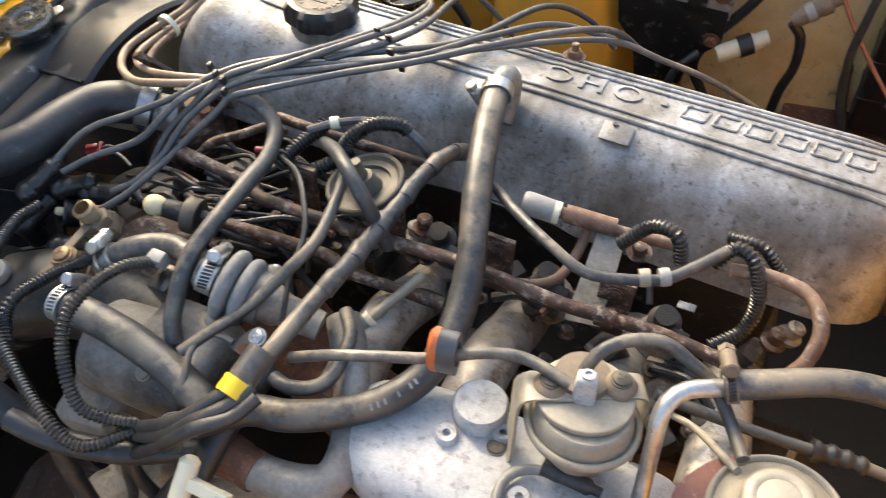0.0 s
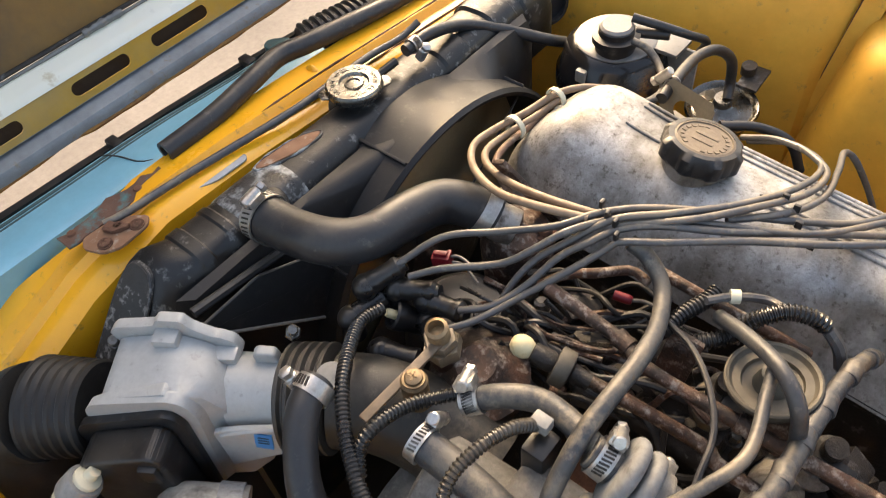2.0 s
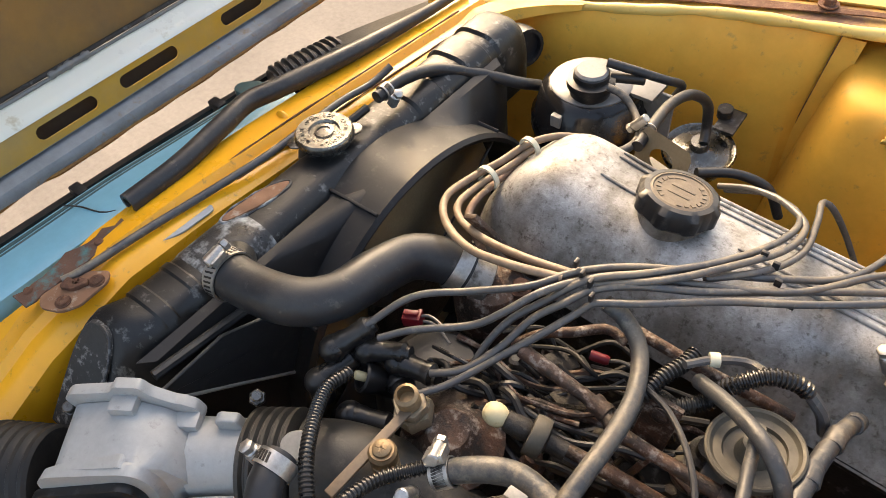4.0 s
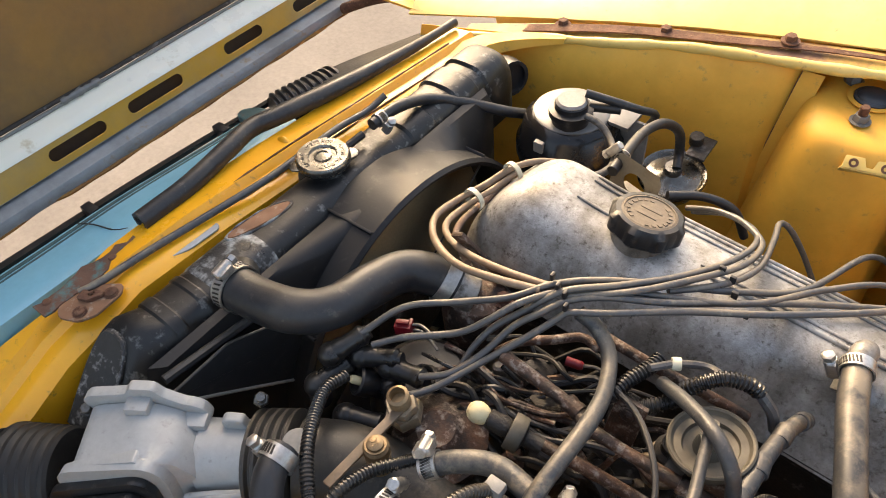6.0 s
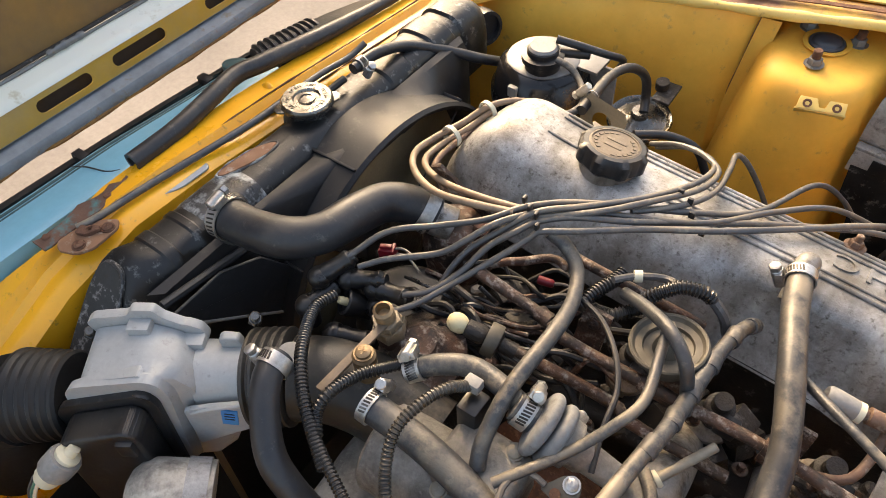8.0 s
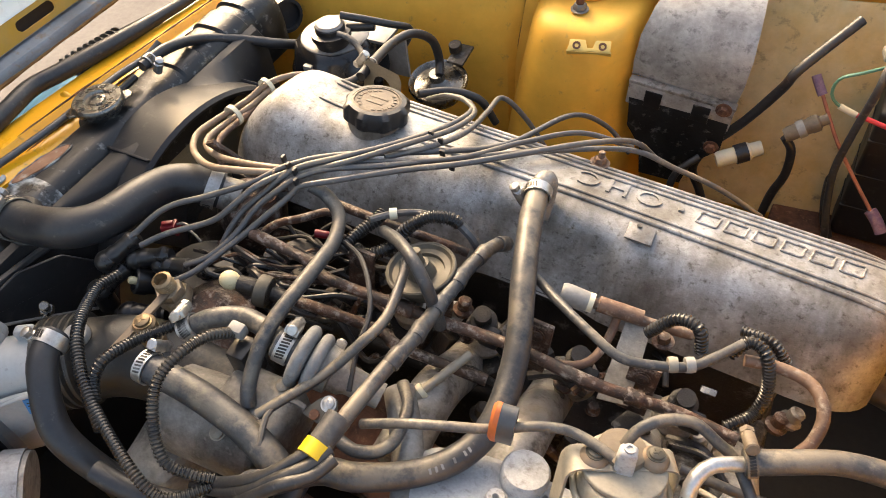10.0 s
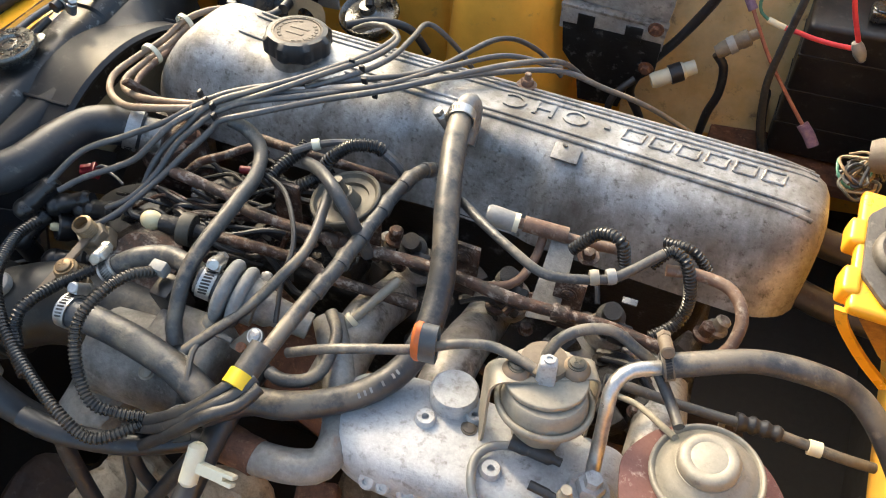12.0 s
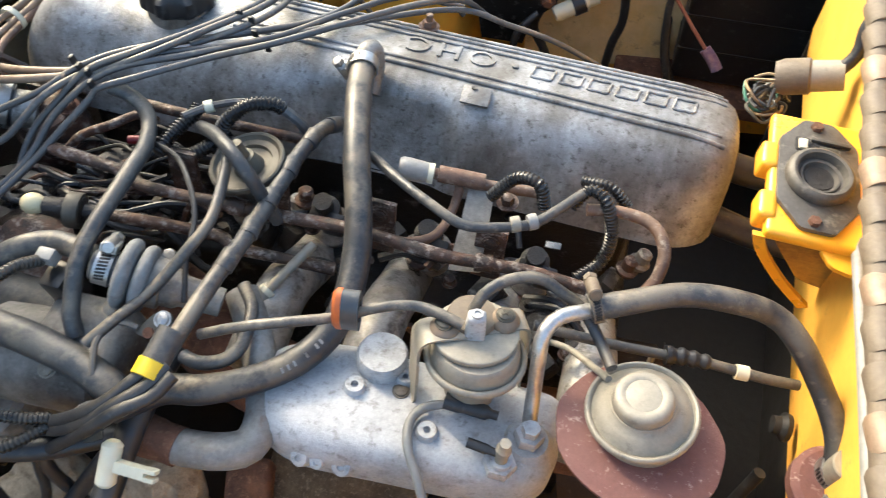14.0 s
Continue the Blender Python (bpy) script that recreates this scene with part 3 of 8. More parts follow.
for x, y in ((-0.303, 0.767), (-0.276, 0.703), (-0.2485, 0.763)):
    part("stud_nut", moved(bolt_bm(0.0078, 0.007, 0.0105), Matrix.Translation((x, y, 0.867)) @ Matrix.Rotation(x * 40, 4, "Z")), DISC_GREY, tower, "dull grey nut and washer")
    part("stud", rod(0.0048, 0.0165, (x, y, 0.867), 14), RUST, tower, "rusty threaded stud")
tab = join(prism([(-0.024, -0.004), (-0.022, 0.009), (-0.005, 0.009), (-0.002, 0.0), (0.004, 0.0), (0.007, 0.009), (0.024, 0.009), (0.024, -0.004)], 0.0022, (0, 0, 0), 0.0006),
           block(0.050, 0.0022, 0.012, (0, -0.004, -0.005), 0.0006))
tab_m = Matrix.Translation((-0.2485, 0.6610, 0.8470)) @ Matrix.Rotation(radians(14), 4, "Z") @ Matrix.Rotation(radians(38), 4, "X")
bracket = part("bracket_tab", moved(tab, tab_m), YELLOW_OUT, tower, "small yellow two-hole bracket")
for x in (-0.014, 0.015):
    part("hole", lathe([(0.0022, 0.0022), (0.0046, 0.0022), (0.0046, 0.0030), (0.0026, 0.0030), (0.0022, 0.0022)], 16, tab_m @ Matrix.Translation((x, 0.002, 0))), RUST, bracket)
# joint strip and pressed swage on the inner wing
part("seam", sheet([[Vector(p) for p in SEAM], [Vector(p) + Vector((0.010, 0.001, 0.0)) for p in SEAM], [Vector(p) + Vector((0.022, 0.002, 0.0)) for p in SEAM]], 0.0025, sub=4), YELLOW, wing)
part("joint_line", tube(SEAM, 0.0012, 6, 0.015, lambda s: 1 + 0.4 * math.sin(s * 90)), RUST, wing)
# sheet added over the wing; its pale colour and tilt imitate light there
part("rear_apron", sheet([[(-0.13, 0.730, 0.60), (-0.03, 0.738, 0.60), (0.075, 0.748, 0.60)], [(-0.13, 0.752, 0.74), (-0.03, 0.762, 0.74), (0.075, 0.772, 0.74)], [(-0.13, 0.778, 0.875), (-0.03, 0.790, 0.88), (0.075, 0.802, 0.885)]], 0.002), YELLOW_DUSTY_LIT, car, "dusty yellow rear wing apron, painted paler as if lit")
# floor of the engine bay and far lower panels; DARK puts shade into their colour
part("bay_floor_shade", block(1.20, 1.40, 0.02, (-0.27, 0.28, 0.36), 0.004), DARK, car, "near-black sheet for the shade under the engine bay")
# three unseen sheets added to stop light entering at the front and low sides
part("front_light_blocker", block(0.012, 0.92, 0.74, (-0.852, 0.24, 0.40), 0.003), DARK, car, "unseen dark sheet that keeps sunlight out of the bay front")
part("near_light_blocker", block(1.10, 0.012, 0.46, (-0.28, -0.27, 0.24), 0.003), DARK, car)
part("far_light_blocker", block(1.10, 0.012, 0.46, (-0.28, 0.86, 0.24), 0.003), DARK, car)
# firewall
part("firewall", sheet([[(0.182, -0.30, 0.742), (0.182, 0.2, 0.744), (0.182, 0.62, 0.746)], [(0.172, -0.30, 0.80), (0.172, 0.2, 0.80), (0.172, 0.62, 0.80)],
                        [(0.172, -0.30, 0.97), (0.172, 0.2, 0.97), (0.172, 0.62, 0.97)], [(0.21, -0.30, 0.985), (0.21, 0.2, 0.985), (0.21, 0.62, 0.985)]], 0.004), YELLOW, car, "yellow firewall panel")
# recess wall painted near-black in place of its shade
part("battery_recess_shade", sheet([[(0.175, 0.622, 0.60), (0.26, 0.63, 0.60), (0.30, 0.68, 0.60), (0.305, 0.92, 0.60)], [(0.175, 0.622, 0.97), (0.26, 0.63, 0.97), (0.30, 0.68, 0.97), (0.305, 0.92, 0.97)]], 0.003), DARK, car, "recess behind the battery, shade put into its colour")
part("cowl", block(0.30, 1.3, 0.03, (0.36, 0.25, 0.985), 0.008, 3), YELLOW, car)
# dark sheet that stands in for the shade below the firewall
part("lower_firewall_shade", block(0.01, 1.3, 0.42, (0.27, 0.25, 0.57), 0.002), DARK, car)
# near inner wing, low and dark, and the yellow front corner
part("near_wing", sheet([[(-0.80, -0.16, 0.42), (-0.4, -0.26, 0.42), (0.28, -0.28, 0.42)], [(-0.79, -0.12, 0.6), (-0.4, -0.23, 0.62), (0.28, -0.26, 0.62)],
                         [(-0.78, -0.08, 0.80), (-0.4, -0.2, 0.85), (0.28, -0.24, 0.9)]], 0.004), YELLOW, car, "near inner wing panel")
# radiator support: stepped top panel that runs across the nose
part("radiator_support", sheet([[(-0.690, -0.10, 0.70), (-0.688, 0.10, 0.80), (-0.683, 0.3, 0.80), (-0.678, 0.64, 0.78)],
                                [(-0.692, -0.10, 0.78), (-0.690, 0.10, 0.868), (-0.685, 0.3, 0.868), (-0.680, 0.64, 0.846)],
                                [(-0.702, -0.10, 0.79), (-0.702, 0.10, 0.874), (-0.698, 0.3, 0.874), (-0.692, 0.64, 0.850)],
                                [(-0.716, -0.10, 0.79), (-0.716, 0.10, 0.872), (-0.712, 0.3, 0.873), (-0.708, 0.64, 0.849)],
                                [(-0.722, -0.10, 0.796), (-0.722, 0.10, 0.878), (-0.718, 0.3, 0.880), (-0.714, 0.64, 0.856)],
                                [(-0.745, -0.09, 0.80), (-0.752, 0.12, 0.874), (-0.752, 0.3, 0.876), (-0.745, 0.64, 0.852)],
                                [(-0.765, -0.09, 0.76), (-0.768, 0.12, 0.84), (-0.768, 0.3, 0.84), (-0.765, 0.64, 0.81)]], 0.003), YELLOW_CLEAN, car, "yellow radiator support panel, chipped")
part("cross_brace", sheet([[(-0.722, 0.585, 0.852), (-0.700, 0.640, 0.856), (-0.650, 0.668, 0.862), (-0.600, 0.680, 0.866)], [(-0.692, 0.580, 0.853), (-0.676, 0.626, 0.858), (-0.640, 0.652, 0.864), (-0.600, 0.670, 0.868)],
                           [(-0.686, 0.580, 0.840), (-0.670, 0.624, 0.846), (-0.636, 0.650, 0.855), (-0.600, 0.669, 0.862)]], 0.003), YELLOW, car, "folded yellow brace to the wing")
part("drain_elbow", tube([(-0.690, 0.640, 0.780), (-0.672, 0.630, 0.812), (-0.652, 0.620, 0.830), (-0.632, 0.612, 0.834)], 0.017, 20, 0.004, lambda s: 1.0 if s < 0.060 else 1.28, 0.003), RUBBER, car, "black rubber drain elbow")
for x, z, y0, y1 in ((-0.7215, 0.8800, 0.13, 0.60), (-0.7005, 0.8755, 0.24, 0.58)):
    part("rusty_seam", tube([(x, y0, z - 0.001), (x + 0.001, 0.3, z), (x + 0.003, 0.45, z - 0.010), (x + 0.004, y1, z - 0.021)], 0.0011, 6, 0.02, lambda s: 1 + 0.5 * math.sin(s * 130) * math.sin(s * 47)), RUST, car)
old = part("old_paint_bracket", prism(rounded([(-0.724, 0.078), (-0.714, 0.072), (-0.697, 0.079), (-0.690, 0.092), (-0.692, 0.119), (-0.700, 0.127), (-0.712, 0.118), (-0.722, 0.108)], 0.004), 0.003, (0, 0, 0.8800), 0.0008), BARE_RUST, car, "flaking rusty latch bracket")
for x, y in ((-0.703, 0.086), (-0.709, 0.103), (-0.699, 0.114)):
    part("screw", moved(screw_bm(0.0050, 0.004), Matrix.Translation((x, y, 0.8830))), RUST, old)
part("latch_tongue", prism(rounded([(-0.716, 0.092), (-0.706, 0.096), (-0.700, 0.108), (-0.705, 0.111), (-0.711, 0.104), (-0.719, 0.102)], 0.002), 0.004, (0, 0, 0.8830), 0.0008), RUST, old)
flaky = random.Random(8)
edge_a = [(-0.7265 + 0.002 * flaky.random(), 0.066 + k * 0.0085) for k in range(13)]
edge_b = [(-0.744 - 0.006 * flaky.random() + 0.0007 * abs(k - 6), 0.066 + k * 0.0085) for k in range(13)]
part("flaking_paint", prism(edge_a + edge_b[::-1], 0.0022, (0, 0, 0.8790), 0.0004, 1), TEAL, old, "flaking teal paint over rust")
for x, y in ((-0.738, 0.076), (-0.735, 0.140)):
    part("rivet", lathe([(0, 0.003), (0.004, 0.003), (0.003, 0.0045), (0, 0.005)], 14, Matrix.Translation((x, y, 0.8785))), RUST, old)
for x, y in ((-0.7315, 0.262), (-0.7325, 0.345)):
    part("pressed_pip", moved(lathe([(0.0085, 0), (0.006, 0.003), (0.002, 0.0052), (0, 0.0055)], 18), Matrix.Translation((x, y, 0.8755)) @ Matrix.Scale(0.45, 4, (0, 1, 0))), YELLOW_CLEAN, car)
part("drain_hole", lathe([(0, 0), (0.0042, 0), (0.0042, 0.0006), (0, 0.0006)], 16, Matrix.Translation((-0.7005, 0.3185, 0.8752))), GRIME, car)
part("filler_patch", prism(rounded([(-0.714, 0.158), (-0.698, 0.168), (-0.690, 0.190), (-0.6885, 0.222), (-0.696, 0.226), (-0.704, 0.205), (-0.716, 0.176)], 0.004), 0.002, (0, 0, 0.8752), 0.0006), AFM_GREY, car, "bare grey filler patch")
part("corner_panel", sheet([[(-0.79, -0.10, 0.80), (-0.765, 0.02, 0.846), (-0.74, 0.10, 0.872)], [(-0.735, -0.10, 0.79), (-0.72, 0.02, 0.838), (-0.70, 0.10, 0.868)],
                            [(-0.715, -0.10, 0.74), (-0.705, 0.02, 0.79), (-0.685, 0.10, 0.83)], [(-0.715, -0.10, 0.62), (-0.70, 0.02, 0.66), (-0.68, 0.10, 0.70)]], 0.003), YELLOW_CLEAN, car, "yellow front corner with a chipped edge")
# blue nose panel with steps
# its outer edge draws in towards the far side; three pressed steps run along it
NOSE = [(-0.10, -0.010, 0.0), (0.10, -0.016, 0.0), (0.20, -0.018, 0.0), (0.28, -0.020, -0.004), (0.345, -0.022, -0.007), (0.392, -0.020, -0.010)]
STEPS = [(-0.764, 0.800), (-0.766, 0.8655), (-0.772, 0.8680), (-0.800, 0.8650), (-0.8240, 0.8610), (-0.8290, 0.8560), (-0.8380, 0.8545), (-0.8425, 0.8495), (-0.8500, 0.8480), (-0.8545, 0.8420), (-0.8700, 0.8380), (-0.8740, 0.8320), (-0.8760, 0.780)]
part("nose_panel", sheet([[(x + dx * (x + 0.76) / 0.11, y, z + dz) for y, dx, dz in NOSE] for x, z in STEPS], 0.002), BLUE, car, "light blue replacement nose panel")
# thin darker tubes put the shading of the pressed steps into colour
for x, z in ((-0.8275, 0.8585), (-0.8405, 0.8530), (-0.8525, 0.8462)):
    part("step_shade", tube([(x + dx * (x + 0.76) / 0.11, y, z + dz) for y, dx, dz in NOSE], 0.0017, 8, 0.03), TEAL_PAINT, car)
part("panel_joint", tube([(-0.826, 0.154, 0.8602), (-0.805, 0.161, 0.8650), (-0.780, 0.167, 0.8672), (-0.770, 0.176, 0.8676)], 0.0008, 6, 0.008), GRIME, car)
part("teal_end", prism(rounded([(-0.795, 0.368), (-0.850, 0.372), (-0.853, 0.384), (-0.838, 0.398), (-0.800, 0.404)], 0.006), 0.010, (0, 0, 0.832), 0.002), TEAL_PAINT, car, "teal painted end of the nose panel")
strip = part("trim_strip", sheet([[(-0.909, -0.02, 0.810), (-0.902, 0.148, 0.810), (-0.898, 0.235, 0.810), (-0.890, 0.345, 0.810), (-0.880, 0.450, 0.809), (-0.874, 0.520, 0.806)], [(-0.897, -0.02, 0.8115), (-0.891, 0.148, 0.8115), (-0.888, 0.235, 0.8115), (-0.881, 0.345, 0.8115), (-0.872, 0.450, 0.8105), (-0.867, 0.520, 0.8075)]], 0.005), PLASTIC, car, "black plastic trim strip")
for x, y in ((-0.888, 0.191), (-0.876, 0.364), (-0.893, 0.02)):
    part("trim_clip", block(0.020, 0.012, 0.014, (x, y, 0.812), 0.002), PLASTIC, strip)

part("seal", tube([(-0.7475, 0.180, 0.8850), (-0.7480, 0.237, 0.8865), (-0.7575, 0.294, 0.8870), (-0.7660, 0.333, 0.8850), (-0.7595, 0.369, 0.8825), (-0.7460, 0.458, 0.8760), (-0.7395, 0.563, 0.8665), (-0.7385, 0.640, 0.8610)], 0.0100, 18, 0.010, lambda s: 1.0 if s < 0.24 else max(0.55, 1.0 - (s - 0.24) * 2.4), 0.0035), RUBBER, car, "black rubber hood seal")
part("hold_down_rod", tube([(-0.722, 0.098, 0.8835), (-0.717, 0.114, 0.884), (-0.711, 0.168, 0.884), (-0.7025, 0.225, 0.884), (-0.697, 0.266, 0.884), (-0.6945, 0.304, 0.883), (-0.696, 0.384, 0.880), (-0.692, 0.423, 0.878), (-0.690, 0.440, 0.880), (-0.686, 0.452, 0.886)], 0.0037, 10, 0.01), WIRE, car, "grey dusty rod along the panel")
part("rubber_bellows", tube([(-0.850, 0.428, 0.806), (-0.843, 0.455, 0.808), (-0.836, 0.485, 0.808), (-0.832, 0.515, 0.806)], 0.027, 28, 0.0022, lambda s: (0.86, 1.0, 1.0, 0.86)[int(s / 0.0022) % 4]), PLASTIC, car, "black ribbed rubber bumper end")
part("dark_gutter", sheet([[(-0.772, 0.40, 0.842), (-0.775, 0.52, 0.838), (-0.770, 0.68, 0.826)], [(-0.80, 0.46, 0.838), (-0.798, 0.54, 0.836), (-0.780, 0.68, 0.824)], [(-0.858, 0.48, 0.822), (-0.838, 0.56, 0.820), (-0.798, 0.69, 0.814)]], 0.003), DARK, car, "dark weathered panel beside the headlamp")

# front-hinged bonnet standing open
hood = thing("hood", Matrix.Translation((-1.0, 0.03, 0.748)) @ Matrix.Rotation(radians(-8), 4, "Y"), "open front-hinged hood seen from its bare underside", "car hood")
part("lining", block(0.006, 1.46, 1.05, (-0.055, 0.0, 0.62), 0.002), HOOD_PRIMER, hood, "brown stained hood lining")
# inner frame with slots: strips above and below the slots and bridges between them
part("frame_flange", sheet([[(-0.0500, -0.71, 0.0885), (-0.0500, 0, 0.0885), (-0.0500, 0.71, 0.0885)], [(-0.0460, -0.71, 0.0860), (-0.0460, 0, 0.0860), (-0.0460, 0.71, 0.0860)], [(-0.0300, -0.71, 0.0790), (-0.0300, 0, 0.0790), (-0.0300, 0.71, 0.0790)],
                            [(-0.0225, -0.71, 0.0730), (-0.0225, 0, 0.0730), (-0.0225, 0.71, 0.0730)], [(-0.0210, -0.71, 0.0690), (-0.0210, 0, 0.0690), (-0.0210, 0.71, 0.0690)]], 0.002), HOOD_SILVER, hood, "silver painted hood frame flange")


def slotted_web(slots, y0, y1, half, hole):
    """A strip along y with rounded slots (centre, half length) cut through it."""
    ys = {y0, y1}
    for c, h in slots:
        ys |= {c - h, c + h}
        ys |= {c + sgn * (h - hole + hole * math.sin(radians(a))) for sgn in (-1, 1) for a in range(0, 91, 15)}
    w = bmesh.new()
    cols = []
    for y in sorted(ys):
        gap = 0.0
        for c, h in slots:
            d = abs(y - c) - (h - hole)
            if abs(y - c) <= h:
                gap = hole if d <= 0 else math.sqrt(max(0.0, hole ** 2 - d ** 2))
        cols.append([w.verts.new((0, y, z)) for z in (-half, -gap - 1e-5, gap + 1e-5, half)])
    for a, b in zip(cols, cols[1:]):
        for k in (0, 2):
            w.faces.new((a[k], b[k], b[k + 1], a[k + 1]))
    bmesh.ops.remove_doubles(w, verts=w.verts, dist=5e-5)
    bmesh.ops.recalc_face_normals(w, faces=w.faces)
    bmesh.ops.solidify(w, geom=w.faces[:], thickness=0.002)
    return w


slots = [(-0.33, 0.04), (-0.19, 0.04), (-0.055, 0.041), (0.084, 0.041), (0.231, 0.040), (0.348, 0.043), (0.499, 0.035), (0.630, 0.034)]
web = moved(slotted_web(slots, -0.71, 0.71, 0.0160, 0.0080), Matrix.Translation((-0.0200, 0, 0.0535)) @ Matrix.Rotation(radians(-9), 4, "Y"))
part("frame_web", web, HOOD_WEB, hood, "yellow slotted hood frame")
# dark sheet behind the web, giving the slots their shade
part("slot_shade_backing", block(0.004, 1.4, 0.04, (-0.045, 0.0, 0.05), 0), DARK, hood)
part("frame_lip", sheet([[(-0.0180, -0.71, 0.0390), (-0.0180, 0, 0.0390), (-0.0180, 0.71, 0.0390)], [(-0.0270, -0.71, 0.0370), (-0.0270, 0, 0.0370), (-0.0270, 0.71, 0.0370)], [(-0.0270, -0.71, 0.0315), (-0.0270, 0, 0.0315), (-0.0270, 0.71, 0.0315)], [(-0.0150, -0.71, 0.0300), (-0.0150, 0, 0.0300), (-0.0150, 0.71, 0.0300)],
                         [(-0.0055, -0.71, 0.0250), (-0.0055, 0, 0.0250), (-0.0055, 0.71, 0.0250)], [(-0.0030, -0.71, 0.0190), (-0.0030, 0, 0.0190), (-0.0030, 0.71, 0.0190)], [(-0.0040, -0.71, 0.0130), (-0.0040, 0, 0.0130), (-0.0040, 0.71, 0.0130)]], 0.002), HOOD_LIP, hood, "blue-grey frame lip")
part("seam_edge", tube([(-0.0490, -0.71, 0.0900), (-0.0490, 0, 0.0900), (-0.0490, 0.71, 0.0900)], 0.0024, 8, 0.014, lambda s: 1 + 0.2 * math.sin(s * 53) * math.sin(s * 19)), DISC_GREY, hood, "grey folded seam edge with old sealer")
part("seam_gap", tube([(-0.0505, -0.71, 0.0955), (-0.0505, 0, 0.0955), (-0.0505, 0.71, 0.0955)], 0.0030, 8, 0.03), GRIME, hood, "dark gap along the seam")
part("sealer_blob", tube([(-0.0480, 0.245, 0.0925), (-0.0480, 0.275, 0.0930), (-0.0485, 0.300, 0.0925)], 0.0042, 10, 0.003, lambda s: 1 + 0.35 * math.sin(s * 420) * math.sin(s * 170)), DISC_GREY, hood, "lump of grey sealer")
part("rusty_edge", tube([(-0.0040, -0.71, 0.0115), (-0.0042, -0.3, 0.0118), (-0.0040, 0.05, 0.0112), (-0.0048, 0.16, 0.0140), (-0.0036, 0.24, 0.0108), (-0.0042, 0.71, 0.0115)], 0.0030, 8, 0.008, lambda s: 1 + 0.35 * math.sin(s * 61) * math.sin(s * 27)), RUSTY_OCHRE, hood, "rusty ochre hood edge")

# bonnet hinge bracket at the far front corner
hm = Matrix.Translation((-0.86, 0.70, 0.83))
hinge = part("hinge_plate", moved(block(0.09, 0.05, 0.004, (0, 0, 0), 0.001), hm), YELLOW, car, "rusty yellow hood hinge plate")
part("arm", moved(block(0.012, 0.006, 0.16, (-0.02, 0.012, 0.08), 0.002), hm), RUST, hinge)
part("strut", moved(tube([(0.0, 0.01, 0.0), (-0.08, 0.01, -0.03), (-0.142, 0.0, -0.06)], 0.008, 10, 0.01), hm), RUST, hinge)
part("pivot", moved(bolt_bm(0.009, 0.008, 0.012), hm @ Matrix.Translation((0.02, 0, 0.003))), RUST, hinge)

# ---- radiator, shroud ----
rad = thing("radiator", Matrix.Translation((-0.642, 0.30, 0.62)), "worn black painted car radiator", "radiator")


def tank_ring(y, tilt, k, lean=0.0):
    """A section of the tank: round top, upright flanks; tilt slopes the section, k swells it, lean draws in the flank by the engine."""
    out = []
    for i in range(25):
        a = math.pi * i / 24
        c, q = math.cos(a), math.sin(a)
        x = -0.0035 + 0.0325 * k * math.copysign(abs(c) ** 0.62, c)
        z = 0.212 + 0.056 * k * q ** 0.62
        x = x * (1 - lean) - 0.055 * lean
        out.append((x, z))
    out = [(out[0][0], 0.196)] + out + [(out[-1][0], 0.196)]
    return [(x, y + tilt * (z - 0.268), z) for x, z in out]


stations = [(-0.204, 0.90, 0.97, 0.26), (-0.199, 0.90, 1.03, 0.20), (-0.192, 0.60, 1.03, 0.10), (-0.185, 0.25, 1.01, 0.03)]
for y, k in ((-0.182, 1.0), (-0.180, 1.035), (-0.170, 1.035), (-0.168, 1.0), (-0.150, 1.0), (-0.148, 1.03), (-0.142, 1.03), (-0.140, 1.0), (-0.06, 1.0), (0.05, 1.0), (0.115, 1.0), (0.118, 1.05), (0.150, 1.05), (0.153, 1.0), (0.190, 1.0), (0.193, 1.06), (0.222, 1.07), (0.225, 1.02), (0.236, 1.02), (0.239, 1.08), (0.270, 1.08), (0.280, 1.03), (0.284, 0.96)):
    stations.append((y, 0.0, k, 0.0))
part("top_tank", loft([tank_ring(*q) for q in stations]), BLACK_METAL, rad, "black top tank with flaking paint")
part("corroded_patch", loft([tank_ring(y, 0.0, k) for y, k in ((-0.134, 1.0), (-0.130, 1.02), (-0.098, 1.025), (-0.078, 1.02), (-0.072, 1.0))]), CORRODED, rad, "pale corrosion round the hose neck")
face = [(x * 0.95 - 0.001, z * 0.99 + 0.001) for x, y, z in tank_ring(-0.204, 0.0, 0.96, 0.26)]
part("end_cap", loft([[((x + 0.018) * k - 0.018, -0.204 - out + 0.90 * (z - 0.268), z) for x, z in face] for k, out in ((1.0, 0.0), (1.0, 0.0030), (0.95, 0.0042))]), SCUFFED, rad, "scuffed dull end plate")
part("end_flange", tube([(x * 1.01, -0.2070 + 0.90 * (z - 0.268), z) for x, z in face[1:14:2]], 0.0013, 8, 0.005, lambda s: 1 + 0.4 * math.sin(s * 260) * math.sin(s * 90)), CORRODED, rad)
part("core", block(0.03, 0.46, 0.42, (0, 0.01, 0.010), 0.002), CORE, rad, "dusty olive radiator core")
part("inlet_stub", moved(rod(0.0155, 0.05, (0, 0, 0), 24), aimed((0.016, -0.106, 0.262), (0.5, -0.35, 0.25))), BLACK_METAL, rad)
neck = part("filler_neck", lathe([(0, 0), (0.028, 0), (0.027, 0.006), (0.019, 0.009), (0.019, 0.022), (0.024, 0.024), (0, 0.024)], 28, Matrix.Translation((-0.014, 0.03, 0.256))), BLACK_METAL, rad)
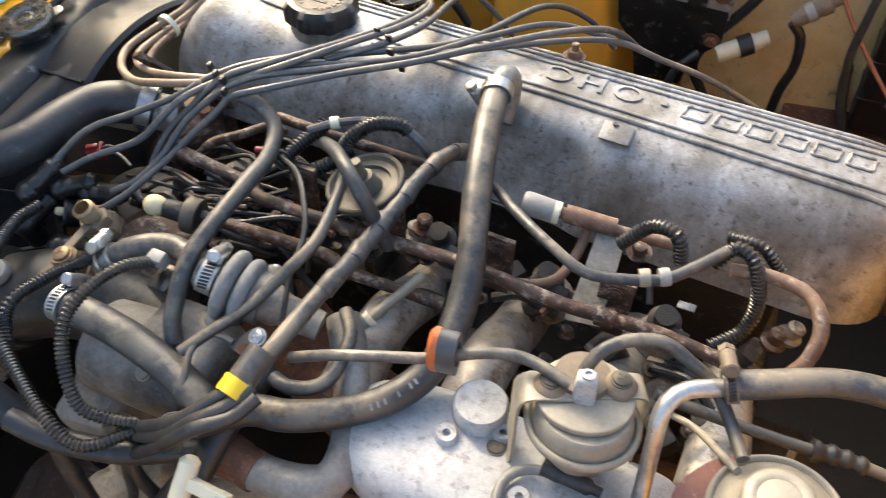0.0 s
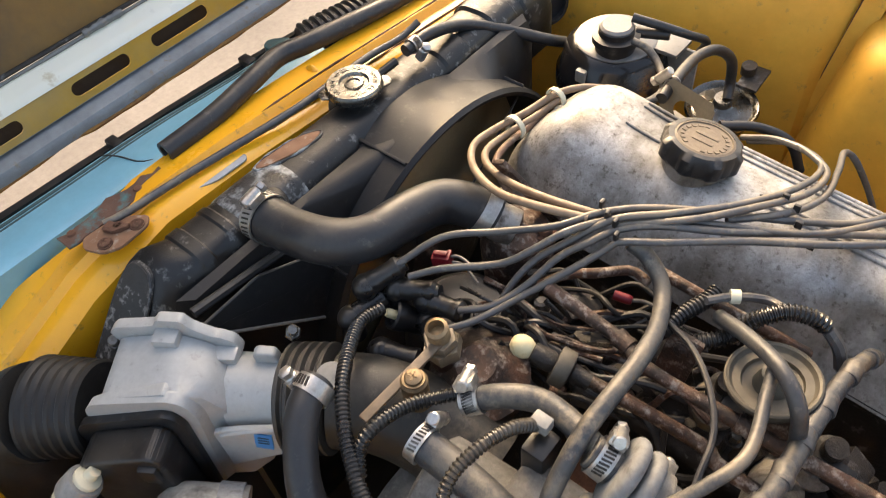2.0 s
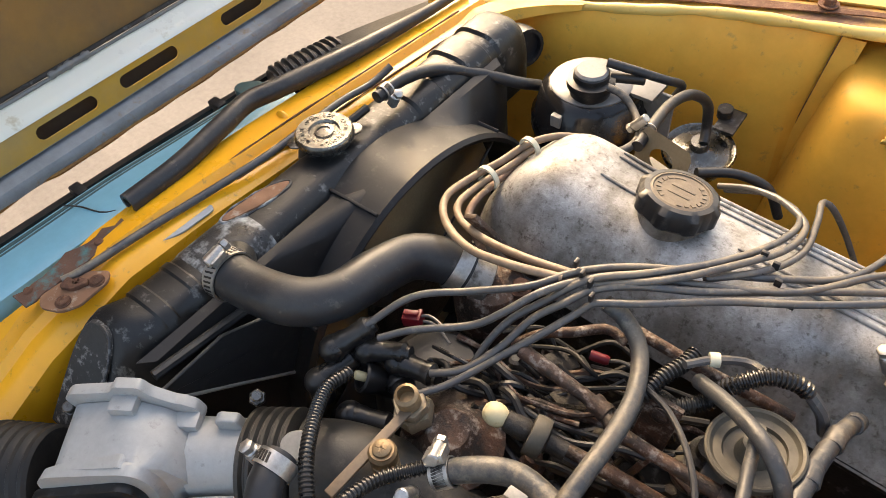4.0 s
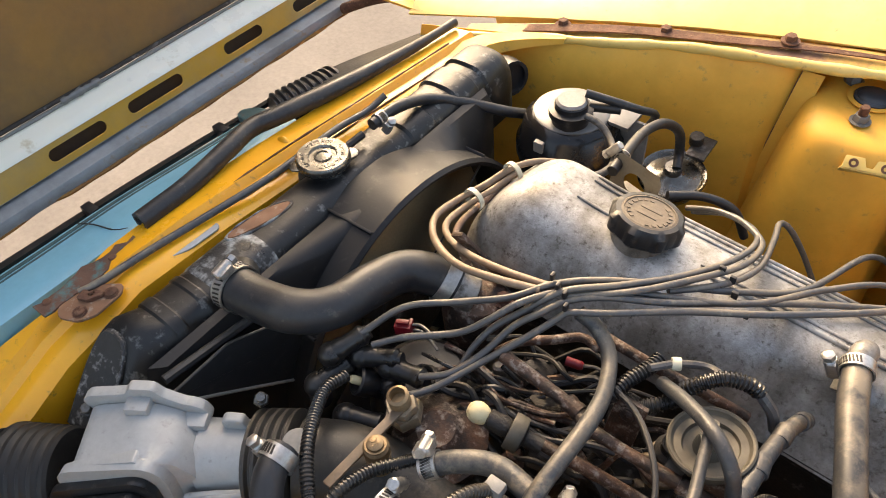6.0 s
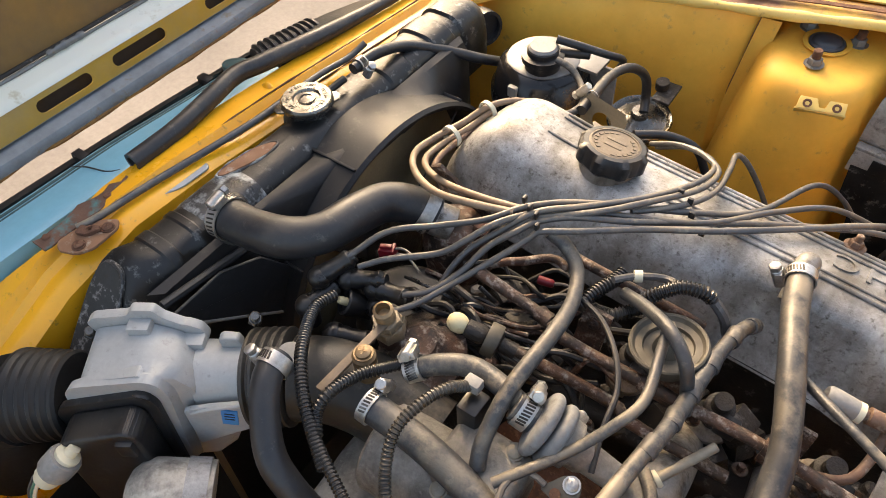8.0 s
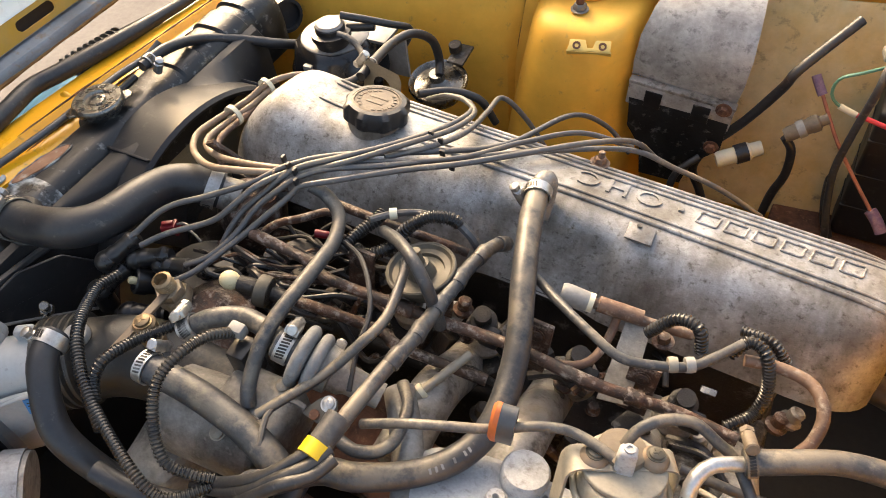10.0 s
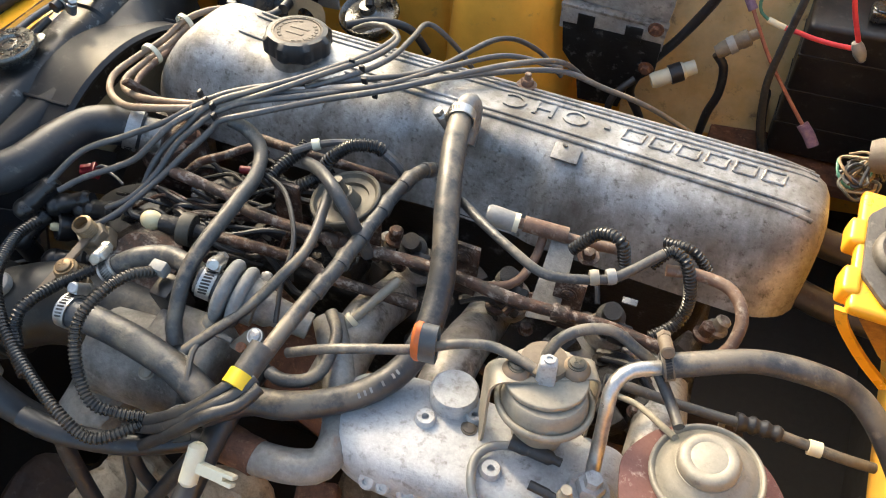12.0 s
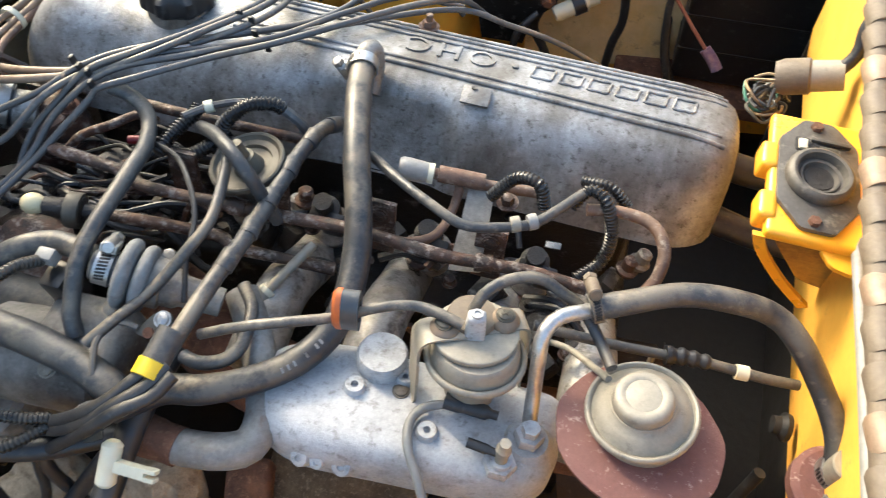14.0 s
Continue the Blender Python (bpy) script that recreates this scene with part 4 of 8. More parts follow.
part("overflow_nipple", moved(rod(0.004, 0.03, (0, 0, 0), 12), aimed((-0.012, 0.05, 0.274), (0.15, 1, 0.15))), BLACK_METAL, rad)
part("bare_patch", prism([(0.0075 * math.cos(a) * (1 + 0.1 * math.sin(3 * a)) + 0.006 * math.sin(a), 0.032 * math.sin(a)) for a in (2 * math.pi * k / 28 for k in range(28))], 0.003, (-0.013, -0.056, 0.2665), 0.001), BARE_RUST, rad, "scraped rusty brown patch")
part("patch_rim", tube([(-0.013 + 0.0088 * math.cos(a) + 0.006 * math.sin(a), -0.056 + 0.034 * math.sin(a), 0.2682) for a in (2 * math.pi * k / 24 for k in range(25))], 0.0012, 6, 0.004, lambda s: 1 + 0.4 * math.sin(s * 300)), CORRODED, rad)
cm = Matrix.Translation((-0.014, 0.03, 0.279))
cap = part("radiator_cap", lathe([(0.0, -0.004), (0.025, -0.004), (0.0265, -0.001), (0.0262, 0.003), (0.0245, 0.0052), (0.014, 0.0052), (0.0128, 0.0030), (0.009, 0.0030), (0.0085, 0.0045), (0.006, 0.0048), (0.0058, 0.0036), (0, 0.0040)], 48, cm), CHROME, rad, "worn chrome radiator cap")
for a in (55, 235):
    part("ear", moved(prism([(0.022, -0.010), (0.032, -0.006), (0.034, 0.0), (0.032, 0.006), (0.022, 0.010)], 0.0025, (0, 0, -0.003)), cm @ Matrix.Rotation(radians(a), 4, "Z")), CHROME, cap)


def raised_text(text, size, depth, space=1.0):
    """Lettering as a bmesh, its base line starting at the origin."""
    cu = bpy.data.curves.new("lettering", "FONT")
    cu.body, cu.size, cu.extrude, cu.space_character, cu.resolution_u = text, size, depth, space, 3
    ob = bpy.data.objects.new("lettering", cu)
    scene.collection.objects.link(ob)
    bpy.context.view_layer.update()
    me = bpy.data.meshes.new_from_object(ob)
    bpy.data.objects.remove(ob)
    b = bmesh.new()
    b.from_mesh(me)
    bpy.data.meshes.remove(me)
    return b


def ring_text(text, radius, size, depth, start, step):
    """Letters set round a circle, their feet towards its middle."""
    out = bmesh.new()
    for k, ch in enumerate(text):
        if ch != " ":
            g = raised_text(ch, size, depth)
            out = join(out, moved(g, Matrix.Rotation(radians(start - k * step), 4, "Z") @ Matrix.Translation((-size * 0.32, radius, 0))))
    return out


part("stamped_lettering", moved(join(ring_text("DO NOT OPEN HOT", 0.0175, 0.0050, 0.0004, 180, 11.5), ring_text("OPEN SLOWLY", 0.0175, 0.0050, 0.0004, -15, 12.5)), cm @ Matrix.Translation((0, 0, 0.0054))), CHROME, cap, "stamped ring of warning words")

shroud = thing("fan_shroud", Matrix.Translation((-0.585, 0.32, 0.62)), "black plastic radiator fan shroud", "fan shroud")
SC = (0.032, 0.084)      # centre of the fan opening, from the shroud's base
part("ring", lathe([(0.177, -0.040), (0.1815, -0.040), (0.1825, 0.018), (0.1790, 0.022), (0.1745, 0.020), (0.1775, 0.016), (0.177, -0.040)], 96,
                   Matrix.Translation((0.0, SC[0], SC[1])) @ Matrix.Rotation(radians(90), 4, "Y")), SHROUD, shroud, "black plastic fan ring")


def shroud_funnel():
    """A square-backed funnel that narrows to the round fan opening."""
    f = bmesh.new()
    loops = []
    n = 96
    for x, k in ((-0.030, 1.0), (-0.022, 0.92), (-0.006, 0.12), (-0.004, 0.0)):
        loop = []
        for i in range(n):
            a = 2 * math.pi * i / n
            c, s = math.cos(a), math.sin(a)
            q = min(0.232 / max(abs(c), 1e-6), 0.222 / max(abs(s), 1e-6))
            loop.append(f.verts.new((x, (c * q - 0.012) * k + (c * 0.181 + SC[0]) * (1 - k), (s * q + 0.035) * k + (s * 0.181 + SC[1]) * (1 - k))))
        loops.append(loop)
    for a, b in zip(loops, loops[1:]):
        for i in range(n):
            f.faces.new((a[i], a[(i + 1) % n], b[(i + 1) % n], b[i]))
    bmesh.ops.recalc_face_normals(f, faces=f.faces)
    bmesh.ops.solidify(f, geom=f.faces[:], thickness=0.003)
    return f


part("funnel", shroud_funnel(), SHROUD, shroud, "black plastic shroud funnel with a seam")
for a in (72, 128, 38):
    rb = block(0.056, 0.003, 0.004, (-0.010, 0, 0.1835), 0.001)
    part("rib", moved(rb, Matrix.Translation((0, SC[0], SC[1])) @ Matrix.Rotation(radians(90 - a), 4, "X")), SHROUD, shroud)
sm = Matrix.Translation((0.585, -0.32, -0.62))
panel_x = -0.5855
part("side_panel", moved(prism(rounded([(0.0700, 0.8740), (0.0870, 0.8590), (0.1820, 0.7715), (0.2105, 0.8115), (0.1800, 0.8560), (0.1400, 0.8760)], 0.003), 0.003, (panel_x, 0, 0), 0.0008, 1, "x"), sm), SIDE_BLACK, shroud, "satin black side panel of the shroud")
# grey tube paints the highlight along the glossy panel's lower edge
part("edge_highlight", moved(tube([(panel_x + 0.003, 0.0868, 0.8595), (panel_x + 0.003, 0.135, 0.8155), (panel_x + 0.003, 0.1825, 0.7715)], 0.0017, 8, 0.01), sm), GREY_PL, shroud, "pale line for the highlight on the lower edge")
part("edge_strip", moved(prism([(0.1830, 0.7720), (0.1895, 0.7750), (0.2230, 0.8075), (0.2115, 0.8150)], 0.003, (panel_x + 0.002, 0, 0), 0.0006, 1, "x"), sm), GREY_PL, shroud, "pale grey edge strip")
part("ledge", moved(tube([(-0.600, 0.088, 0.872), (-0.598, 0.130, 0.868), (-0.596, 0.185, 0.862)], 0.0042, 8, 0.01), sm), SIDE_BLACK, shroud)
fan = thing("cooling_fan", Matrix.Translation((-0.592, 0.352, 0.704)) @ Matrix.Rotation(radians(90), 4, "Y"), "dark dusty cooling fan inside the shroud", "fan")
part("hub", lathe([(0, -0.02), (0.055, -0.02), (0.06, -0.01), (0.06, 0.01), (0.03, 0.02), (0, 0.02)], 32), GRIME, fan)
for k in range(4):
    b = block(0.115, 0.05, 0.002, (0.112, 0, 0), 0.0008)
    part("blade", moved(b, Matrix.Rotation(radians(k * 90 + 37), 4, "Z") @ Matrix.Rotation(radians(28), 4, "X")), PLASTIC, fan)

# ---- engine ----
engine = thing("engine_block", ENGINE, "grimy engine block and cylinder head", "engine")
part("head", block(0.48, 0.14, 0.10, (-0.04, 0.015, -0.125), 0.008, 3), GRIME, engine, "oily dark cylinder head")
part("block", block(0.50, 0.20, 0.30, (-0.03, 0.0, -0.34), 0.01, 3), GRIME, engine)
rng = random.Random(11)
for k in range(90):
    x, y, z = -0.25 + rng.random() * 0.46, -0.20 + rng.random() * 0.115, -0.115 + rng.random() * 0.04
    kind = k % 4
    if kind == 0:
        bmx, mt, nm = moved(bolt_bm(0.003 + rng.random() * 0.002, 0.005, 0.006), Matrix.Translation((x, y, z - 0.006))), (RUST_TUBE, GRIME)[k // 4 % 2], "bolt"
    elif kind == 1:
        bmx, mt, nm = moved(block(0.012 + rng.random() * 0.02, 0.010 + rng.random() * 0.012, 0.02, (0, 0, 0), 0.003), Matrix.Translation((x, y, z - 0.004)) @ Matrix.Rotation(rng.random() * 3, 4, "Z") @ Matrix.Rotation(rng.random() - 0.5, 4, "X")), GRIME, "casting_lug"
    elif kind == 2:
        a = rng.random() * 3
        bmx, mt, nm = tube([(x, y, z), (x + 0.02 * math.cos(a), y + 0.02 * math.sin(a), z + 0.008), (x + 0.045 * math.cos(a), y + 0.04 * math.sin(a), z - 0.006)], 0.0022 + rng.random() * 0.002, 8, 0.006), (RUST_TUBE, RUBBER, GRIME)[k % 3], "small_pipe"
    else:
        bmx, mt, nm = lathe([(0, 0), (0.008, 0), (0.009, 0.004), (0.006, 0.006), (0.006, 0.014), (0.004, 0.016), (0, 0.016)], 14, Matrix.Translation((x, y, z - 0.006)) @ Matrix.Rotation(rng.random() - 0.5, 4, "Y")), (RUST_TUBE, ALU, GRIME, GRIME)[k // 4 % 4], "boss"
    part(nm, bmx, mt, engine)
part("front_cover", block(0.05, 0.15, 0.30, (-0.30, 0.01, -0.23), 0.01, 3), ALU, engine, "stained aluminium timing cover")


def cover_section(x, na=48):
    """The rocker cover's section at x: flat top, round shoulders, sloped sides; its front swells into a dome."""
    end = max(0.0, 1 - (x + 0.345) / 0.060)       # front rounding
    rear = max(0.0, 1 - (0.260 - x) / 0.030)      # rear rounding
    dome = math.exp(-((x + 0.289) / 0.034) ** 2) * 0.006
    shrink = math.sqrt(max(0.0, 1 - end ** 2)) if end > 0 else 1.0
    rs = 1 - 0.16 * (1 - math.sqrt(max(0.0, 1 - rear ** 2)))
    bend = max(0.0, 1 - (0.262 - x) / 0.05)
    tuck = 1 - 0.42 * (1 - math.sqrt(max(0.0, 1 - bend ** 2)))
    out = []
    for k in range(na + 1):
        a = k / na * math.pi                      # from the near foot to the far foot
        cy = -math.copysign(abs(math.cos(a)) ** 0.52, math.cos(a))
        sz = abs(math.sin(a)) ** 0.52
        half = 0.082 if k < na / 2 else 0.055 - 0.008 * math.exp(-((x + 0.30) / 0.05) ** 2)
        y = 0.010 + cy * half * (0.45 + 0.55 * shrink)
        z = -0.076 + sz * (0.079 + dome) * shrink
        y = 0.010 + (y - 0.010) * (1 - 0.24 * max(0.0, (z + 0.076) / 0.076))
        z = -0.076 + (z + 0.076) * rs
        y = 0.010 + (y - 0.010) * tuck
        if k < na / 2:                            # shallow hollow in the near flank
            bay = 1 / (1 + math.exp(-(x + 0.070) / 0.008)) - 1 / (1 + math.exp(-(x - 0.040) / 0.004))
            y += 0.012 * bay * math.exp(-((z + 0.046) / 0.032) ** 4)
        out.append((x, y, z))
    return out


def on_cover(x, y):
    """The height of the rocker cover's top at (x, y)."""
    row = cover_section(x, 96)
    for (_, ya, za), (_, yb, zb) in zip(row, row[1:]):
        if ya <= y <= yb and za > -0.06:
            return za + (zb - za) * (y - ya) / max(yb - ya, 1e-9)
    return 0.0


def cover_mesh():
    c = bmesh.new()
    rings = [[c.verts.new(p) for p in cover_section(-0.345 + k / 110 * 0.605)] for k in range(111)]
    for a, b in zip(rings, rings[1:]):
        for k in range(48):
            c.faces.new((a[k], a[k + 1], b[k + 1], b[k]))
    c.faces.new(list(reversed(rings[0])))
    c.faces.new(rings[-1])
    bmesh.ops.recalc_face_normals(c, faces=c.faces)
    return c


cover = thing("rocker_cover", ENGINE, "weathered cast aluminium rocker cover with raised ribs", "engine cover")
part("casting", cover_mesh(), ALU_COVER, cover)
for y0, y1, w, x0, x1 in ((-0.0205, -0.0270, 0.0021, -0.150, 0.246), (-0.0135, -0.0190, 0.0014, -0.150, 0.243), (0.0185, 0.0205, 0.0014, -0.262, 0.246), (0.0265, 0.0285, 0.0018, -0.262, 0.247), (0.0345, 0.0370, 0.0022, -0.225, 0.244), (-0.0120, -0.0125, 0.0015, -0.262, -0.232)):
    line = []
    for k in range(17):
        x = x0 + (x1 - x0) * k / 16
        y = y0 + (y1 - y0) * max(0.0, x) / 0.245
        line.append((x, y, on_cover(x, y) + 0.0004))
    part("rib", tube(line, w, 10, 0.006, lambda s: 1.0 if s > 0.004 else 0.7), ALU_COVER, cover)
part("foot_flange", block(0.545, 0.132, 0.008, (-0.060, 0.000, -0.077), 0.003), GRIME, cover)


# ---- hoses, wires and pipes ----
RAD_HOSE = [(-0.593, 0.166, 0.916), (-0.557, 0.168, 0.918), (-0.526, 0.176, 0.921), (-0.509, 0.196, 0.919), (-0.505, 0.232, 0.912), (-0.498, 0.260, 0.906), (-0.482, 0.276, 0.898), (-0.465, 0.284, 0.888)]
upper_hose = hose("radiator_hose", RAD_HOSE, 0.0172, RUBBER, "thick black rubber upper radiator hose", sides=24)
for k, spin in ((0.035, 100), (0.965, -60)):
    p, d = along(RAD_HOSE, k)
    clamp(upper_hose, p, d, 0.0172, 0.011, spin)

hose("spark_plug_wire", [(-0.480, 0.192, 0.913), (-0.462, 0.222, 0.926), (-0.429, 0.243, 0.934), (-0.396, 0.262, 0.944), (-0.375, 0.285, 0.950), (-0.342, 0.312, 0.950), (-0.274, 0.366, 0.932), (-0.237, 0.413, 0.914), (-0.212, 0.505, 0.882), (-0.189, 0.550, 0.840), (-0.164, 0.557, 0.806)], 0.0026, WIRE, "grey silicone spark plug wire held in a bundle", "spark plug wire", 10, 0.006, "spark plug wires")
hose("spark_plug_wire", [(-0.467, 0.189, 0.912), (-0.449, 0.205, 0.918), (-0.416, 0.226, 0.926), (-0.400, 0.240, 0.938), (-0.386, 0.259, 0.948), (-0.367, 0.284, 0.949), (-0.340, 0.301, 0.952), (-0.266, 0.357, 0.933), (-0.225, 0.424, 0.911), (-0.190, 0.470, 0.895), (-0.150, 0.505, 0.862)], 0.0026, WIRE, "grey silicone spark plug wire held in a bundle", "spark plug wire", 10, 0.006, "spark plug wires")
hose("spark_plug_wire", [(-0.426, 0.192, 0.903), (-0.407, 0.204, 0.910), (-0.394, 0.226, 0.920), (-0.385, 0.248, 0.933), (-0.371, 0.263, 0.944), (-0.361, 0.278, 0.948), (-0.340, 0.294, 0.951), (-0.305, 0.318, 0.946), (-0.268, 0.358, 0.931), (-0.217, 0.410, 0.913), (-0.146, 0.467, 0.892), (-0.104, 0.487, 0.866), (-0.063, 0.504, 0.839), (-0.021, 0.521, 0.802)], 0.0026, WIRE, "grey silicone spark plug wire held in a bundle", "spark plug wire", 10, 0.006, "spark plug wires")
hose("spark_plug_wire", [(-0.427, 0.171, 0.902), (-0.410, 0.190, 0.907), (-0.393, 0.219, 0.916), (-0.375, 0.243, 0.930), (-0.361, 0.266, 0.940), (-0.355, 0.272, 0.946), (-0.330, 0.286, 0.949), (-0.290, 0.322, 0.943), (-0.250, 0.350, 0.940), (-0.205, 0.385, 0.938), (-0.165, 0.430, 0.925), (-0.140, 0.470, 0.900), (-0.125, 0.500, 0.860)], 0.0026, WIRE, "grey silicone spark plug wire held in a bundle", "spark plug wire", 10, 0.006, "spark plug wires")
hose("spark_plug_wire", [(-0.407, 0.211, 0.903), (-0.405, 0.228, 0.915), (-0.398, 0.244, 0.927), (-0.385, 0.259, 0.938), (-0.365, 0.281, 0.953), (-0.338, 0.304, 0.955), (-0.307, 0.345, 0.947), (-0.287, 0.397, 0.931), (-0.284, 0.435, 0.919), (-0.297, 0.456, 0.910), (-0.328, 0.472, 0.897), (-0.357, 0.482, 0.877)], 0.0026, WIRE, "grey silicone spark plug wire held in a bundle", "spark plug wire", 10, 0.006, "spark plug wires")
hose("spark_plug_wire", [(-0.362, 0.282, 0.949), (-0.327, 0.306, 0.954), (-0.299, 0.346, 0.948), (-0.280, 0.389, 0.935), (-0.278, 0.427, 0.922), (-0.289, 0.446, 0.915), (-0.317, 0.469, 0.901), (-0.351, 0.481, 0.877)], 0.0026, WIRE, "grey silicone spark plug wire held in a bundle", "spark plug wire", 10, 0.006, "spark plug wires")
hose("spark_plug_wire", [(-0.310, 0.329, 0.944), (-0.284, 0.361, 0.938), (-0.271, 0.400, 0.927), (-0.275, 0.451, 0.909), (-0.281, 0.490, 0.894), (-0.273, 0.500, 0.883), (-0.258, 0.511, 0.853), (-0.241, 0.515, 0.821)], 0.0026, WIRE, "grey silicone spark plug wire held in a bundle", "spark plug wire", 10, 0.006, "spark plug wires")
hose("spark_plug_wire", [(-0.381, 0.276, 0.948), (-0.417, 0.269, 0.944), (-0.453, 0.272, 0.934), (-0.488, 0.290, 0.923), (-0.509, 0.316, 0.915), (-0.510, 0.346, 0.910), (-0.502, 0.380, 0.908), (-0.491, 0.403, 0.915), (-0.477, 0.425, 0.914), (-0.457, 0.439, 0.910), (-0.439, 0.446, 0.905)], 0.0031, WIRE_BROWN, "heat-browned wire looping round the rocker cover", "spark plug wire", 10, 0.006, "spark plug wires")
hose("spark_plug_wire", [(-0.373, 0.286, 0.945), (-0.416, 0.283, 0.939), (-0.454, 0.289, 0.928), (-0.484, 0.302, 0.918), (-0.500, 0.321, 0.911), (-0.501, 0.352, 0.906), (-0.495, 0.378, 0.906), (-0.487, 0.403, 0.911)], 0.003, WIRE_BROWN, "heat-browned wire looping round the rocker cover", "spark plug wire", 10, 0.006, "spark plug wires")
hose("spark_plug_wire", [(-0.452, 0.285, 0.923), (-0.482, 0.309, 0.910), (-0.492, 0.328, 0.908), (-0.494, 0.358, 0.904), (-0.492, 0.392, 0.901)], 0.003, COPPER, "brown wire looping round the rocker cover", "spark plug wire", 10, 0.006, "spark plug wires")
hose("vacuum_hose", [(-0.351, 0.279, 0.942), (-0.338, 0.280, 0.935), (-0.322, 0.271, 0.928), (-0.309, 0.244, 0.930), (-0.303, 0.210, 0.938), (-0.304, 0.154, 0.937), (-0.303, 0.121, 0.918), (-0.299, 0.108, 0.905)], 0.0056, RUBBER_DUSTY, "dusty grey vacuum hose, sagging")
hose("vacuum_hose", [(-0.240, 0.242, 0.947), (-0.236, 0.225, 0.944), (-0.229, 0.189, 0.945), (-0.237, 0.165, 0.940), (-0.253, 0.141, 0.927), (-0.271, 0.116, 0.921), (-0.283, 0.102, 0.915)], 0.0037, RUBBER_DUSTY, "dusty grey hose on the fuel pressure regulator")
hose("vacuum_hose", [(-0.283, 0.274, 0.922), (-0.260, 0.258, 0.939), (-0.236, 0.238, 0.954), (-0.219, 0.226, 0.946), (-0.212, 0.224, 0.920), (-0.209, 0.224, 0.900)], 0.0048, RUBBER_DUSTY, "dark rubber hose crossing the regulator")
TAPE_HOSE = [(-0.197, 0.319, 0.898), (-0.202, 0.302, 0.910), (-0.207, 0.275, 0.916), (-0.209, 0.237, 0.921), (-0.211, 0.184, 0.930), (-0.215, 0.163, 0.931), (-0.219, 0.127, 0.933), (-0.222, 0.103, 0.932)]
taped_hose = hose("wiring_harness", TAPE_HOSE, 0.0056, RUBBER_DUSTY, "dusty grey taped wiring harness branch", "wiring harness")
BREATHER = [(-0.186, 0.356, 0.929), (-0.178, 0.320, 0.929), (-0.162, 0.269, 0.929), (-0.148, 0.228, 0.920), (-0.143, 0.204, 0.909), (-0.141, 0.176, 0.902), (-0.147, 0.152, 0.894), (-0.161, 0.129, 0.894), (-0.184, 0.110, 0.895), (-0.208, 0.096, 0.900), (-0.229, 0.090, 0.902), (-0.248, 0.068, 0.914)]
breather = hose("breather_hose", BREATHER, 0.0094, HOSE_DARK, "dusty thick breather hose from the rocker cover", sides=20)
p, d = along(BREATHER, 0.02)
clamp(breather, p, d, 0.0094, 0.009, 205)
hose("wiring_harness", [(-0.243, 0.121, 0.887), (-0.241, 0.079, 0.896), (-0.240, 0.044, 0.892), (-0.239, 0.017, 0.887), (-0.239, 0.005, 0.879)], 0.0085, RUBBER, "black taped main wiring harness", "wiring harness")
hose("heater_hose", [(-0.372, 0.027, 0.895), (-0.342, 0.029, 0.888), (-0.303, 0.041, 0.877), (-0.263, 0.063, 0.870), (-0.241, 0.076, 0.865)], 0.0078, RUBBER, "black heater hose on the manifold", sides=18)
COOLANT = [(-0.384, 0.100, 0.914), (-0.355, 0.100, 0.911), (-0.325, 0.098, 0.908), (-0.289, 0.092, 0.904), (-0.262, 0.083, 0.898), (-0.248, 0.076, 0.886)]
coolant = hose("coolant_hose", COOLANT, 0.0108, RUBBER_DUSTY, "dusty black coolant hose in the sun", sides=18)
MID_HOSE = [(-0.375, 0.137, 0.915), (-0.357, 0.149, 0.923), (-0.337, 0.160, 0.922), (-0.312, 0.157, 0.925), (-0.286, 0.1495, 0.9255)]
mid_hose = hose("coolant_hose", MID_HOSE, 0.0076, RUBBER_DUSTY, "dusty black coolant bypass hose", sides=18)
idle_hose = hose("idle_air_hose", [(-0.449, 0.088, 0.930), (-0.443, 0.069, 0.929), (-0.429, 0.050, 0.916), (-0.414, 0.037, 0.902), (-0.398, 0.033, 0.886), (-0.377, 0.033, 0.864)], 0.0104, RUBBER, "black idle air hose from the intake boot", sides=20)
loom("wiring_loom", [(-0.468, 0.161, 0.906), (-0.468, 0.139, 0.912), (-0.442, 0.102, 0.927), (-0.419, 0.078, 0.925), (-0.397, 0.062, 0.919), (-0.375, 0.048, 0.914)], 0.0048, "black corrugated wiring loom, dusty")
loom("wiring_loom", [(-0.394, 0.062, 0.915), (-0.403, 0.073, 0.920), (-0.403, 0.087, 0.927), (-0.400, 0.110, 0.920), (-0.389, 0.127, 0.918), (-0.377, 0.140, 0.920)], 0.0046, "black corrugated wiring loom, dusty")
loom("wiring_loom", [(-0.071, 0.279, 0.899), (-0.054, 0.286, 0.917), (-0.038, 0.282, 0.920), (-0.032, 0.277, 0.902)], 0.0048, "black corrugated wiring loom, dusty")
loom("wiring_loom", [(-0.015, 0.276, 0.911), (-0.004, 0.288, 0.916), (0.008, 0.283, 0.913), (0.016, 0.275, 0.888), (0.013, 0.264, 0.870), (-0.002, 0.249, 0.864)], 0.0048, "black corrugated wiring loom, dusty")
loom("wiring_loom", [(-0.011, 0.308, 0.899), (0.009, 0.303, 0.904), (0.023, 0.298, 0.893)], 0.0042, "black corrugated wiring loom, dusty")
loom("wiring_loom", [(-0.306, 0.246, 0.919), (-0.302, 0.263, 0.921), (-0.295, 0.281, 0.922), (-0.293, 0.291, 0.922)], 0.0055, "black corrugated wiring loom, dusty")
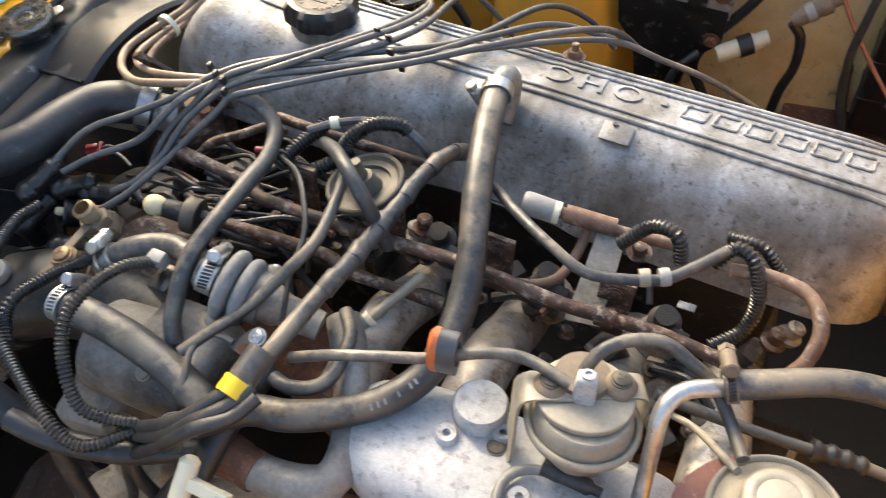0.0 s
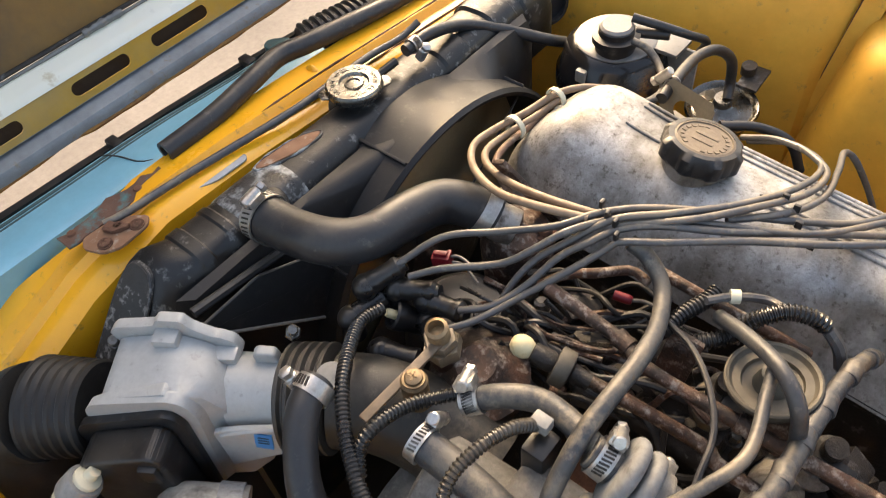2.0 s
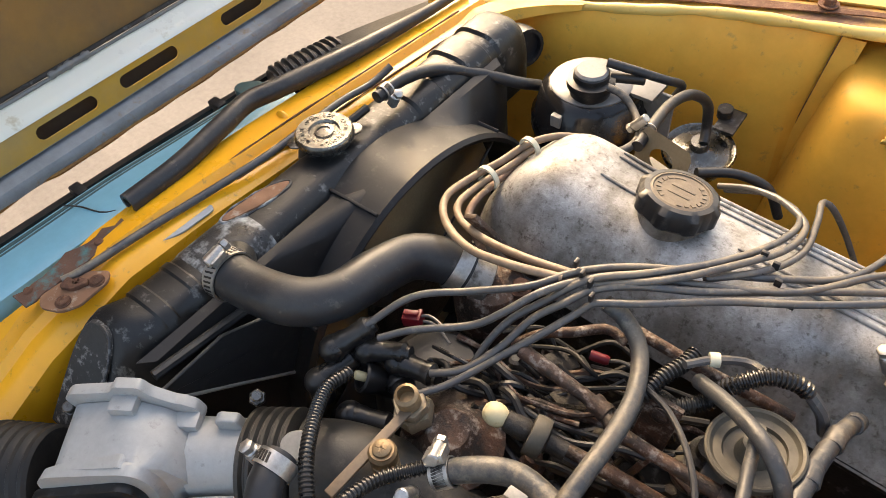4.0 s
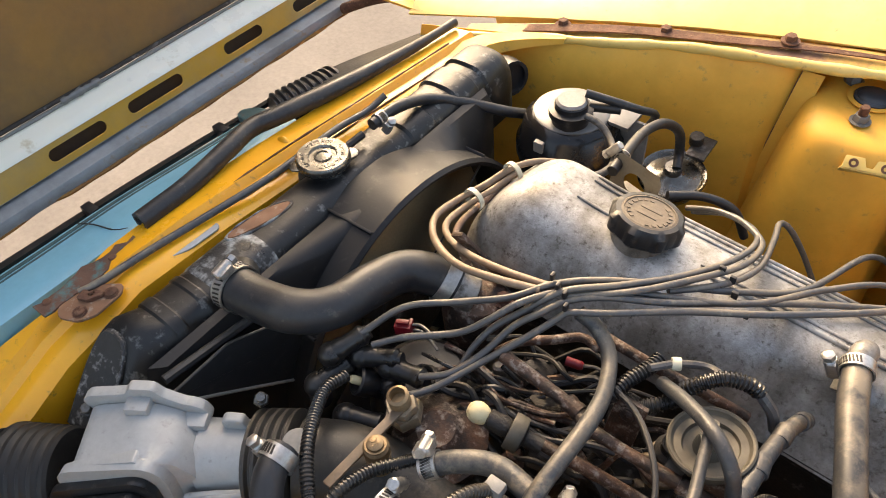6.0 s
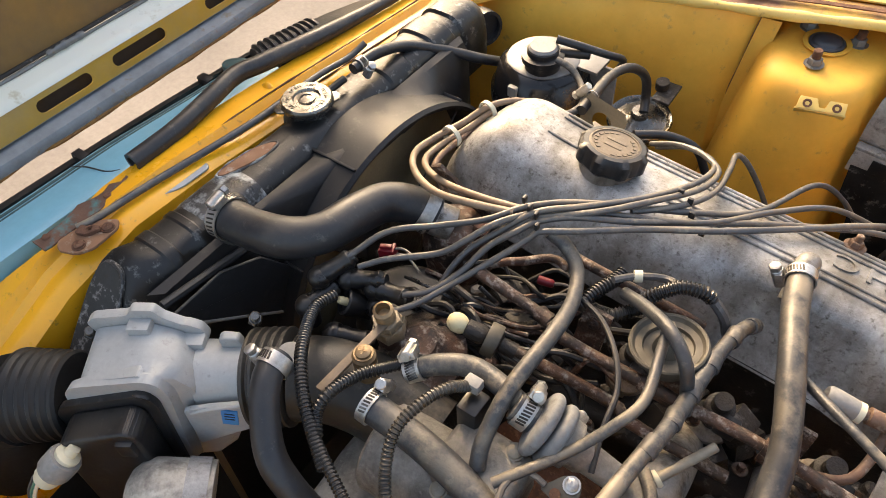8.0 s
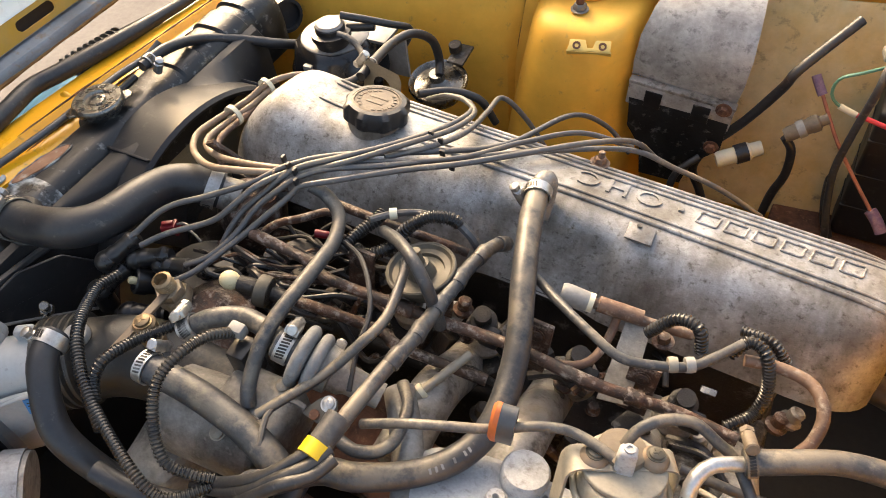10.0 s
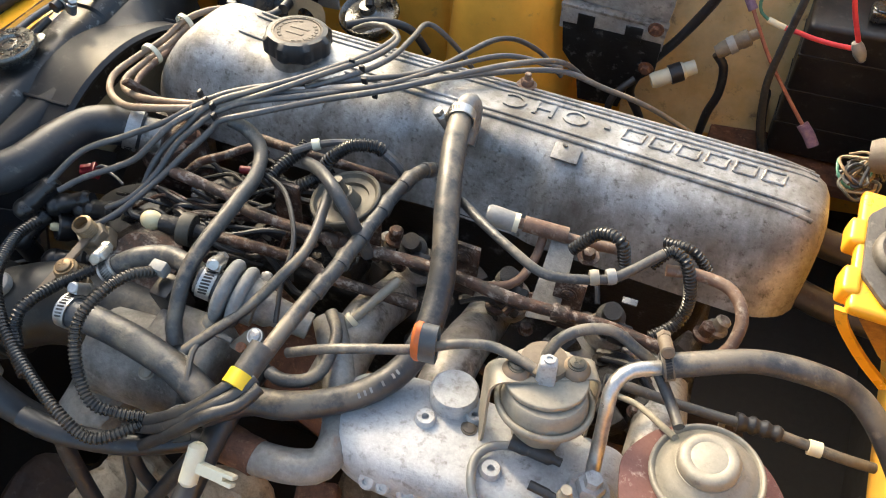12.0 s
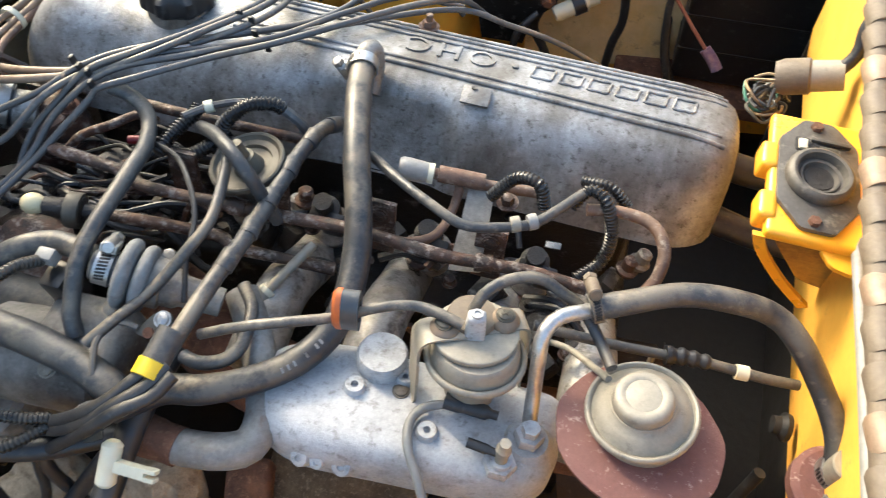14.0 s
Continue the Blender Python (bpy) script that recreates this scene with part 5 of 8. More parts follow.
loom("wiring_loom", [(-0.271, 0.277, 0.918), (-0.262, 0.282, 0.929), (-0.250, 0.292, 0.934), (-0.236, 0.298, 0.932), (-0.228, 0.299, 0.928)], 0.0056, "black corrugated wiring loom, dusty")
loom("wiring_loom", [(-0.306, 0.261, 0.906), (-0.291, 0.258, 0.907), (-0.277, 0.267, 0.911), (-0.266, 0.281, 0.914)], 0.0056, "black corrugated wiring loom, dusty")
loom("wiring_loom", [(-0.329, 0.142, 0.931), (-0.335, 0.127, 0.943), (-0.341, 0.105, 0.947), (-0.343, 0.083, 0.943), (-0.335, 0.062, 0.927), (-0.321, 0.049, 0.913), (-0.305, 0.051, 0.904), (-0.290, 0.057, 0.898)], 0.0042, "black corrugated wiring loom, dusty")
loom("wiring_loom", [(-0.419, 0.078, 0.925), (-0.397, 0.062, 0.919), (-0.343, 0.037, 0.912), (-0.314, 0.031, 0.900), (-0.295, 0.049, 0.895), (-0.289, 0.059, 0.895)], 0.0042, "black corrugated wiring loom, dusty")
hose("wiring_harness", [(-0.157, 0.282, 0.916), (-0.130, 0.259, 0.928), (-0.104, 0.242, 0.933), (-0.078, 0.232, 0.930), (-0.056, 0.238, 0.926), (-0.036, 0.247, 0.924), (-0.022, 0.263, 0.922), (-0.009, 0.282, 0.919)], 0.0034, RUBBER_DUSTY, "dusty grey taped cable along the fuel rail", "wiring harness")
hose("wire", [(-0.293, 0.272, 0.933), (-0.281, 0.288, 0.929), (-0.265, 0.301, 0.924), (-0.252, 0.296, 0.930)], 0.0028, WIRE, "thin grey wire out of a loom", "wire", 8)
hose("wire", [(-0.227, 0.298, 0.928), (-0.217, 0.298, 0.917), (-0.211, 0.297, 0.902)], 0.004, WIRE, "thin grey wire out of a loom", "wire", 8)
hose("wire", [(-0.309, 0.252, 0.923), (-0.286, 0.242, 0.926), (-0.264, 0.220, 0.931), (-0.249, 0.196, 0.929), (-0.244, 0.169, 0.924), (-0.237, 0.143, 0.913)], 0.0020, RUBBER, "thin dark stray wire", "wire", 8)
RAIL = [(-0.382, 0.232, 0.920), (-0.323, 0.229, 0.913), (-0.302, 0.221, 0.913), (-0.215, 0.227, 0.902), (-0.155, 0.232, 0.896), (-0.096, 0.230, 0.890), (-0.033, 0.236, 0.883), (0.007, 0.233, 0.881)]
rail = hose("fuel_rail", RAIL, 0.0046, RUST_TUBE, "rust-flecked steel fuel rail tube", "fuel rail", wear=0.10)
for k in (0.16, 0.38, 0.60, 0.82):
    p, d = along(RAIL, k)
    part("collar", lathe([(0, -0.006), (0.0062, -0.006), (0.0066, -0.003), (0.0058, 0.0), (0.0066, 0.003), (0.0062, 0.006), (0, 0.006)], 16, aimed(p, d)), RUST_TUBE, rail, "crusty brazed collar")
hose("coolant_pipe", [(-0.348, 0.198, 0.901), (-0.294, 0.207, 0.890), (-0.253, 0.211, 0.883), (-0.237, 0.206, 0.881), (-0.168, 0.213, 0.868)], 0.0046, RUST_TUBE, "dark rusty coolant pipe below the rail", "pipe", wear=0.10)
hose("fuel_pipe", [(-0.343, 0.296, 0.907), (-0.317, 0.293, 0.909), (-0.291, 0.293, 0.907), (-0.261, 0.302, 0.894), (-0.230, 0.311, 0.880)], 0.0042, RUST_TUBE, "brown weathered metal fuel pipe", "pipe", group="fuel pipes")
hose("fuel_pipe", [(-0.402, 0.253, 0.884), (-0.387, 0.263, 0.897), (-0.369, 0.277, 0.898), (-0.352, 0.291, 0.899), (-0.337, 0.290, 0.897)], 0.0036, RUST_TUBE, "brown weathered metal fuel pipe", "pipe", group="fuel pipes")
hose("fuel_pipe", [(-0.121, 0.286, 0.905), (-0.097, 0.288, 0.900), (-0.070, 0.292, 0.894), (-0.042, 0.300, 0.886)], 0.0042, COPPER, "brown weathered metal fuel pipe", "pipe", group="fuel pipes")
hose("fuel_pipe", [(-0.095, 0.290, 0.896), (-0.096, 0.272, 0.887), (-0.103, 0.250, 0.882), (-0.121, 0.241, 0.880), (-0.142, 0.238, 0.882)], 0.0034, COPPER, "brown weathered metal fuel pipe", "pipe", group="fuel pipes")
hose("fuel_pipe", [(-0.004, 0.280, 0.905), (0.018, 0.284, 0.904), (0.040, 0.280, 0.903), (0.051, 0.264, 0.900), (0.050, 0.247, 0.891), (0.043, 0.237, 0.883)], 0.0043, COPPER, "brown weathered metal fuel pipe", "pipe", group="fuel pipes")
hose("fuel_hose", [(-0.056, 0.172, 0.934), (-0.050, 0.181, 0.944), (-0.038, 0.192, 0.945), (-0.022, 0.199, 0.941), (-0.007, 0.198, 0.931), (0.006, 0.195, 0.923), (0.020, 0.179, 0.917), (0.029, 0.163, 0.919)], 0.0036, RUBBER_DUSTY, "dusty hose over the control valve")
hose("fuel_hose", [(-0.211, 0.121, 0.926), (-0.182, 0.126, 0.941), (-0.155, 0.135, 0.943), (-0.131, 0.145, 0.941), (-0.107, 0.158, 0.941), (-0.088, 0.165, 0.938), (-0.069, 0.162, 0.939), (-0.059, 0.160, 0.937)], 0.0033, RUBBER_DUSTY, "dusty vacuum hose through an orange ring")
BIG_R = [(0.010, 0.192, 0.930), (0.029, 0.200, 0.932), (0.060, 0.215, 0.929), (0.090, 0.222, 0.923), (0.119, 0.226, 0.910), (0.138, 0.216, 0.900), (0.158, 0.197, 0.882), (0.172, 0.176, 0.868), (0.177, 0.160, 0.852)]
booster_hose = hose("brake_booster_hose", BIG_R, 0.0076, RUBBER_DUSTY, "dusty thick brake booster hose", sides=18)
p, d = along(BIG_R, 0.02)
clamp(booster_hose, p, d, 0.0076, 0.006, 60, CAP_DUST, "rusty tan wire clip")
hose("metal_pipe", [(0.010, 0.191, 0.930), (-0.006, 0.181, 0.933), (-0.013, 0.169, 0.931), (-0.013, 0.159, 0.918), (-0.012, 0.147, 0.895), (-0.011, 0.133, 0.877)], 0.0046, STEEL, "bright bent metal pipe into the plenum", "pipe", sides=18)
hose("throttle_cable", [(-0.022, 0.201, 0.875), (0.024, 0.205, 0.865), (0.068, 0.208, 0.861), (0.083, 0.210, 0.860), (0.104, 0.210, 0.858), (0.133, 0.210, 0.855), (0.154, 0.213, 0.850)], 0.0036, RUBBER_DUSTY, "dusty black throttle cable above the plenum", "cable")
hose("metal_pipe", [(-0.016, 0.197, 0.865), (0.003, 0.190, 0.875), (0.021, 0.170, 0.898), (0.029, 0.160, 0.910)], 0.0022, DUSTY_STEEL, "thin dusty metal pipe", "pipe")
PIPE_CAST = material("dusty_cast_pipe", (0.27, 0.265, 0.25), (0.15, 0.135, 0.115), 0.6, 0.15, 260, 26, 1.2, 0.3, (0.14, 0.075, 0.05), 0.35, 60)
U_PIPE = [(-0.237, 0.066, 0.879), (-0.214, 0.065, 0.878), (-0.189, 0.069, 0.877), (-0.174, 0.078, 0.876), (-0.174, 0.098, 0.876), (-0.187, 0.127, 0.878), (-0.202, 0.151, 0.880), (-0.218, 0.172, 0.884)]
hose("water_pipe", [(-0.237, 0.066, 0.879), (-0.214, 0.065, 0.878), (-0.189, 0.069, 0.877), (-0.174, 0.078, 0.876), (-0.174, 0.098, 0.876), (-0.187, 0.127, 0.878), (-0.202, 0.151, 0.880), (-0.218, 0.172, 0.884)], 0.0115, PIPE_CAST, "curved cast water pipe below the manifold", "pipe")
hose("water_pipe", [(-0.227, 0.113, 0.903), (-0.216, 0.111, 0.903), (-0.203, 0.117, 0.900), (-0.197, 0.128, 0.898), (-0.197, 0.142, 0.898), (-0.201, 0.158, 0.897), (-0.213, 0.172, 0.896)], 0.0046, RUBBER_DUSTY, "bent grey rubber hose loop")
hose("canister_hose", [(-0.508, 0.560, 0.894), (-0.484, 0.570, 0.888), (-0.461, 0.586, 0.877), (-0.451, 0.610, 0.859), (-0.458, 0.613, 0.839), (-0.471, 0.610, 0.820)], 0.0044, RUBBER, "black rubber canister hose")
hose("canister_hose", [(-0.485, 0.520, 0.900), (-0.469, 0.520, 0.897), (-0.452, 0.512, 0.889), (-0.436, 0.490, 0.887), (-0.435, 0.463, 0.892), (-0.442, 0.442, 0.902), (-0.458, 0.433, 0.909)], 0.0036, RUBBER_DUSTY, "thin grey canister hose")
PCV_HOSE = [(-0.428, 0.471, 0.893), (-0.431, 0.499, 0.890), (-0.437, 0.552, 0.880), (-0.432, 0.588, 0.870), (-0.424, 0.614, 0.846), (-0.422, 0.623, 0.814), (-0.417, 0.611, 0.801)]
pcv_hose = hose("vent_hose", PCV_HOSE, 0.0052, RUBBER, "black arched vent hose")
p, d = along(PCV_HOSE, 0.12)
clamp(pcv_hose, p, d, 0.0052, 0.008, 40)
OVERFLOW = [(-0.643, 0.386, 0.908), (-0.642, 0.424, 0.906), (-0.638, 0.465, 0.892), (-0.615, 0.503, 0.873), (-0.590, 0.532, 0.855), (-0.581, 0.558, 0.839)]
overflow = hose("overflow_hose", OVERFLOW, 0.0060, RUBBER, "black radiator overflow hose")
p, d = along(OVERFLOW, 0.06)
clamp(overflow, p, d, 0.0060, 0.009, 210)
hose("wire", [(-0.387, 0.512, 0.853), (-0.360, 0.537, 0.846), (-0.333, 0.551, 0.831), (-0.318, 0.558, 0.798)], 0.0045, RUBBER, "black cable behind the rocker cover", "cable")
hose("wiring_harness", [(-0.215, 0.094, 0.937), (-0.222, 0.079, 0.937), (-0.235, 0.066, 0.934), (-0.253, 0.056, 0.921), (-0.280, 0.052, 0.899), (-0.320, 0.054, 0.866)], 0.0042, RUBBER, "black tape-wrapped wiring harness strand", "wiring harness", group="taped strands")
hose("wiring_harness", [(-0.210, 0.090, 0.936), (-0.217, 0.075, 0.935), (-0.231, 0.063, 0.935), (-0.249, 0.053, 0.922), (-0.275, 0.047, 0.896), (-0.310, 0.040, 0.862)], 0.0042, RUBBER, "black tape-wrapped wiring harness strand", "wiring harness", group="taped strands")
hose("wiring_harness", [(-0.220, 0.096, 0.939), (-0.229, 0.083, 0.937), (-0.241, 0.069, 0.932), (-0.258, 0.060, 0.921), (-0.290, 0.056, 0.895), (-0.327, 0.059, 0.865)], 0.0042, RUBBER, "black tape-wrapped wiring harness strand", "wiring harness", group="taped strands")


# ---- oil cap and cover details ----
oil = thing("oil_filler_cap", ENGINE @ Matrix.Translation((-0.202, -0.010, -0.006)), "black ribbed plastic oil filler cap with a dusty top", "oil cap")
part("neck", lathe([(0.029, -0.012), (0.028, 0.0), (0.0255, 0.010), (0.0255, 0.013), (0, 0.013)], 32), ALU, oil)
part("rim", lathe([(0, 0.010), (0.026, 0.010), (0.0285, 0.013), (0.0285, 0.024), (0.0265, 0.028), (0.0225, 0.0285), (0.0225, 0.0270), (0, 0.0270)], 96, None,
                  lambda a, h: 1 + (0.085 * max(0.0, math.cos(a * 8)) ** 0.5 if h < 0.0265 else 0.0)), PLASTIC, oil, "black ribbed rim")
part("top_disc", lathe([(0, 0.0272), (0.0222, 0.0272), (0.0225, 0.0282), (0.0205, 0.0288), (0.0200, 0.0278), (0, 0.0278)], 40), CAP_DUST, oil, "dusty brown cap top")
for k in range(20):
    if k not in (4, 5, 14, 15):
        part("raised_mark", moved(block(0.003, 0.0032, 0.0008, (0.0165, 0, 0.0280), 0), Matrix.Rotation(radians(k * 18), 4, "Z")), CAP_DUST, oil)
for row, w in ((0.0045, 0.018), (-0.0045, 0.016)):
    part("name_bar", block(w, 0.0034, 0.0008, (0.0, row, 0.0280), 0.0003), CAP_DUST, oil)
part("stud", moved(join(bolt_bm(0.006, 0.005, 0.009), rod(0.003, 0.011)), Matrix.Translation((-0.002, 0.037, 0.003))), COPPER, cover, "brown cover stud and nut")
part("tag", moved(block(0.022, 0.016, 0.003, (0, 0, 0), 0.0012), Matrix.Translation((0.056, -0.036, -0.0015)) @ Matrix.Rotation(radians(22), 4, "X")), ALU_COVER, cover, "small cast pad with a hole")
part("tag_hole", lathe([(0, 0.0021), (0.0022, 0.0021), (0.0022, 0.0026), (0, 0.0026)], 14, Matrix.Translation((0.053, -0.031, 0.0002))), GRIME, cover)
part("breather_nozzle", moved(tube([(0, 0, -0.006), (0, 0, 0.004), (0.001, 0.006, 0.009), (0.001, 0.014, 0.006), (0.001, 0.020, -0.006), (0.001, 0.022, -0.020)], 0.0088, 18, 0.003), ENGINE.inverted() @ Matrix.Translation(Vector(BREATHER[0]) + Vector((0, 0.004, -0.002))) @ Matrix.Rotation(radians(-62), 4, "X")), ALU_COVER, cover)


ohc = raised_text("OHC", 0.030, 0.0008, 1.25)
moved(ohc, Matrix.Translation((0.063, 0.0160, 0.0036)) @ Matrix.Rotation(radians(180), 4, "Z") @ Matrix.Scale(0.92, 4, (0, 1, 0)))
part("lettering", ohc, ALU_COVER, cover, "raised cast capitals OHC")
for k in range(6):
    cx, slant = 0.101 + k * 0.0225, 0.0012
    part("name_bar", tube([(cx + u * 0.0078 + v * slant, 0.0055 + v * 0.0070, 0.0036) for u, v in ((0, 1), (1, 1), (1, 0), (1, -1), (0, -1), (-1, -1), (-1, 0), (-1, 1), (0, 1))], 0.0011, 6, 0.002), ALU_COVER, cover)
part("name_dot", block(0.005, 0.005, 0.0022, (0.078, 0.0065, 0.0038), 0.0009), ALU_COVER, cover)

# wire separators on the spark plug wires
for p in ((-0.377, 0.285, 0.957), (-0.370, 0.281, 0.955), (-0.363, 0.279, 0.953), (-0.358, 0.272, 0.950)):
    solid("wire_separator", block(0.0026, 0.0048, 0.0062, p, 0.0008), PLASTIC, "black clip holding the spark plug wires", "cable clip", "wire clips")
for p in ((-0.288, 0.369, 0.944), (-0.273, 0.359, 0.936), (-0.260, 0.350, 0.932), (-0.279, 0.368, 0.94)):
    solid("wire_separator", block(0.0048, 0.0026, 0.0062, p, 0.0008), PLASTIC, "black clip holding the spark plug wires", "cable clip", "wire clips")
for k, (i, r) in enumerate((((-0.499, 0.357, 0.909), 0.009), ((-0.487, 0.398, 0.916), 0.008))):
    ring = lathe([(r, -0.0022), (r + 0.0016, -0.0022), (r + 0.0016, 0.0022), (r, 0.0022), (r, -0.0022)], 20, aimed(i, (0.15, 1, 0.0)))
    solid("cable_tie", ring, WHITE_PL, "white cable tie round the looped wires", "cable tie", "white cable ties")

# ---- air flow meter with its bellows ----
AXIS = Vector((0.135, 0.088, 0.012)).normalized()
afm_m = Matrix.Translation((-0.560, 0.045, 0.83)) @ Matrix.Rotation(math.atan2(AXIS.y, AXIS.x), 4, "Z")
afm = thing("air_flow_meter", afm_m, "pale grey cast air flow meter with a black cover", "air flow meter")
# casting: a barrel between the upright lid flange at the back and the cover flange at the front
AFM_RINGS = [(-0.024, [(-0.067, -0.07), (-0.064, 0.038), (-0.056, 0.047), (0.003, 0.0585), (0.014, 0.0545), (0.019, 0.040), (0.008, -0.07)]),
             (-0.017, [(-0.064, -0.07), (-0.061, 0.041), (-0.053, 0.049), (0.003, 0.0600), (0.015, 0.0560), (0.022, 0.040), (0.014, -0.07)]),
             (-0.0150, [(-0.055, -0.07), (-0.0535, 0.043), (-0.046, 0.0505), (0.002, 0.0590), (0.020, 0.0540), (0.035, 0.034), (0.030, -0.07)]),
             (-0.004, [(-0.053, -0.07), (-0.0520, 0.047), (-0.045, 0.0540), (0.000, 0.0625), (0.024, 0.0550), (0.041, 0.032), (0.042, -0.07)]),
             (0.010, [(-0.053, -0.07), (-0.0520, 0.049), (-0.045, 0.0555), (-0.002, 0.0635), (0.024, 0.0545), (0.041, 0.030), (0.044, -0.07)]),
             (0.026, [(-0.054, -0.07), (-0.0530, 0.049), (-0.047, 0.0555), (-0.004, 0.0640), (0.020, 0.0530), (0.031, 0.033), (0.034, -0.07)])]
part("housing", loft([[(x, y, z) for x, z in rounded(corners, 0.0075, 4)] for y, corners in AFM_RINGS]), AFM_GREY, afm)
part("lid", prism(rounded([(-0.053, 0.048), (-0.056, 0.060), (-0.049, 0.0665), (-0.019, 0.0710), (-0.015, 0.0780), (0.003, 0.0780), (0.008, 0.0690), (0.022, 0.0600), (0.026, 0.0600), (0.035, 0.0550), (0.038, 0.044), (0.034, 0.034), (0.016, 0.046), (0.0, 0.054), (-0.030, 0.055)], 0.003), 0.0085, (0, 0.035, 0), 0.0012, 2, "y"), AFM_GREY, afm, "scalloped lid flange of the casting")
for x, z in ((-0.009, 0.0665), (0.0285, 0.0480)):
    part("lid_lug", block(0.018, 0.012, 0.009, (x, 0.0210, z - 0.002), 0.0018, 2), AFM_GREY, afm)
part("shoulder", prism(rounded([(-0.042, 0.044), (-0.038, 0.0515), (0.000, 0.0605), (0.005, 0.0560), (-0.030, 0.0440)], 0.002), 0.010, (0, -0.010, 0), 0.0012, 2, "y"), AFM_GREY, afm, "cast ridge")
part("cover_flange", prism(rounded([(-0.078, -0.09), (-0.076, 0.018), (-0.068, 0.029), (-0.002, 0.0480), (0.006, 0.0450), (0.0105, 0.034), (0.004, -0.09)], 0.005), 0.007, (0, -0.0235, 0), 0.002, 2, "y"), PLASTIC, afm, "black cover lip")
part("side_cover", prism(rounded([(-0.071, -0.09), (-0.069, 0.010), (-0.060, 0.022), (-0.005, 0.0390), (0.002, 0.030), (-0.002, -0.09)], 0.006), 0.027, (0, -0.0300, 0), 0.004, 4, "y"), PLASTIC, afm, "black plastic side cover")
part("cover_step", block(0.014, 0.010, 0.018, (-0.009, -0.0565, 0.020), 0.003, 2), PLASTIC, afm)
part("outlet", moved(rod(0.0275, 0.056, (0, 0, 0), 36, 0.002), Matrix.Translation((0.030, 0.010, 0.018)) @ Matrix.Rotation(radians(90), 4, "Y")), AFM_GREY, afm)
part("outlet_flange", prism(rounded([(0.051, 0.034), (0.0495, 0.052), (0.053, 0.0555), (0.066, 0.0545), (0.068, 0.046), (0.064, 0.034)], 0.0025), 0.008, (0, 0.026, 0), 0.0018, 3, "y"), AFM_GREY, afm, "cast lug on the outlet")
part("gusset", prism(rounded([(0.024, 0.020), (0.048, 0.027), (0.074, 0.032), (0.075, -0.004), (0.050, -0.018), (0.024, -0.034)], 0.004), 0.0045, (0, -0.0212, 0), 0.0014, 3, "y"), AFM_GREY, afm, "sloping cast web")
part("web_rib", tube([(0.030, -0.0258, 0.017), (0.050, -0.0264, 0.0255), (0.074, -0.0258, 0.0315)], 0.0018, 10, 0.006), AFM_GREY, afm)
stick_m = Matrix.Translation((0.0600, -0.0264, 0.0135)) @ Matrix.Rotation(radians(10), 4, "Y")
sticker = part("sticker", moved(block(0.0125, 0.0012, 0.021, (0, 0, 0), 0), stick_m), BLUE_STICKER, afm, "small blue sticker")
for z in (0.006, 0.002, -0.002):
    part("print_bar", moved(block(0.008, 0.0004, 0.0012, (0, -0.0007, z), 0), stick_m), PLASTIC, sticker)
for x, y, z in ((-0.060, 0.030, 0.040), (0.076, 0.036, 0.056)):
    part("clamp_screw", moved(join(rod(0.004, 0.014, (0, 0, 0), 12), bolt_bm(0.006, 0.005)), aimed((x, y, z), (0.3, -0.4, 1))), CHROME, afm)


def bellows(r, n, pitch, flare=1.0):
    prof = [(0, 0)]
    for i in range(n):
        k = r * (1 + (flare - 1) * i / n)
        prof += [(k * 0.93, i * pitch), (k, i * pitch + pitch * 0.25), (k, i * pitch + pitch * 0.6), (k * 0.93, i * pitch + pitch * 0.85)]
    return prof + [(0, n * pitch)]


duct = thing("air_intake_duct", Matrix.Identity(4), "dusty black rubber air duct with bellows", "air duct")
part("bellows", lathe(bellows(0.0365, 6, 0.0085, 1.10), 40, aimed((-0.622, 0.002, 0.830), -AXIS + Vector((-0.05, -0.05, 0)))), RUBBER_MATTE, duct)
part("tail", tube([(-0.662, -0.030, 0.828), (-0.674, -0.040, 0.820), (-0.678, -0.048, 0.80), (-0.683, -0.054, 0.74)], 0.0385, 28, 0.01), RUBBER_MATTE, duct)
boot = thing("intake_boot", Matrix.Identity(4), "dusty black rubber intake boot with ribs", "air duct")
part("bellows", lathe(bellows(0.0385, 5, 0.0068), 40, aimed((-0.494, 0.087, 0.862), AXIS)), BOOT_RUBBER, boot)
part("elbow", tube([(-0.466, 0.104, 0.864), (-0.440, 0.120, 0.862), (-0.405, 0.132, 0.850), (-0.36, 0.135, 0.835)], 0.033, 28, 0.008), BOOT_RUBBER, boot)
part("nipple", lathe([(0, 0), (0.010, 0), (0.0105, 0.003), (0.009, 0.006), (0.006, 0.0065), (0, 0.0065)], 20, aimed((-0.462, 0.104, 0.8975), (0.1, -0.1, 1))), GREY_PL, boot, "small pale plastic button")
clamp(idle_hose, Vector((-0.447, 0.082, 0.930)), (0.1, -0.75, -0.1), 0.0106, 0.010, 200)
lever = thing("throttle_linkage", Matrix.Translation((-0.421, 0.130, 0.904)), "brown steel linkage lever with a pivot screw", "lever")
part("arm", moved(block(0.075, 0.007, 0.003, (0.0, 0, 0), 0.001), Matrix.Rotation(radians(88), 4, "Z")), SCREW_TAN, lever)
part("pivot", lathe([(0, -0.02), (0.009, -0.02), (0.009, -0.012), (0.0075, -0.011), (0.009, -0.010), (0.009, -0.004), (0.0075, -0.003), (0.009, -0.002), (0.009, 0.006), (0.007, 0.008), (0, 0.008)], 18, Matrix.Translation((0.009, 0.0, 0.0))), BRASS, lever)
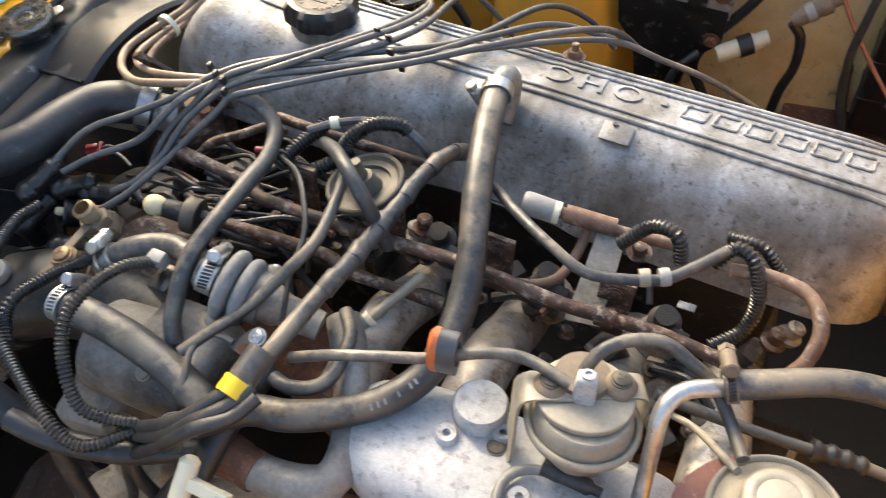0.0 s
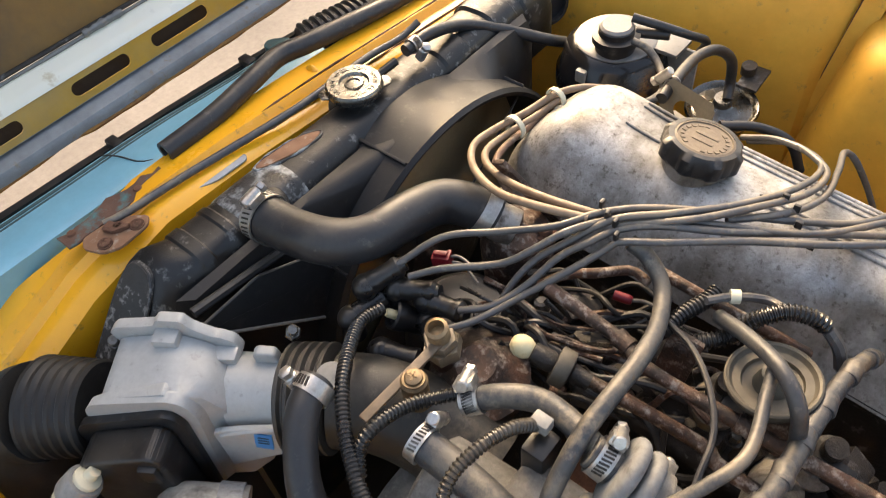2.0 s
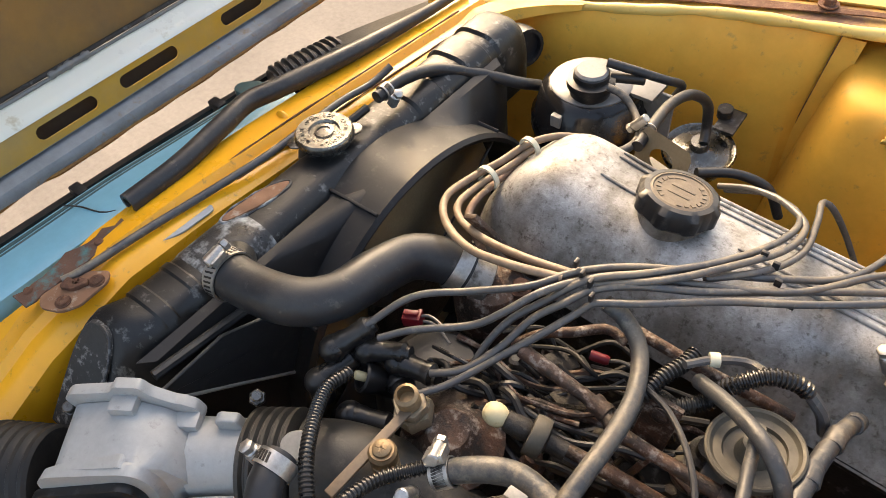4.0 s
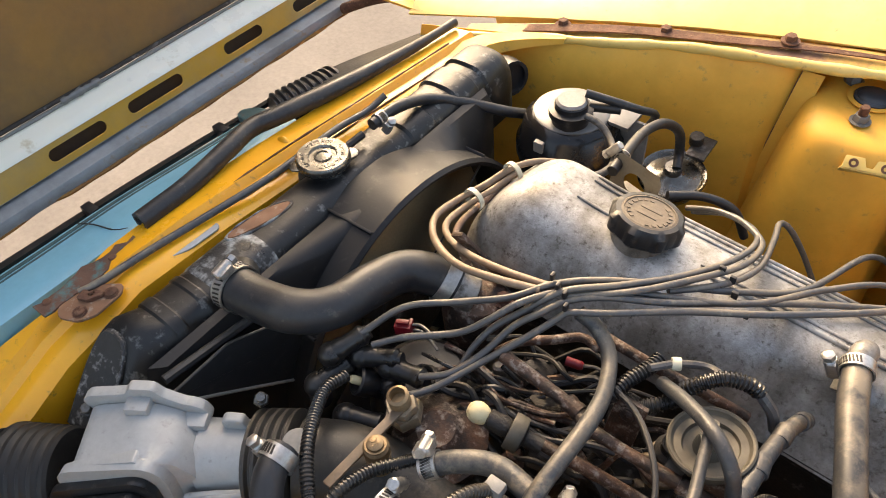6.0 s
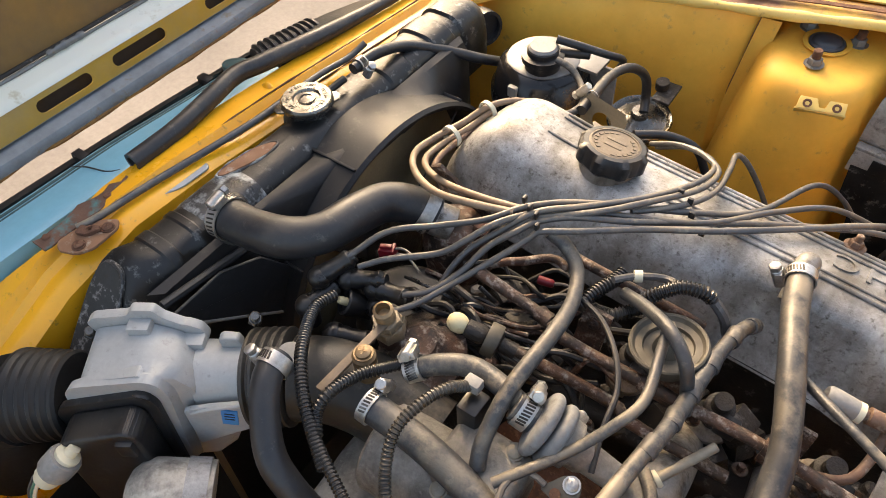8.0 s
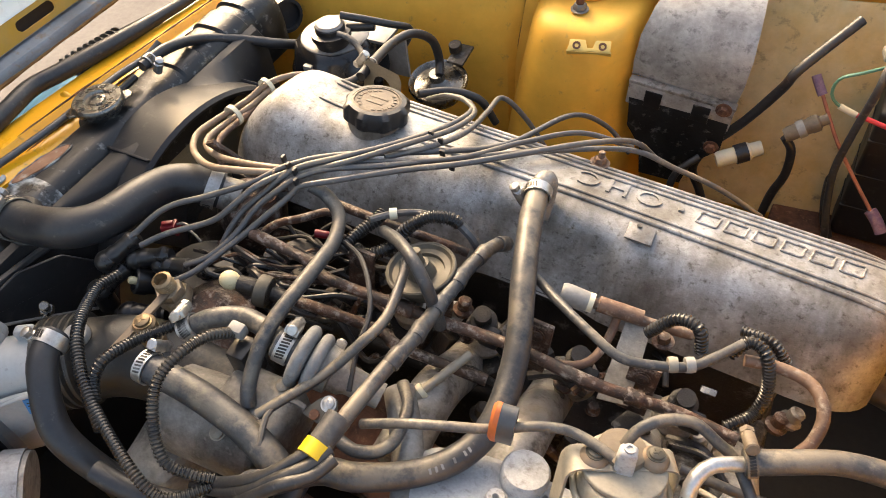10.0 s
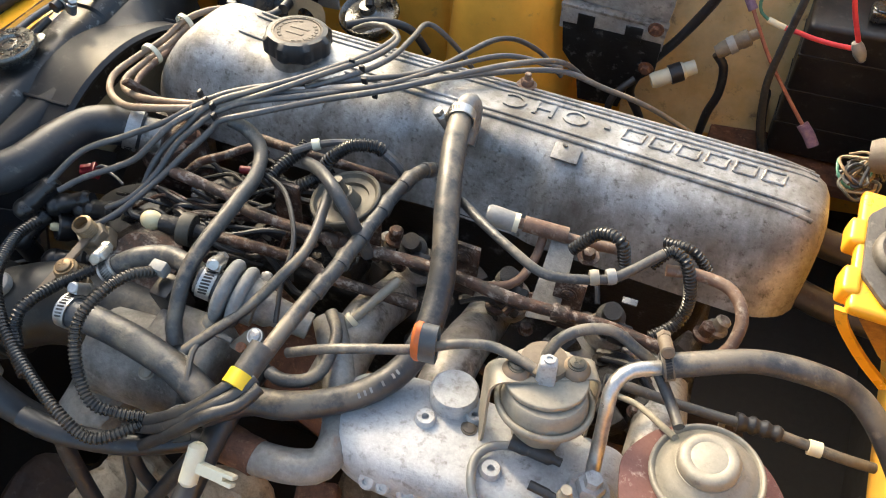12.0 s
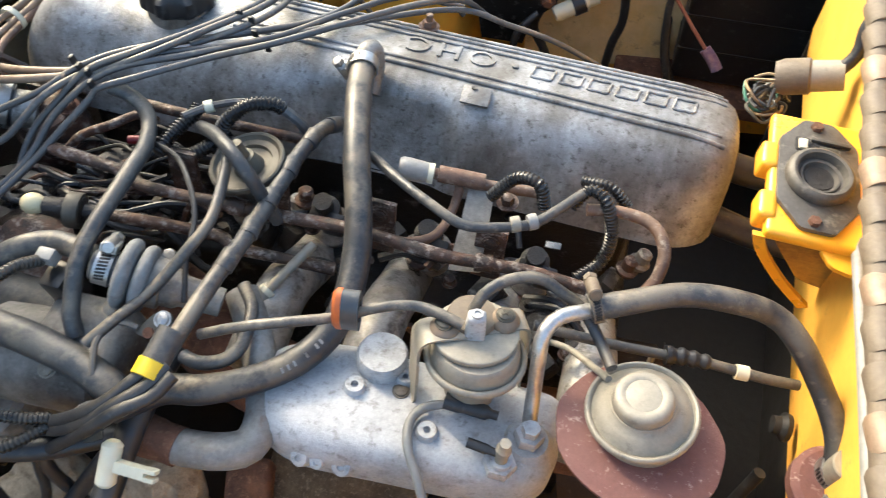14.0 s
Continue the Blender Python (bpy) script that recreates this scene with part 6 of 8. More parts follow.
part("pivot_screw", moved(screw_bm(0.006, 0.004), Matrix.Translation((0.009, 0.0, 0.008))), BRASS, lever)

# ---- distributor with boots ----
dist = thing("distributor", Matrix.Translation((-0.445, 0.215, 0.80)), "black distributor cap with angled wire boots", "distributor")
part("cap", lathe([(0, 0), (0.046, 0), (0.046, 0.03), (0.040, 0.055), (0.030, 0.065), (0, 0.068)], 36), PLASTIC, dist)


def boot_at(p, d, ln=0.033, r=0.0084):
    """A moulded wire boot: a rounded elbow head over a sleeve that narrows to the wire."""
    d = Vector(d).normalized()
    p = Vector(p)
    b = tube([p - d * 0.003, p + d * ln * 0.30, p + d * ln * 0.65, p + d * ln], r, 18, 0.0025, lambda s: 1.0 if s < ln * 0.45 else (0.88 if s < ln * 0.85 else (0.96 if s < ln * 0.95 else 0.66)))
    head = lathe([(0, -0.022), (r * 1.02, -0.020), (r * 1.02, -0.002)] + [(r * 1.20 * math.cos(radians(a)), r * 1.12 * math.sin(radians(a))) for a in range(-20, 90, 11)] + [(0, r * 1.12)], 24, Matrix.Translation(p))
    return join(b, head)


INTO = Matrix.Translation((0.445, -0.215, -0.80))
for p, d in (((-0.494, 0.171, 0.899), (0.35, 0.6, 0.25)), ((-0.478, 0.186, 0.893), (0.6, 0.25, 0.1)), ((-0.4560, 0.1925, 0.890), (0.78, 0.10, 0.10)),
             ((-0.494, 0.152, 0.882), (0.30, 0.8, 0.20)), ((-0.466, 0.150, 0.868), (0.8, 0.3, 0.02)), ((-0.450, 0.186, 0.876), (0.4, -0.3, 0.1))):
    part("wire_boot", moved(boot_at(p, d), INTO), BOOT_BLACK, dist, "black rubber wire boot")
coil = part("centre_boot", lathe([(0, -0.030), (0.0092, -0.030), (0.0098, -0.010), (0.0112, -0.006), (0.0112, 0.002), (0.0098, 0.0035), (0.0088, 0.003), (0.0082, 0.0), (0, 0.0)], 28, INTO @ aimed((-0.470, 0.173, 0.882), (-0.55, -0.55, 0.60))), BOOT_BLACK, dist, "round black boot with an open end")
part("contact", lathe([(0, -0.001), (0.0034, -0.001), (0.0034, 0.006), (0.0026, 0.008), (0, 0.008)], 16, INTO @ aimed((-0.470, 0.173, 0.882), (-0.55, -0.55, 0.60))), CREAM, coil, "pale wire end")

# ---- sensors and fittings in front of the head ----
sender = thing("temperature_sender", Matrix.Translation((-0.4225, 0.1700, 0.8840)) @ Matrix.Rotation(radians(8), 4, "X") @ Matrix.Scale(1.08, 4), "brass temperature sender on a rusty housing", "sensor")
part("housing", lathe([(0, -0.03), (0.030, -0.03), (0.033, -0.012), (0.020, -0.004), (0.013, 0.004), (0, 0.004)], 26, Matrix.Translation((0.022, 0.004, -0.004))), RUST_TUBE, sender)
part("neck", lathe([(0, -0.03), (0.012, -0.03), (0.011, 0.006), (0, 0.006)], 20), RUST_TUBE, sender)
part("hexagon", lathe([(0, 0.000), (0.0122, 0.000), (0.0128, 0.0015), (0.0128, 0.0100), (0.0118, 0.0115), (0, 0.0115)], 6), BRASS_PALE, sender, "dull brass hexagon")
part("collar", lathe([(0, 0.0115), (0.0106, 0.0115), (0.0112, 0.0130), (0.0112, 0.0175), (0.0102, 0.0190), (0, 0.0190)], 6, Matrix.Rotation(radians(22), 4, "Z")), BRASS_PALE, sender)
part("thread", lathe([(0, 0.019)] + [(0.0066 + (0.0007 if i % 2 else 0), 0.019 + i * 0.0010) for i in range(12)] + [(0.0052, 0.0312), (0.0048, 0.024), (0, 0.024)], 20), BRASS, sender)
fit_m = aimed((-0.366, 0.186, 0.919), (0.8, 0.16, -0.20)) @ Matrix.Scale(0.74, 4)
nozzle = thing("vacuum_fitting", fit_m, "cream capped vacuum fitting on a dusty pipe", "pipe fitting")
part("cap", lathe([(0, -0.015), (0.004, -0.0145), (0.0075, -0.012), (0.0097, -0.008), (0.0102, -0.004), (0.0096, 0.0), (0.0075, 0.004), (0.005, 0.007), (0, 0.007)], 24), CREAM, nozzle, "yellowed plastic cap")
part("body", lathe([(0.005, 0.004), (0.009, 0.006), (0.010, 0.022), (0.008, 0.026), (0.0135, 0.028), (0.0135, 0.040), (0.008, 0.042), (0.008, 0.058), (0, 0.058)], 20), GRIME, nozzle)
part("nut", lathe([(0, 0.0265), (0.0165, 0.0265), (0.0172, 0.028), (0.0172, 0.038), (0.0165, 0.0395), (0, 0.0395)], 28), OLIVE, nozzle)
reg_m = ENGINE @ Matrix.Translation((-0.080, -0.153, -0.012)) @ Matrix.Scale(0.79, 4) @ Matrix.Rotation(radians(10), 4, "X") @ Matrix.Rotation(radians(-12), 4, "Y")
reg = thing("fuel_pressure_regulator", reg_m, "dusty round fuel pressure regulator", "pressure regulator")
part("can", lathe([(0, -0.022), (0.024, -0.022), (0.026, -0.004), (0.0345, -0.002), (0.0345, 0.002), (0.033, 0.003), (0.031, 0.0022), (0.0295, -0.0005), (0.0285, -0.0015), (0.0225, -0.0015), (0.0215, -0.0050), (0.0140, -0.0055), (0.0125, -0.001), (0.0105, 0.003), (0.009, 0.009), (0, 0.010)], 56), OLIVE, reg)
part("nipple", lathe([(0, 0.010), (0.006, 0.010), (0.0045, 0.020), (0.0045, 0.026), (0, 0.026)], 16), OLIVE, reg)
damp_m = aimed((-0.290, 0.149, 0.9265), (0.90, 0.08, -0.36))
damper = thing("air_regulator", damp_m, "ribbed pale grey air regulator between two hoses", "valve")
part("inlet", rod(0.0102, 0.022, (0, 0, -0.008), 24), RUBBER_DUSTY, damper)
for z, r in ((0.0135, 0.0235), (0.0245, 0.0225)):
    part("rib", lathe([(0.0, -0.006), (r - 0.008, -0.0055)] + [(r - 0.0045 + 0.0045 * math.sin(radians(a)), -0.0045 * math.cos(radians(a))) for a in range(10, 180, 20)] + [(r - 0.008, 0.0055), (0, 0.006)], 48, Matrix.Translation((0, 0, z))), GREY_RUBBER, damper)
part("body", lathe([(0, 0.028), (0.0165, 0.028), (0.0170, 0.030), (0.0165, 0.037), (0.0135, 0.038), (0.0130, 0.046), (0.0105, 0.050), (0.0095, 0.075), (0, 0.075)], 30), ALU_DIRTY, damper)
part("lug", block(0.007, 0.012, 0.008, (0.0185, 0, 0.033), 0.0012), ALU_DIRTY, damper)
part("screw", lathe([(0, 0), (0.0034, 0), (0.0034, 0.0016), (0.0026, 0.0024), (0, 0.0024)], 14, Matrix.Translation((0.0225, 0, 0.033)) @ Matrix.Rotation(radians(90), 4, "Y")), STEEL, damper)
clamp(damper, (0, 0, 0.0), (0, 0, 1), 0.0102, 0.010, 48)
p, d = along(MID_HOSE, 0.04)
clamp(mid_hose, p, d, 0.0076, 0.012, 60)

# ---- intake manifold, valves on it ----
man_m = ENGINE @ Matrix.Translation((0.07, -0.29, -0.085))
man = thing("intake_manifold", man_m, "dusty cast aluminium intake plenum with bosses", "intake manifold")
PLENUM = rounded([(-0.098, 0.018), (-0.087, -0.010), (-0.068, -0.0235), (-0.045, -0.0265), (0.0, -0.0225), (0.045, -0.0195), (0.082, -0.0150), (0.099, -0.002), (0.104, 0.020), (0.101, 0.060), (0.06, 0.060), (-0.05, 0.056), (-0.091, 0.042)], 0.012, 4)
plen = loft([[(0.003 + (x - 0.003) * (1 - d / 0.10), 0.018 + (y - 0.018) * (1 - d / 0.043), z) for x, y in PLENUM] for d, z in ((0.002, -0.014), (0.0, -0.010), (0.0, 0.004), (0.0012, 0.0095), (0.0036, 0.0142), (0.0072, 0.0176), (0.0115, 0.0194), (0.017, 0.0200))])
part("plenum", plen, ALU_CLEAN, man)
for x in (-0.11, -0.035, 0.045, 0.115):
    part("runner", moved(tube([(x, 0.03, -0.01), (x, 0.09, 0.0), (x, 0.15, -0.03), (x, 0.20, -0.05)], 0.019, 18, 0.01), Matrix.Identity(4)), ALU, man, "stained aluminium runner")
for x, y, r in ((-0.031, 0.020, 0.0068), (0.021, 0.003, 0.0068), (-0.002, 0.035, 0.0058)):
    part("boss", lathe([(r * 1.25, 0.017), (r * 1.05, 0.020), (r * 0.97, 0.0235), (r * 0.85, 0.0245), (r * 0.36, 0.0240), (r * 0.33, 0.018), (0, 0.018)], 24, Matrix.Translation((x, y, 0))), ALU_CLEAN, man)
part("round_boss", lathe([(0, 0.01), (0.0165, 0.01), (0.0165, 0.030), (0.015, 0.032), (0, 0.032)], 28, Matrix.Translation((-0.020, 0.043, 0))), ALU_CLEAN, man)
part("pipe_boss", join(lathe([(0, 0.0), (0.019, 0.0), (0.0165, 0.018), (0.0125, 0.0225), (0, 0.0225)], 28, Matrix.Translation((0.0815, 0.016, 0))), lathe([(0, 0.022), (0.0088, 0.022), (0.0094, 0.0235), (0.0094, 0.0290), (0.0086, 0.0305), (0.0058, 0.031), (0.0056, 0.037), (0, 0.037)], 6, Matrix.Translation((0.0815, 0.016, 0)))), ALU_CLEAN, man)
for x, y, r in ((-0.0500, -0.0235, 0.0060), (-0.0390, -0.0235, 0.0046), (-0.0235, -0.0215, 0.0068)):
    part("lower_lug", lathe([(0, -0.010), (r * 1.35, -0.010), (r * 1.2, 0.000), (r, 0.0040), (r * 0.85, 0.0052), (r * 0.4, 0.0054), (r * 0.36, 0.0040), (0, 0.0040)], 20, aimed((x, y, -0.001), (-0.12, -0.75, 0.62))), ALU_CLEAN, man, "cast lug along the lower edge")
hose("vacuum_hose", [man_m @ Vector(p) for p in ((0.030, 0.0215, 0.0275), (0.0216, 0.0195, 0.0262), (0.014, 0.0145, 0.0255), (0.0095, 0.004, 0.0250), (0.013, -0.0115, 0.0240), (0.0235, -0.0262, 0.0180), (0.034, -0.040, 0.0030), (0.044, -0.052, -0.020), (0.052, -0.060, -0.050))], 0.0030, CLEAR_HOSE, "cloudy grey vacuum hose hanging over the plenum", "hose", 14)
plug = solid("rubber_plug", moved(tube([(0, 0, -0.001), (0, 0, 0.010), (0, 0, 0.0205), (0, 0, 0.029), (0, 0, 0.033)], 0.0054, 16, 0.0025, lambda s: (1.0 if s < 0.011 else 0.88) if s < 0.0285 else 0.55), man_m @ aimed((0.0275, 0.0225, 0.0300), (1, -0.02, -0.02))), RUBBER, "black rubber sleeve on the vacuum hose", "plug")
nip = thing("vacuum_nipple", man_m @ Matrix.Translation((0.0680, -0.0045, 0.0195)), "dusty metal vacuum nipple with a hexagon foot", "nipple")
part("hexagon", join(lathe([(0, -0.002), (0.0098, -0.002), (0.0104, 0.0), (0.0104, 0.004), (0.0096, 0.0055), (0, 0.0055)], 6), lathe([(0, 0.005), (0.0070, 0.005), (0.0066, 0.009), (0, 0.009)], 20)), ALU_CLEAN, nip)
part("stem", lathe([(0, 0.008), (0.0042, 0.008), (0.0042, 0.018), (0.0048, 0.019), (0.0048, 0.0215), (0.0036, 0.023), (0.0034, 0.028), (0, 0.028)], 16), DUSTY_STEEL, nip)
part("side_stub", moved(tube([(0, 0, 0), (-0.010, 0.001, 0.0), (-0.0215, 0.002, 0.0)], 0.0032, 12, 0.002, lambda s: 0.8 if s < 0.009 else 1.0), Matrix.Translation((0, 0, 0.0135))), RUBBER, nip, "short black rubber stub")

bv_m = ENGINE @ Matrix.Translation((0.108, -0.249, -0.018)) @ Matrix.Rotation(radians(27), 4, "Z") @ Matrix.Rotation(radians(-4), 4, "X")
bv = thing("boost_control_valve", bv_m, "dusty round boost control valve with two screws", "valve")
part("drum", lathe([(0, -0.040), (0.017, -0.040), (0.019, -0.020), (0.0250, -0.0125)] + [(0.0294 + 0.0020 * math.cos(radians(a)), -0.0072 + 0.0027 * math.sin(radians(a))) for a in range(-80, 150, 20)] + [(0.0276, -0.0070), (0.0270, -0.0060), (0.0262, -0.0020), (0.0252, 0.0030), (0.0235, 0.0046), (0, 0.0055)], 72), DUSTY_STEEL, bv, "dusty drum with a pale rolled rim")
part("saddle", prism([(0.0265 * math.cos(radians(a)), 0.0250 * math.sin(radians(a)) + 0.0055) for a in range(0, 360, 8)], 0.0038, (0, 0, 0.0052), 0.0014, 3), DUSTY_STEEL, bv)
part("back_disc", lathe([(0, 0.008), (0.0150, 0.008), (0.0155, 0.010), (0.0145, 0.0135), (0, 0.0145)], 32, Matrix.Translation((0, 0.0150, 0))), CAP_DUST, bv, "tan stained rear boss")
# a band over the valve: two legs with rounded shoulders, one foot screwed down
SHOULDER = [(0.0, 0.0094), (0.014, 0.0098), (0.026, 0.0104), (0.0305, 0.0094), (0.0335, 0.0060), (0.0345, 0.0010), (0.0345, -0.016), (0.0345, -0.036)]
for sgn in (-1, 1):
    path = SHOULDER + ([(0.0350, -0.0465), (0.0375, -0.0492), (0.0480, -0.0500)] if sgn < 0 else [(0.0345, -0.050)])
    part("strap", sheet([[(sgn * x, y, z) for x, z in path] for y in ((-0.001 if sgn < 0 else 0.001), 0.008, 0.0175)], 0.0016), DUSTY_STEEL, bv, "bent steel strap")
part("foot_screw", moved(join(lathe([(0, -0.004), (0.0085, -0.004), (0.0088, 0.0), (0.0078, 0.0016), (0, 0.002)], 20), moved(screw_bm(0.0046, 0.0028), Matrix.Translation((0, 0, 0.0018)))), Matrix.Translation((-0.0425, 0.0085, -0.0490))), CAP_DUST, bv, "brownish foot screw")
for x in (-0.0185, 0.0185):
    part("screw_boss", lathe([(0.0092, 0.008), (0.0092, 0.0115), (0.0080, 0.0135), (0.0062, 0.0150), (0, 0.0152)], 24, Matrix.Translation((x, 0.0088, 0))), SCREW_TAN, bv)
    part("screw", moved(screw_bm(0.0048, 0.003), Matrix.Translation((x, 0.0088, 0.0148))), OLIVE, bv, "brownish cross-head screw")
part("tee", join(moved(block(0.0125, 0.0110, 0.020, (0, 0, 0.0165), 0.0030, 3, 0.86), Matrix.Translation((-0.0015, 0.0030, 0)) @ Matrix.Rotation(radians(-16), 4, "Z")), moved(lathe([(0.0036, 0), (0.0036, 0.0014), (0.0020, 0.0016), (0.0018, 0.0004), (0, 0.0004)], 16), Matrix.Translation((-0.0015, 0.0030, 0.0262)))), ALU_CLEAN, bv, "dull pale metal tee")

egr_m = ENGINE @ Matrix.Translation((0.2125, -0.262, -0.018)) @ Matrix.Rotation(radians(4), 4, "X") @ Matrix.Scale(0.74, 4)
egr = thing("egr_valve", egr_m, "dusty round diaphragm valve on a red-brown plate", "valve")
part("heat_plate", prism([(0.067 * math.cos(a) * (1 + 0.012 * math.sin(a * 9)), 0.062 * math.sin(a) * (1 + 0.01 * math.sin(a * 7))) for a in (2 * math.pi * k / 64 for k in range(64))], 0.003, (0.0, -0.008, -0.028), 0.001), PLATE_RED, egr, "chipped red oxide plate")
EGR_TILT = Matrix.Translation((-0.0060, 0.0045, 0.0)) @ Matrix.Rotation(radians(-11), 4, "Y")
part("lower_can", lathe([(0, -0.030), (0.038, -0.030), (0.0400, -0.014)] + [(0.0418 + 0.0024 * math.cos(radians(a)), -0.0085 + 0.0034 * math.sin(radians(a))) for a in range(-80, 150, 20)] + [(0.0388, -0.0078), (0.0376, -0.0064), (0.0345, -0.0020), (0.0300, 0.0015), (0.0262, 0.0034), (0.0246, 0.0060), (0, 0.0065)], 72, EGR_TILT), DUSTY_STEEL, egr)
part("upper_can", lathe([(0, 0.004), (0.0232, 0.004), (0.0238, 0.0058), (0.0236, 0.0100)] + [(0.0176 + 0.0058 * math.cos(radians(a)), 0.0108 + 0.0058 * math.sin(radians(a))) for a in range(0, 91, 15)] + [(0.0146, 0.0164), (0.0136, 0.0157), (0.0126, 0.0160), (0, 0.0164)], 56, EGR_TILT), DUSTY_STEEL, egr)

rings = thing("orange_ring", ENGINE @ aimed((0.026, -0.262, 0.002), (1, 0.16, 0.02)), "orange-faced grey plastic ring on a hose", "ring")
part("sleeve", moved(lathe([(0.009, 0), (0.015, 0), (0.015, 0.013), (0.009, 0.013), (0.009, 0)], 28), Matrix.Scale(0.62, 4, (1, 0, 0))), SLATE, rings)
part("face", moved(lathe([(0.0, -0.002), (0.013, -0.002), (0.0155, 0.0), (0.0155, 0.003), (0.0, 0.003)], 28), Matrix.Scale(0.62, 4, (1, 0, 0))), ORANGE, rings, "orange plastic face")

for k in (0.05, 0.17, 0.31, 0.45, 0.58, 0.70):
    p, d = along(TAPE_HOSE, k)
    part("tape_turn", lathe([(0, -0.007), (0.0058, -0.007), (0.0063, -0.0055), (0.0063, 0.006), (0.0058, 0.007), (0, 0.007)], 16, aimed(p, d + Vector((0.15, 0.1, 0)))), RUBBER_DUSTY, taped_hose)
# faded print along the breather hose
for k in range(9):
    if k in (2, 5):
        continue
    p, d = along(BREATHER, 0.640 + k * 0.0085)
    out = Vector((0.02, -0.62, 0.75))
    out = (out - d * out.dot(d)).normalized()
    side = d.cross(out)
    face = Matrix(((d.x, side.x, out.x, p.x + out.x * 0.0094), (d.y, side.y, out.y, p.y + out.y * 0.0094), (d.z, side.z, out.z, p.z + out.z * 0.0094), (0, 0, 0, 1)))
    part("print_bar", moved(block(0.0016, 0.0036, 0.0008, (0, 0, 0), 0), face), GREY_PL, breather, "faded pale print mark")
# harness wrap near the plastic tee
wrap = thing("harness_wrap", Matrix.Translation((-0.222, 0.098, 0.934)), "black tape wrap with a yellow band on the harness", "tape")
part("grey_band", lathe([(0.0, -0.011), (0.0082, -0.010), (0.0088, 0.010), (0, 0.011)], 24, aimed((0, 0.006, 0.004), (0.12, 1, 0.1))), RUBBER_DUSTY, wrap)
part("yellow_band", lathe([(0.0, -0.005), (0.0088, -0.005), (0.0090, 0.005), (0, 0.005)], 24, aimed((-0.002, -0.009, 0.003), (0.12, 1, 0.1))), YTAPE, wrap, "yellow tape band")
tee = thing("plastic_tee", Matrix.Translation((-0.238, 0.040, 0.905)) @ Matrix.Rotation(radians(-58), 4, "X") @ Matrix.Scale(0.8, 4), "cream plastic T connector on the hose", "connector")
part("stem", rod(0.0075, 0.034, (0, 0, -0.017), 18, 0.003), WHITE_PL, tee)
part("branch", join(block(0.026, 0.009, 0.009, (0.017, 0, 0), 0.002), block(0.010, 0.008, 0.0035, (0.033, 0, 0.003), 0.001), block(0.010, 0.008, 0.0035, (0.033, 0, -0.003), 0.001)), WHITE_PL, tee)

# ---- carbon canister and purge valve ----
can = thing("carbon_canister", Matrix.Translation((-0.526, 0.566, 0.717)) @ Matrix.Scale(1.08, 4), "black carbon canister with a silver cap and nozzles", "canister")
part("body", lathe([(0, 0), (0.048, 0), (0.051, 0.01), (0.051, 0.085), (0.054, 0.088), (0.054, 0.10), (0.051, 0.104), (0.046, 0.125), (0.036, 0.133), (0, 0.134)], 48), GLOSS_BLACK, can)
part("top_disc", lathe([(0, 0.130), (0.037, 0.130), (0.0375, 0.1335), (0.035, 0.1350), (0, 0.1365)], 48), DISC_GREY, can, "satin grey canister top")
part("band", block(0.046, 0.030, 0.004, (0.036, 0.020, 0.131), 0.001), DISC_GREY, can, "grey steel hold-down band")
part("tab", moved(block(0.010, 0.006, 0.012, (-0.006, -0.048, 0.118), 0.001), Matrix.Identity(4)), GREY_PL, can)
part("valve_neck", lathe([(0, 0.13), (0.018, 0.13), (0.018, 0.142), (0.0215, 0.144), (0.0215, 0.150), (0.016, 0.151), (0.016, 0.156), (0.014, 0.158), (0, 0.158)], 36, Matrix.Translation((0.008, -0.016, 0))), PLASTIC, can)
part("valve_cap", lathe([(0, 0.152), (0.0148, 0.152), (0.0150, 0.158), (0.013, 0.160), (0, 0.160)], 32, Matrix.Translation((0.008, -0.016, 0))), GREY_PL, can, "grey round cap")
part("nozzle", moved(rod(0.005, 0.03, (0, 0, 0), 14), aimed((0.02, -0.002, 0.148), (1, 0.35, 0.05))), PLASTIC, can)
part("bracket", block(0.05, 0.004, 0.05, (0.045, 0.03, 0.10), 0.001), GREY_PL, can, "grey canister bracket")
pv = thing("vacuum_diaphragm", Matrix.Translation((-0.421, 0.613, 0.788)) @ Matrix.Rotation(radians(8), 4, "X"), "dull zinc round diaphragm on a bracket", "diaphragm")
part("lower", lathe([(0, -0.02), (0.028, -0.02), (0.036, -0.004), (0.0375, 0), (0.036, 0.003), (0.0335, 0.002), (0.030, -0.002), (0.018, 0.0), (0.010, 0.006), (0.009, 0.014), (0, 0.014)], 44), CHROME, pv, "dull zinc pressed disc")
part("bracket", join(block(0.022, 0.034, 0.004, (0.012, 0.042, 0.010), 0.001), rod(0.008, 0.012, (0.004, 0.046, 0.010), 14)), GRIME, pv)
brk = thing("sheet_metal_bracket", ENGINE @ Matrix.Translation((-0.246, 0.078, -0.020)) @ Matrix.Rotation(radians(-14), 4, "Z"), "thin zinc sheet bracket with a large hole", "bracket")
plate = bmesh.new()
ring_o, ring_i = [], []
for k in range(24):
    a = 2 * math.pi * k / 24
    c, s = math.cos(a), math.sin(a)
    q = min(0.026 / max(abs(c), 1e-6), 0.022 / max(abs(s), 1e-6))
    ring_i.append(plate.verts.new((0.012 * c, 0, 0.010 * s)))
    ring_o.append(plate.verts.new((q * c, 0, q * s)))
for k in range(24):
    plate.faces.new((ring_i[k], ring_i[(k + 1) % 24], ring_o[(k + 1) % 24], ring_o[k]))
bmesh.ops.solidify(plate, geom=plate.faces[:], thickness=0.0015)
part("plate", plate, DUSTY_STEEL, brk)
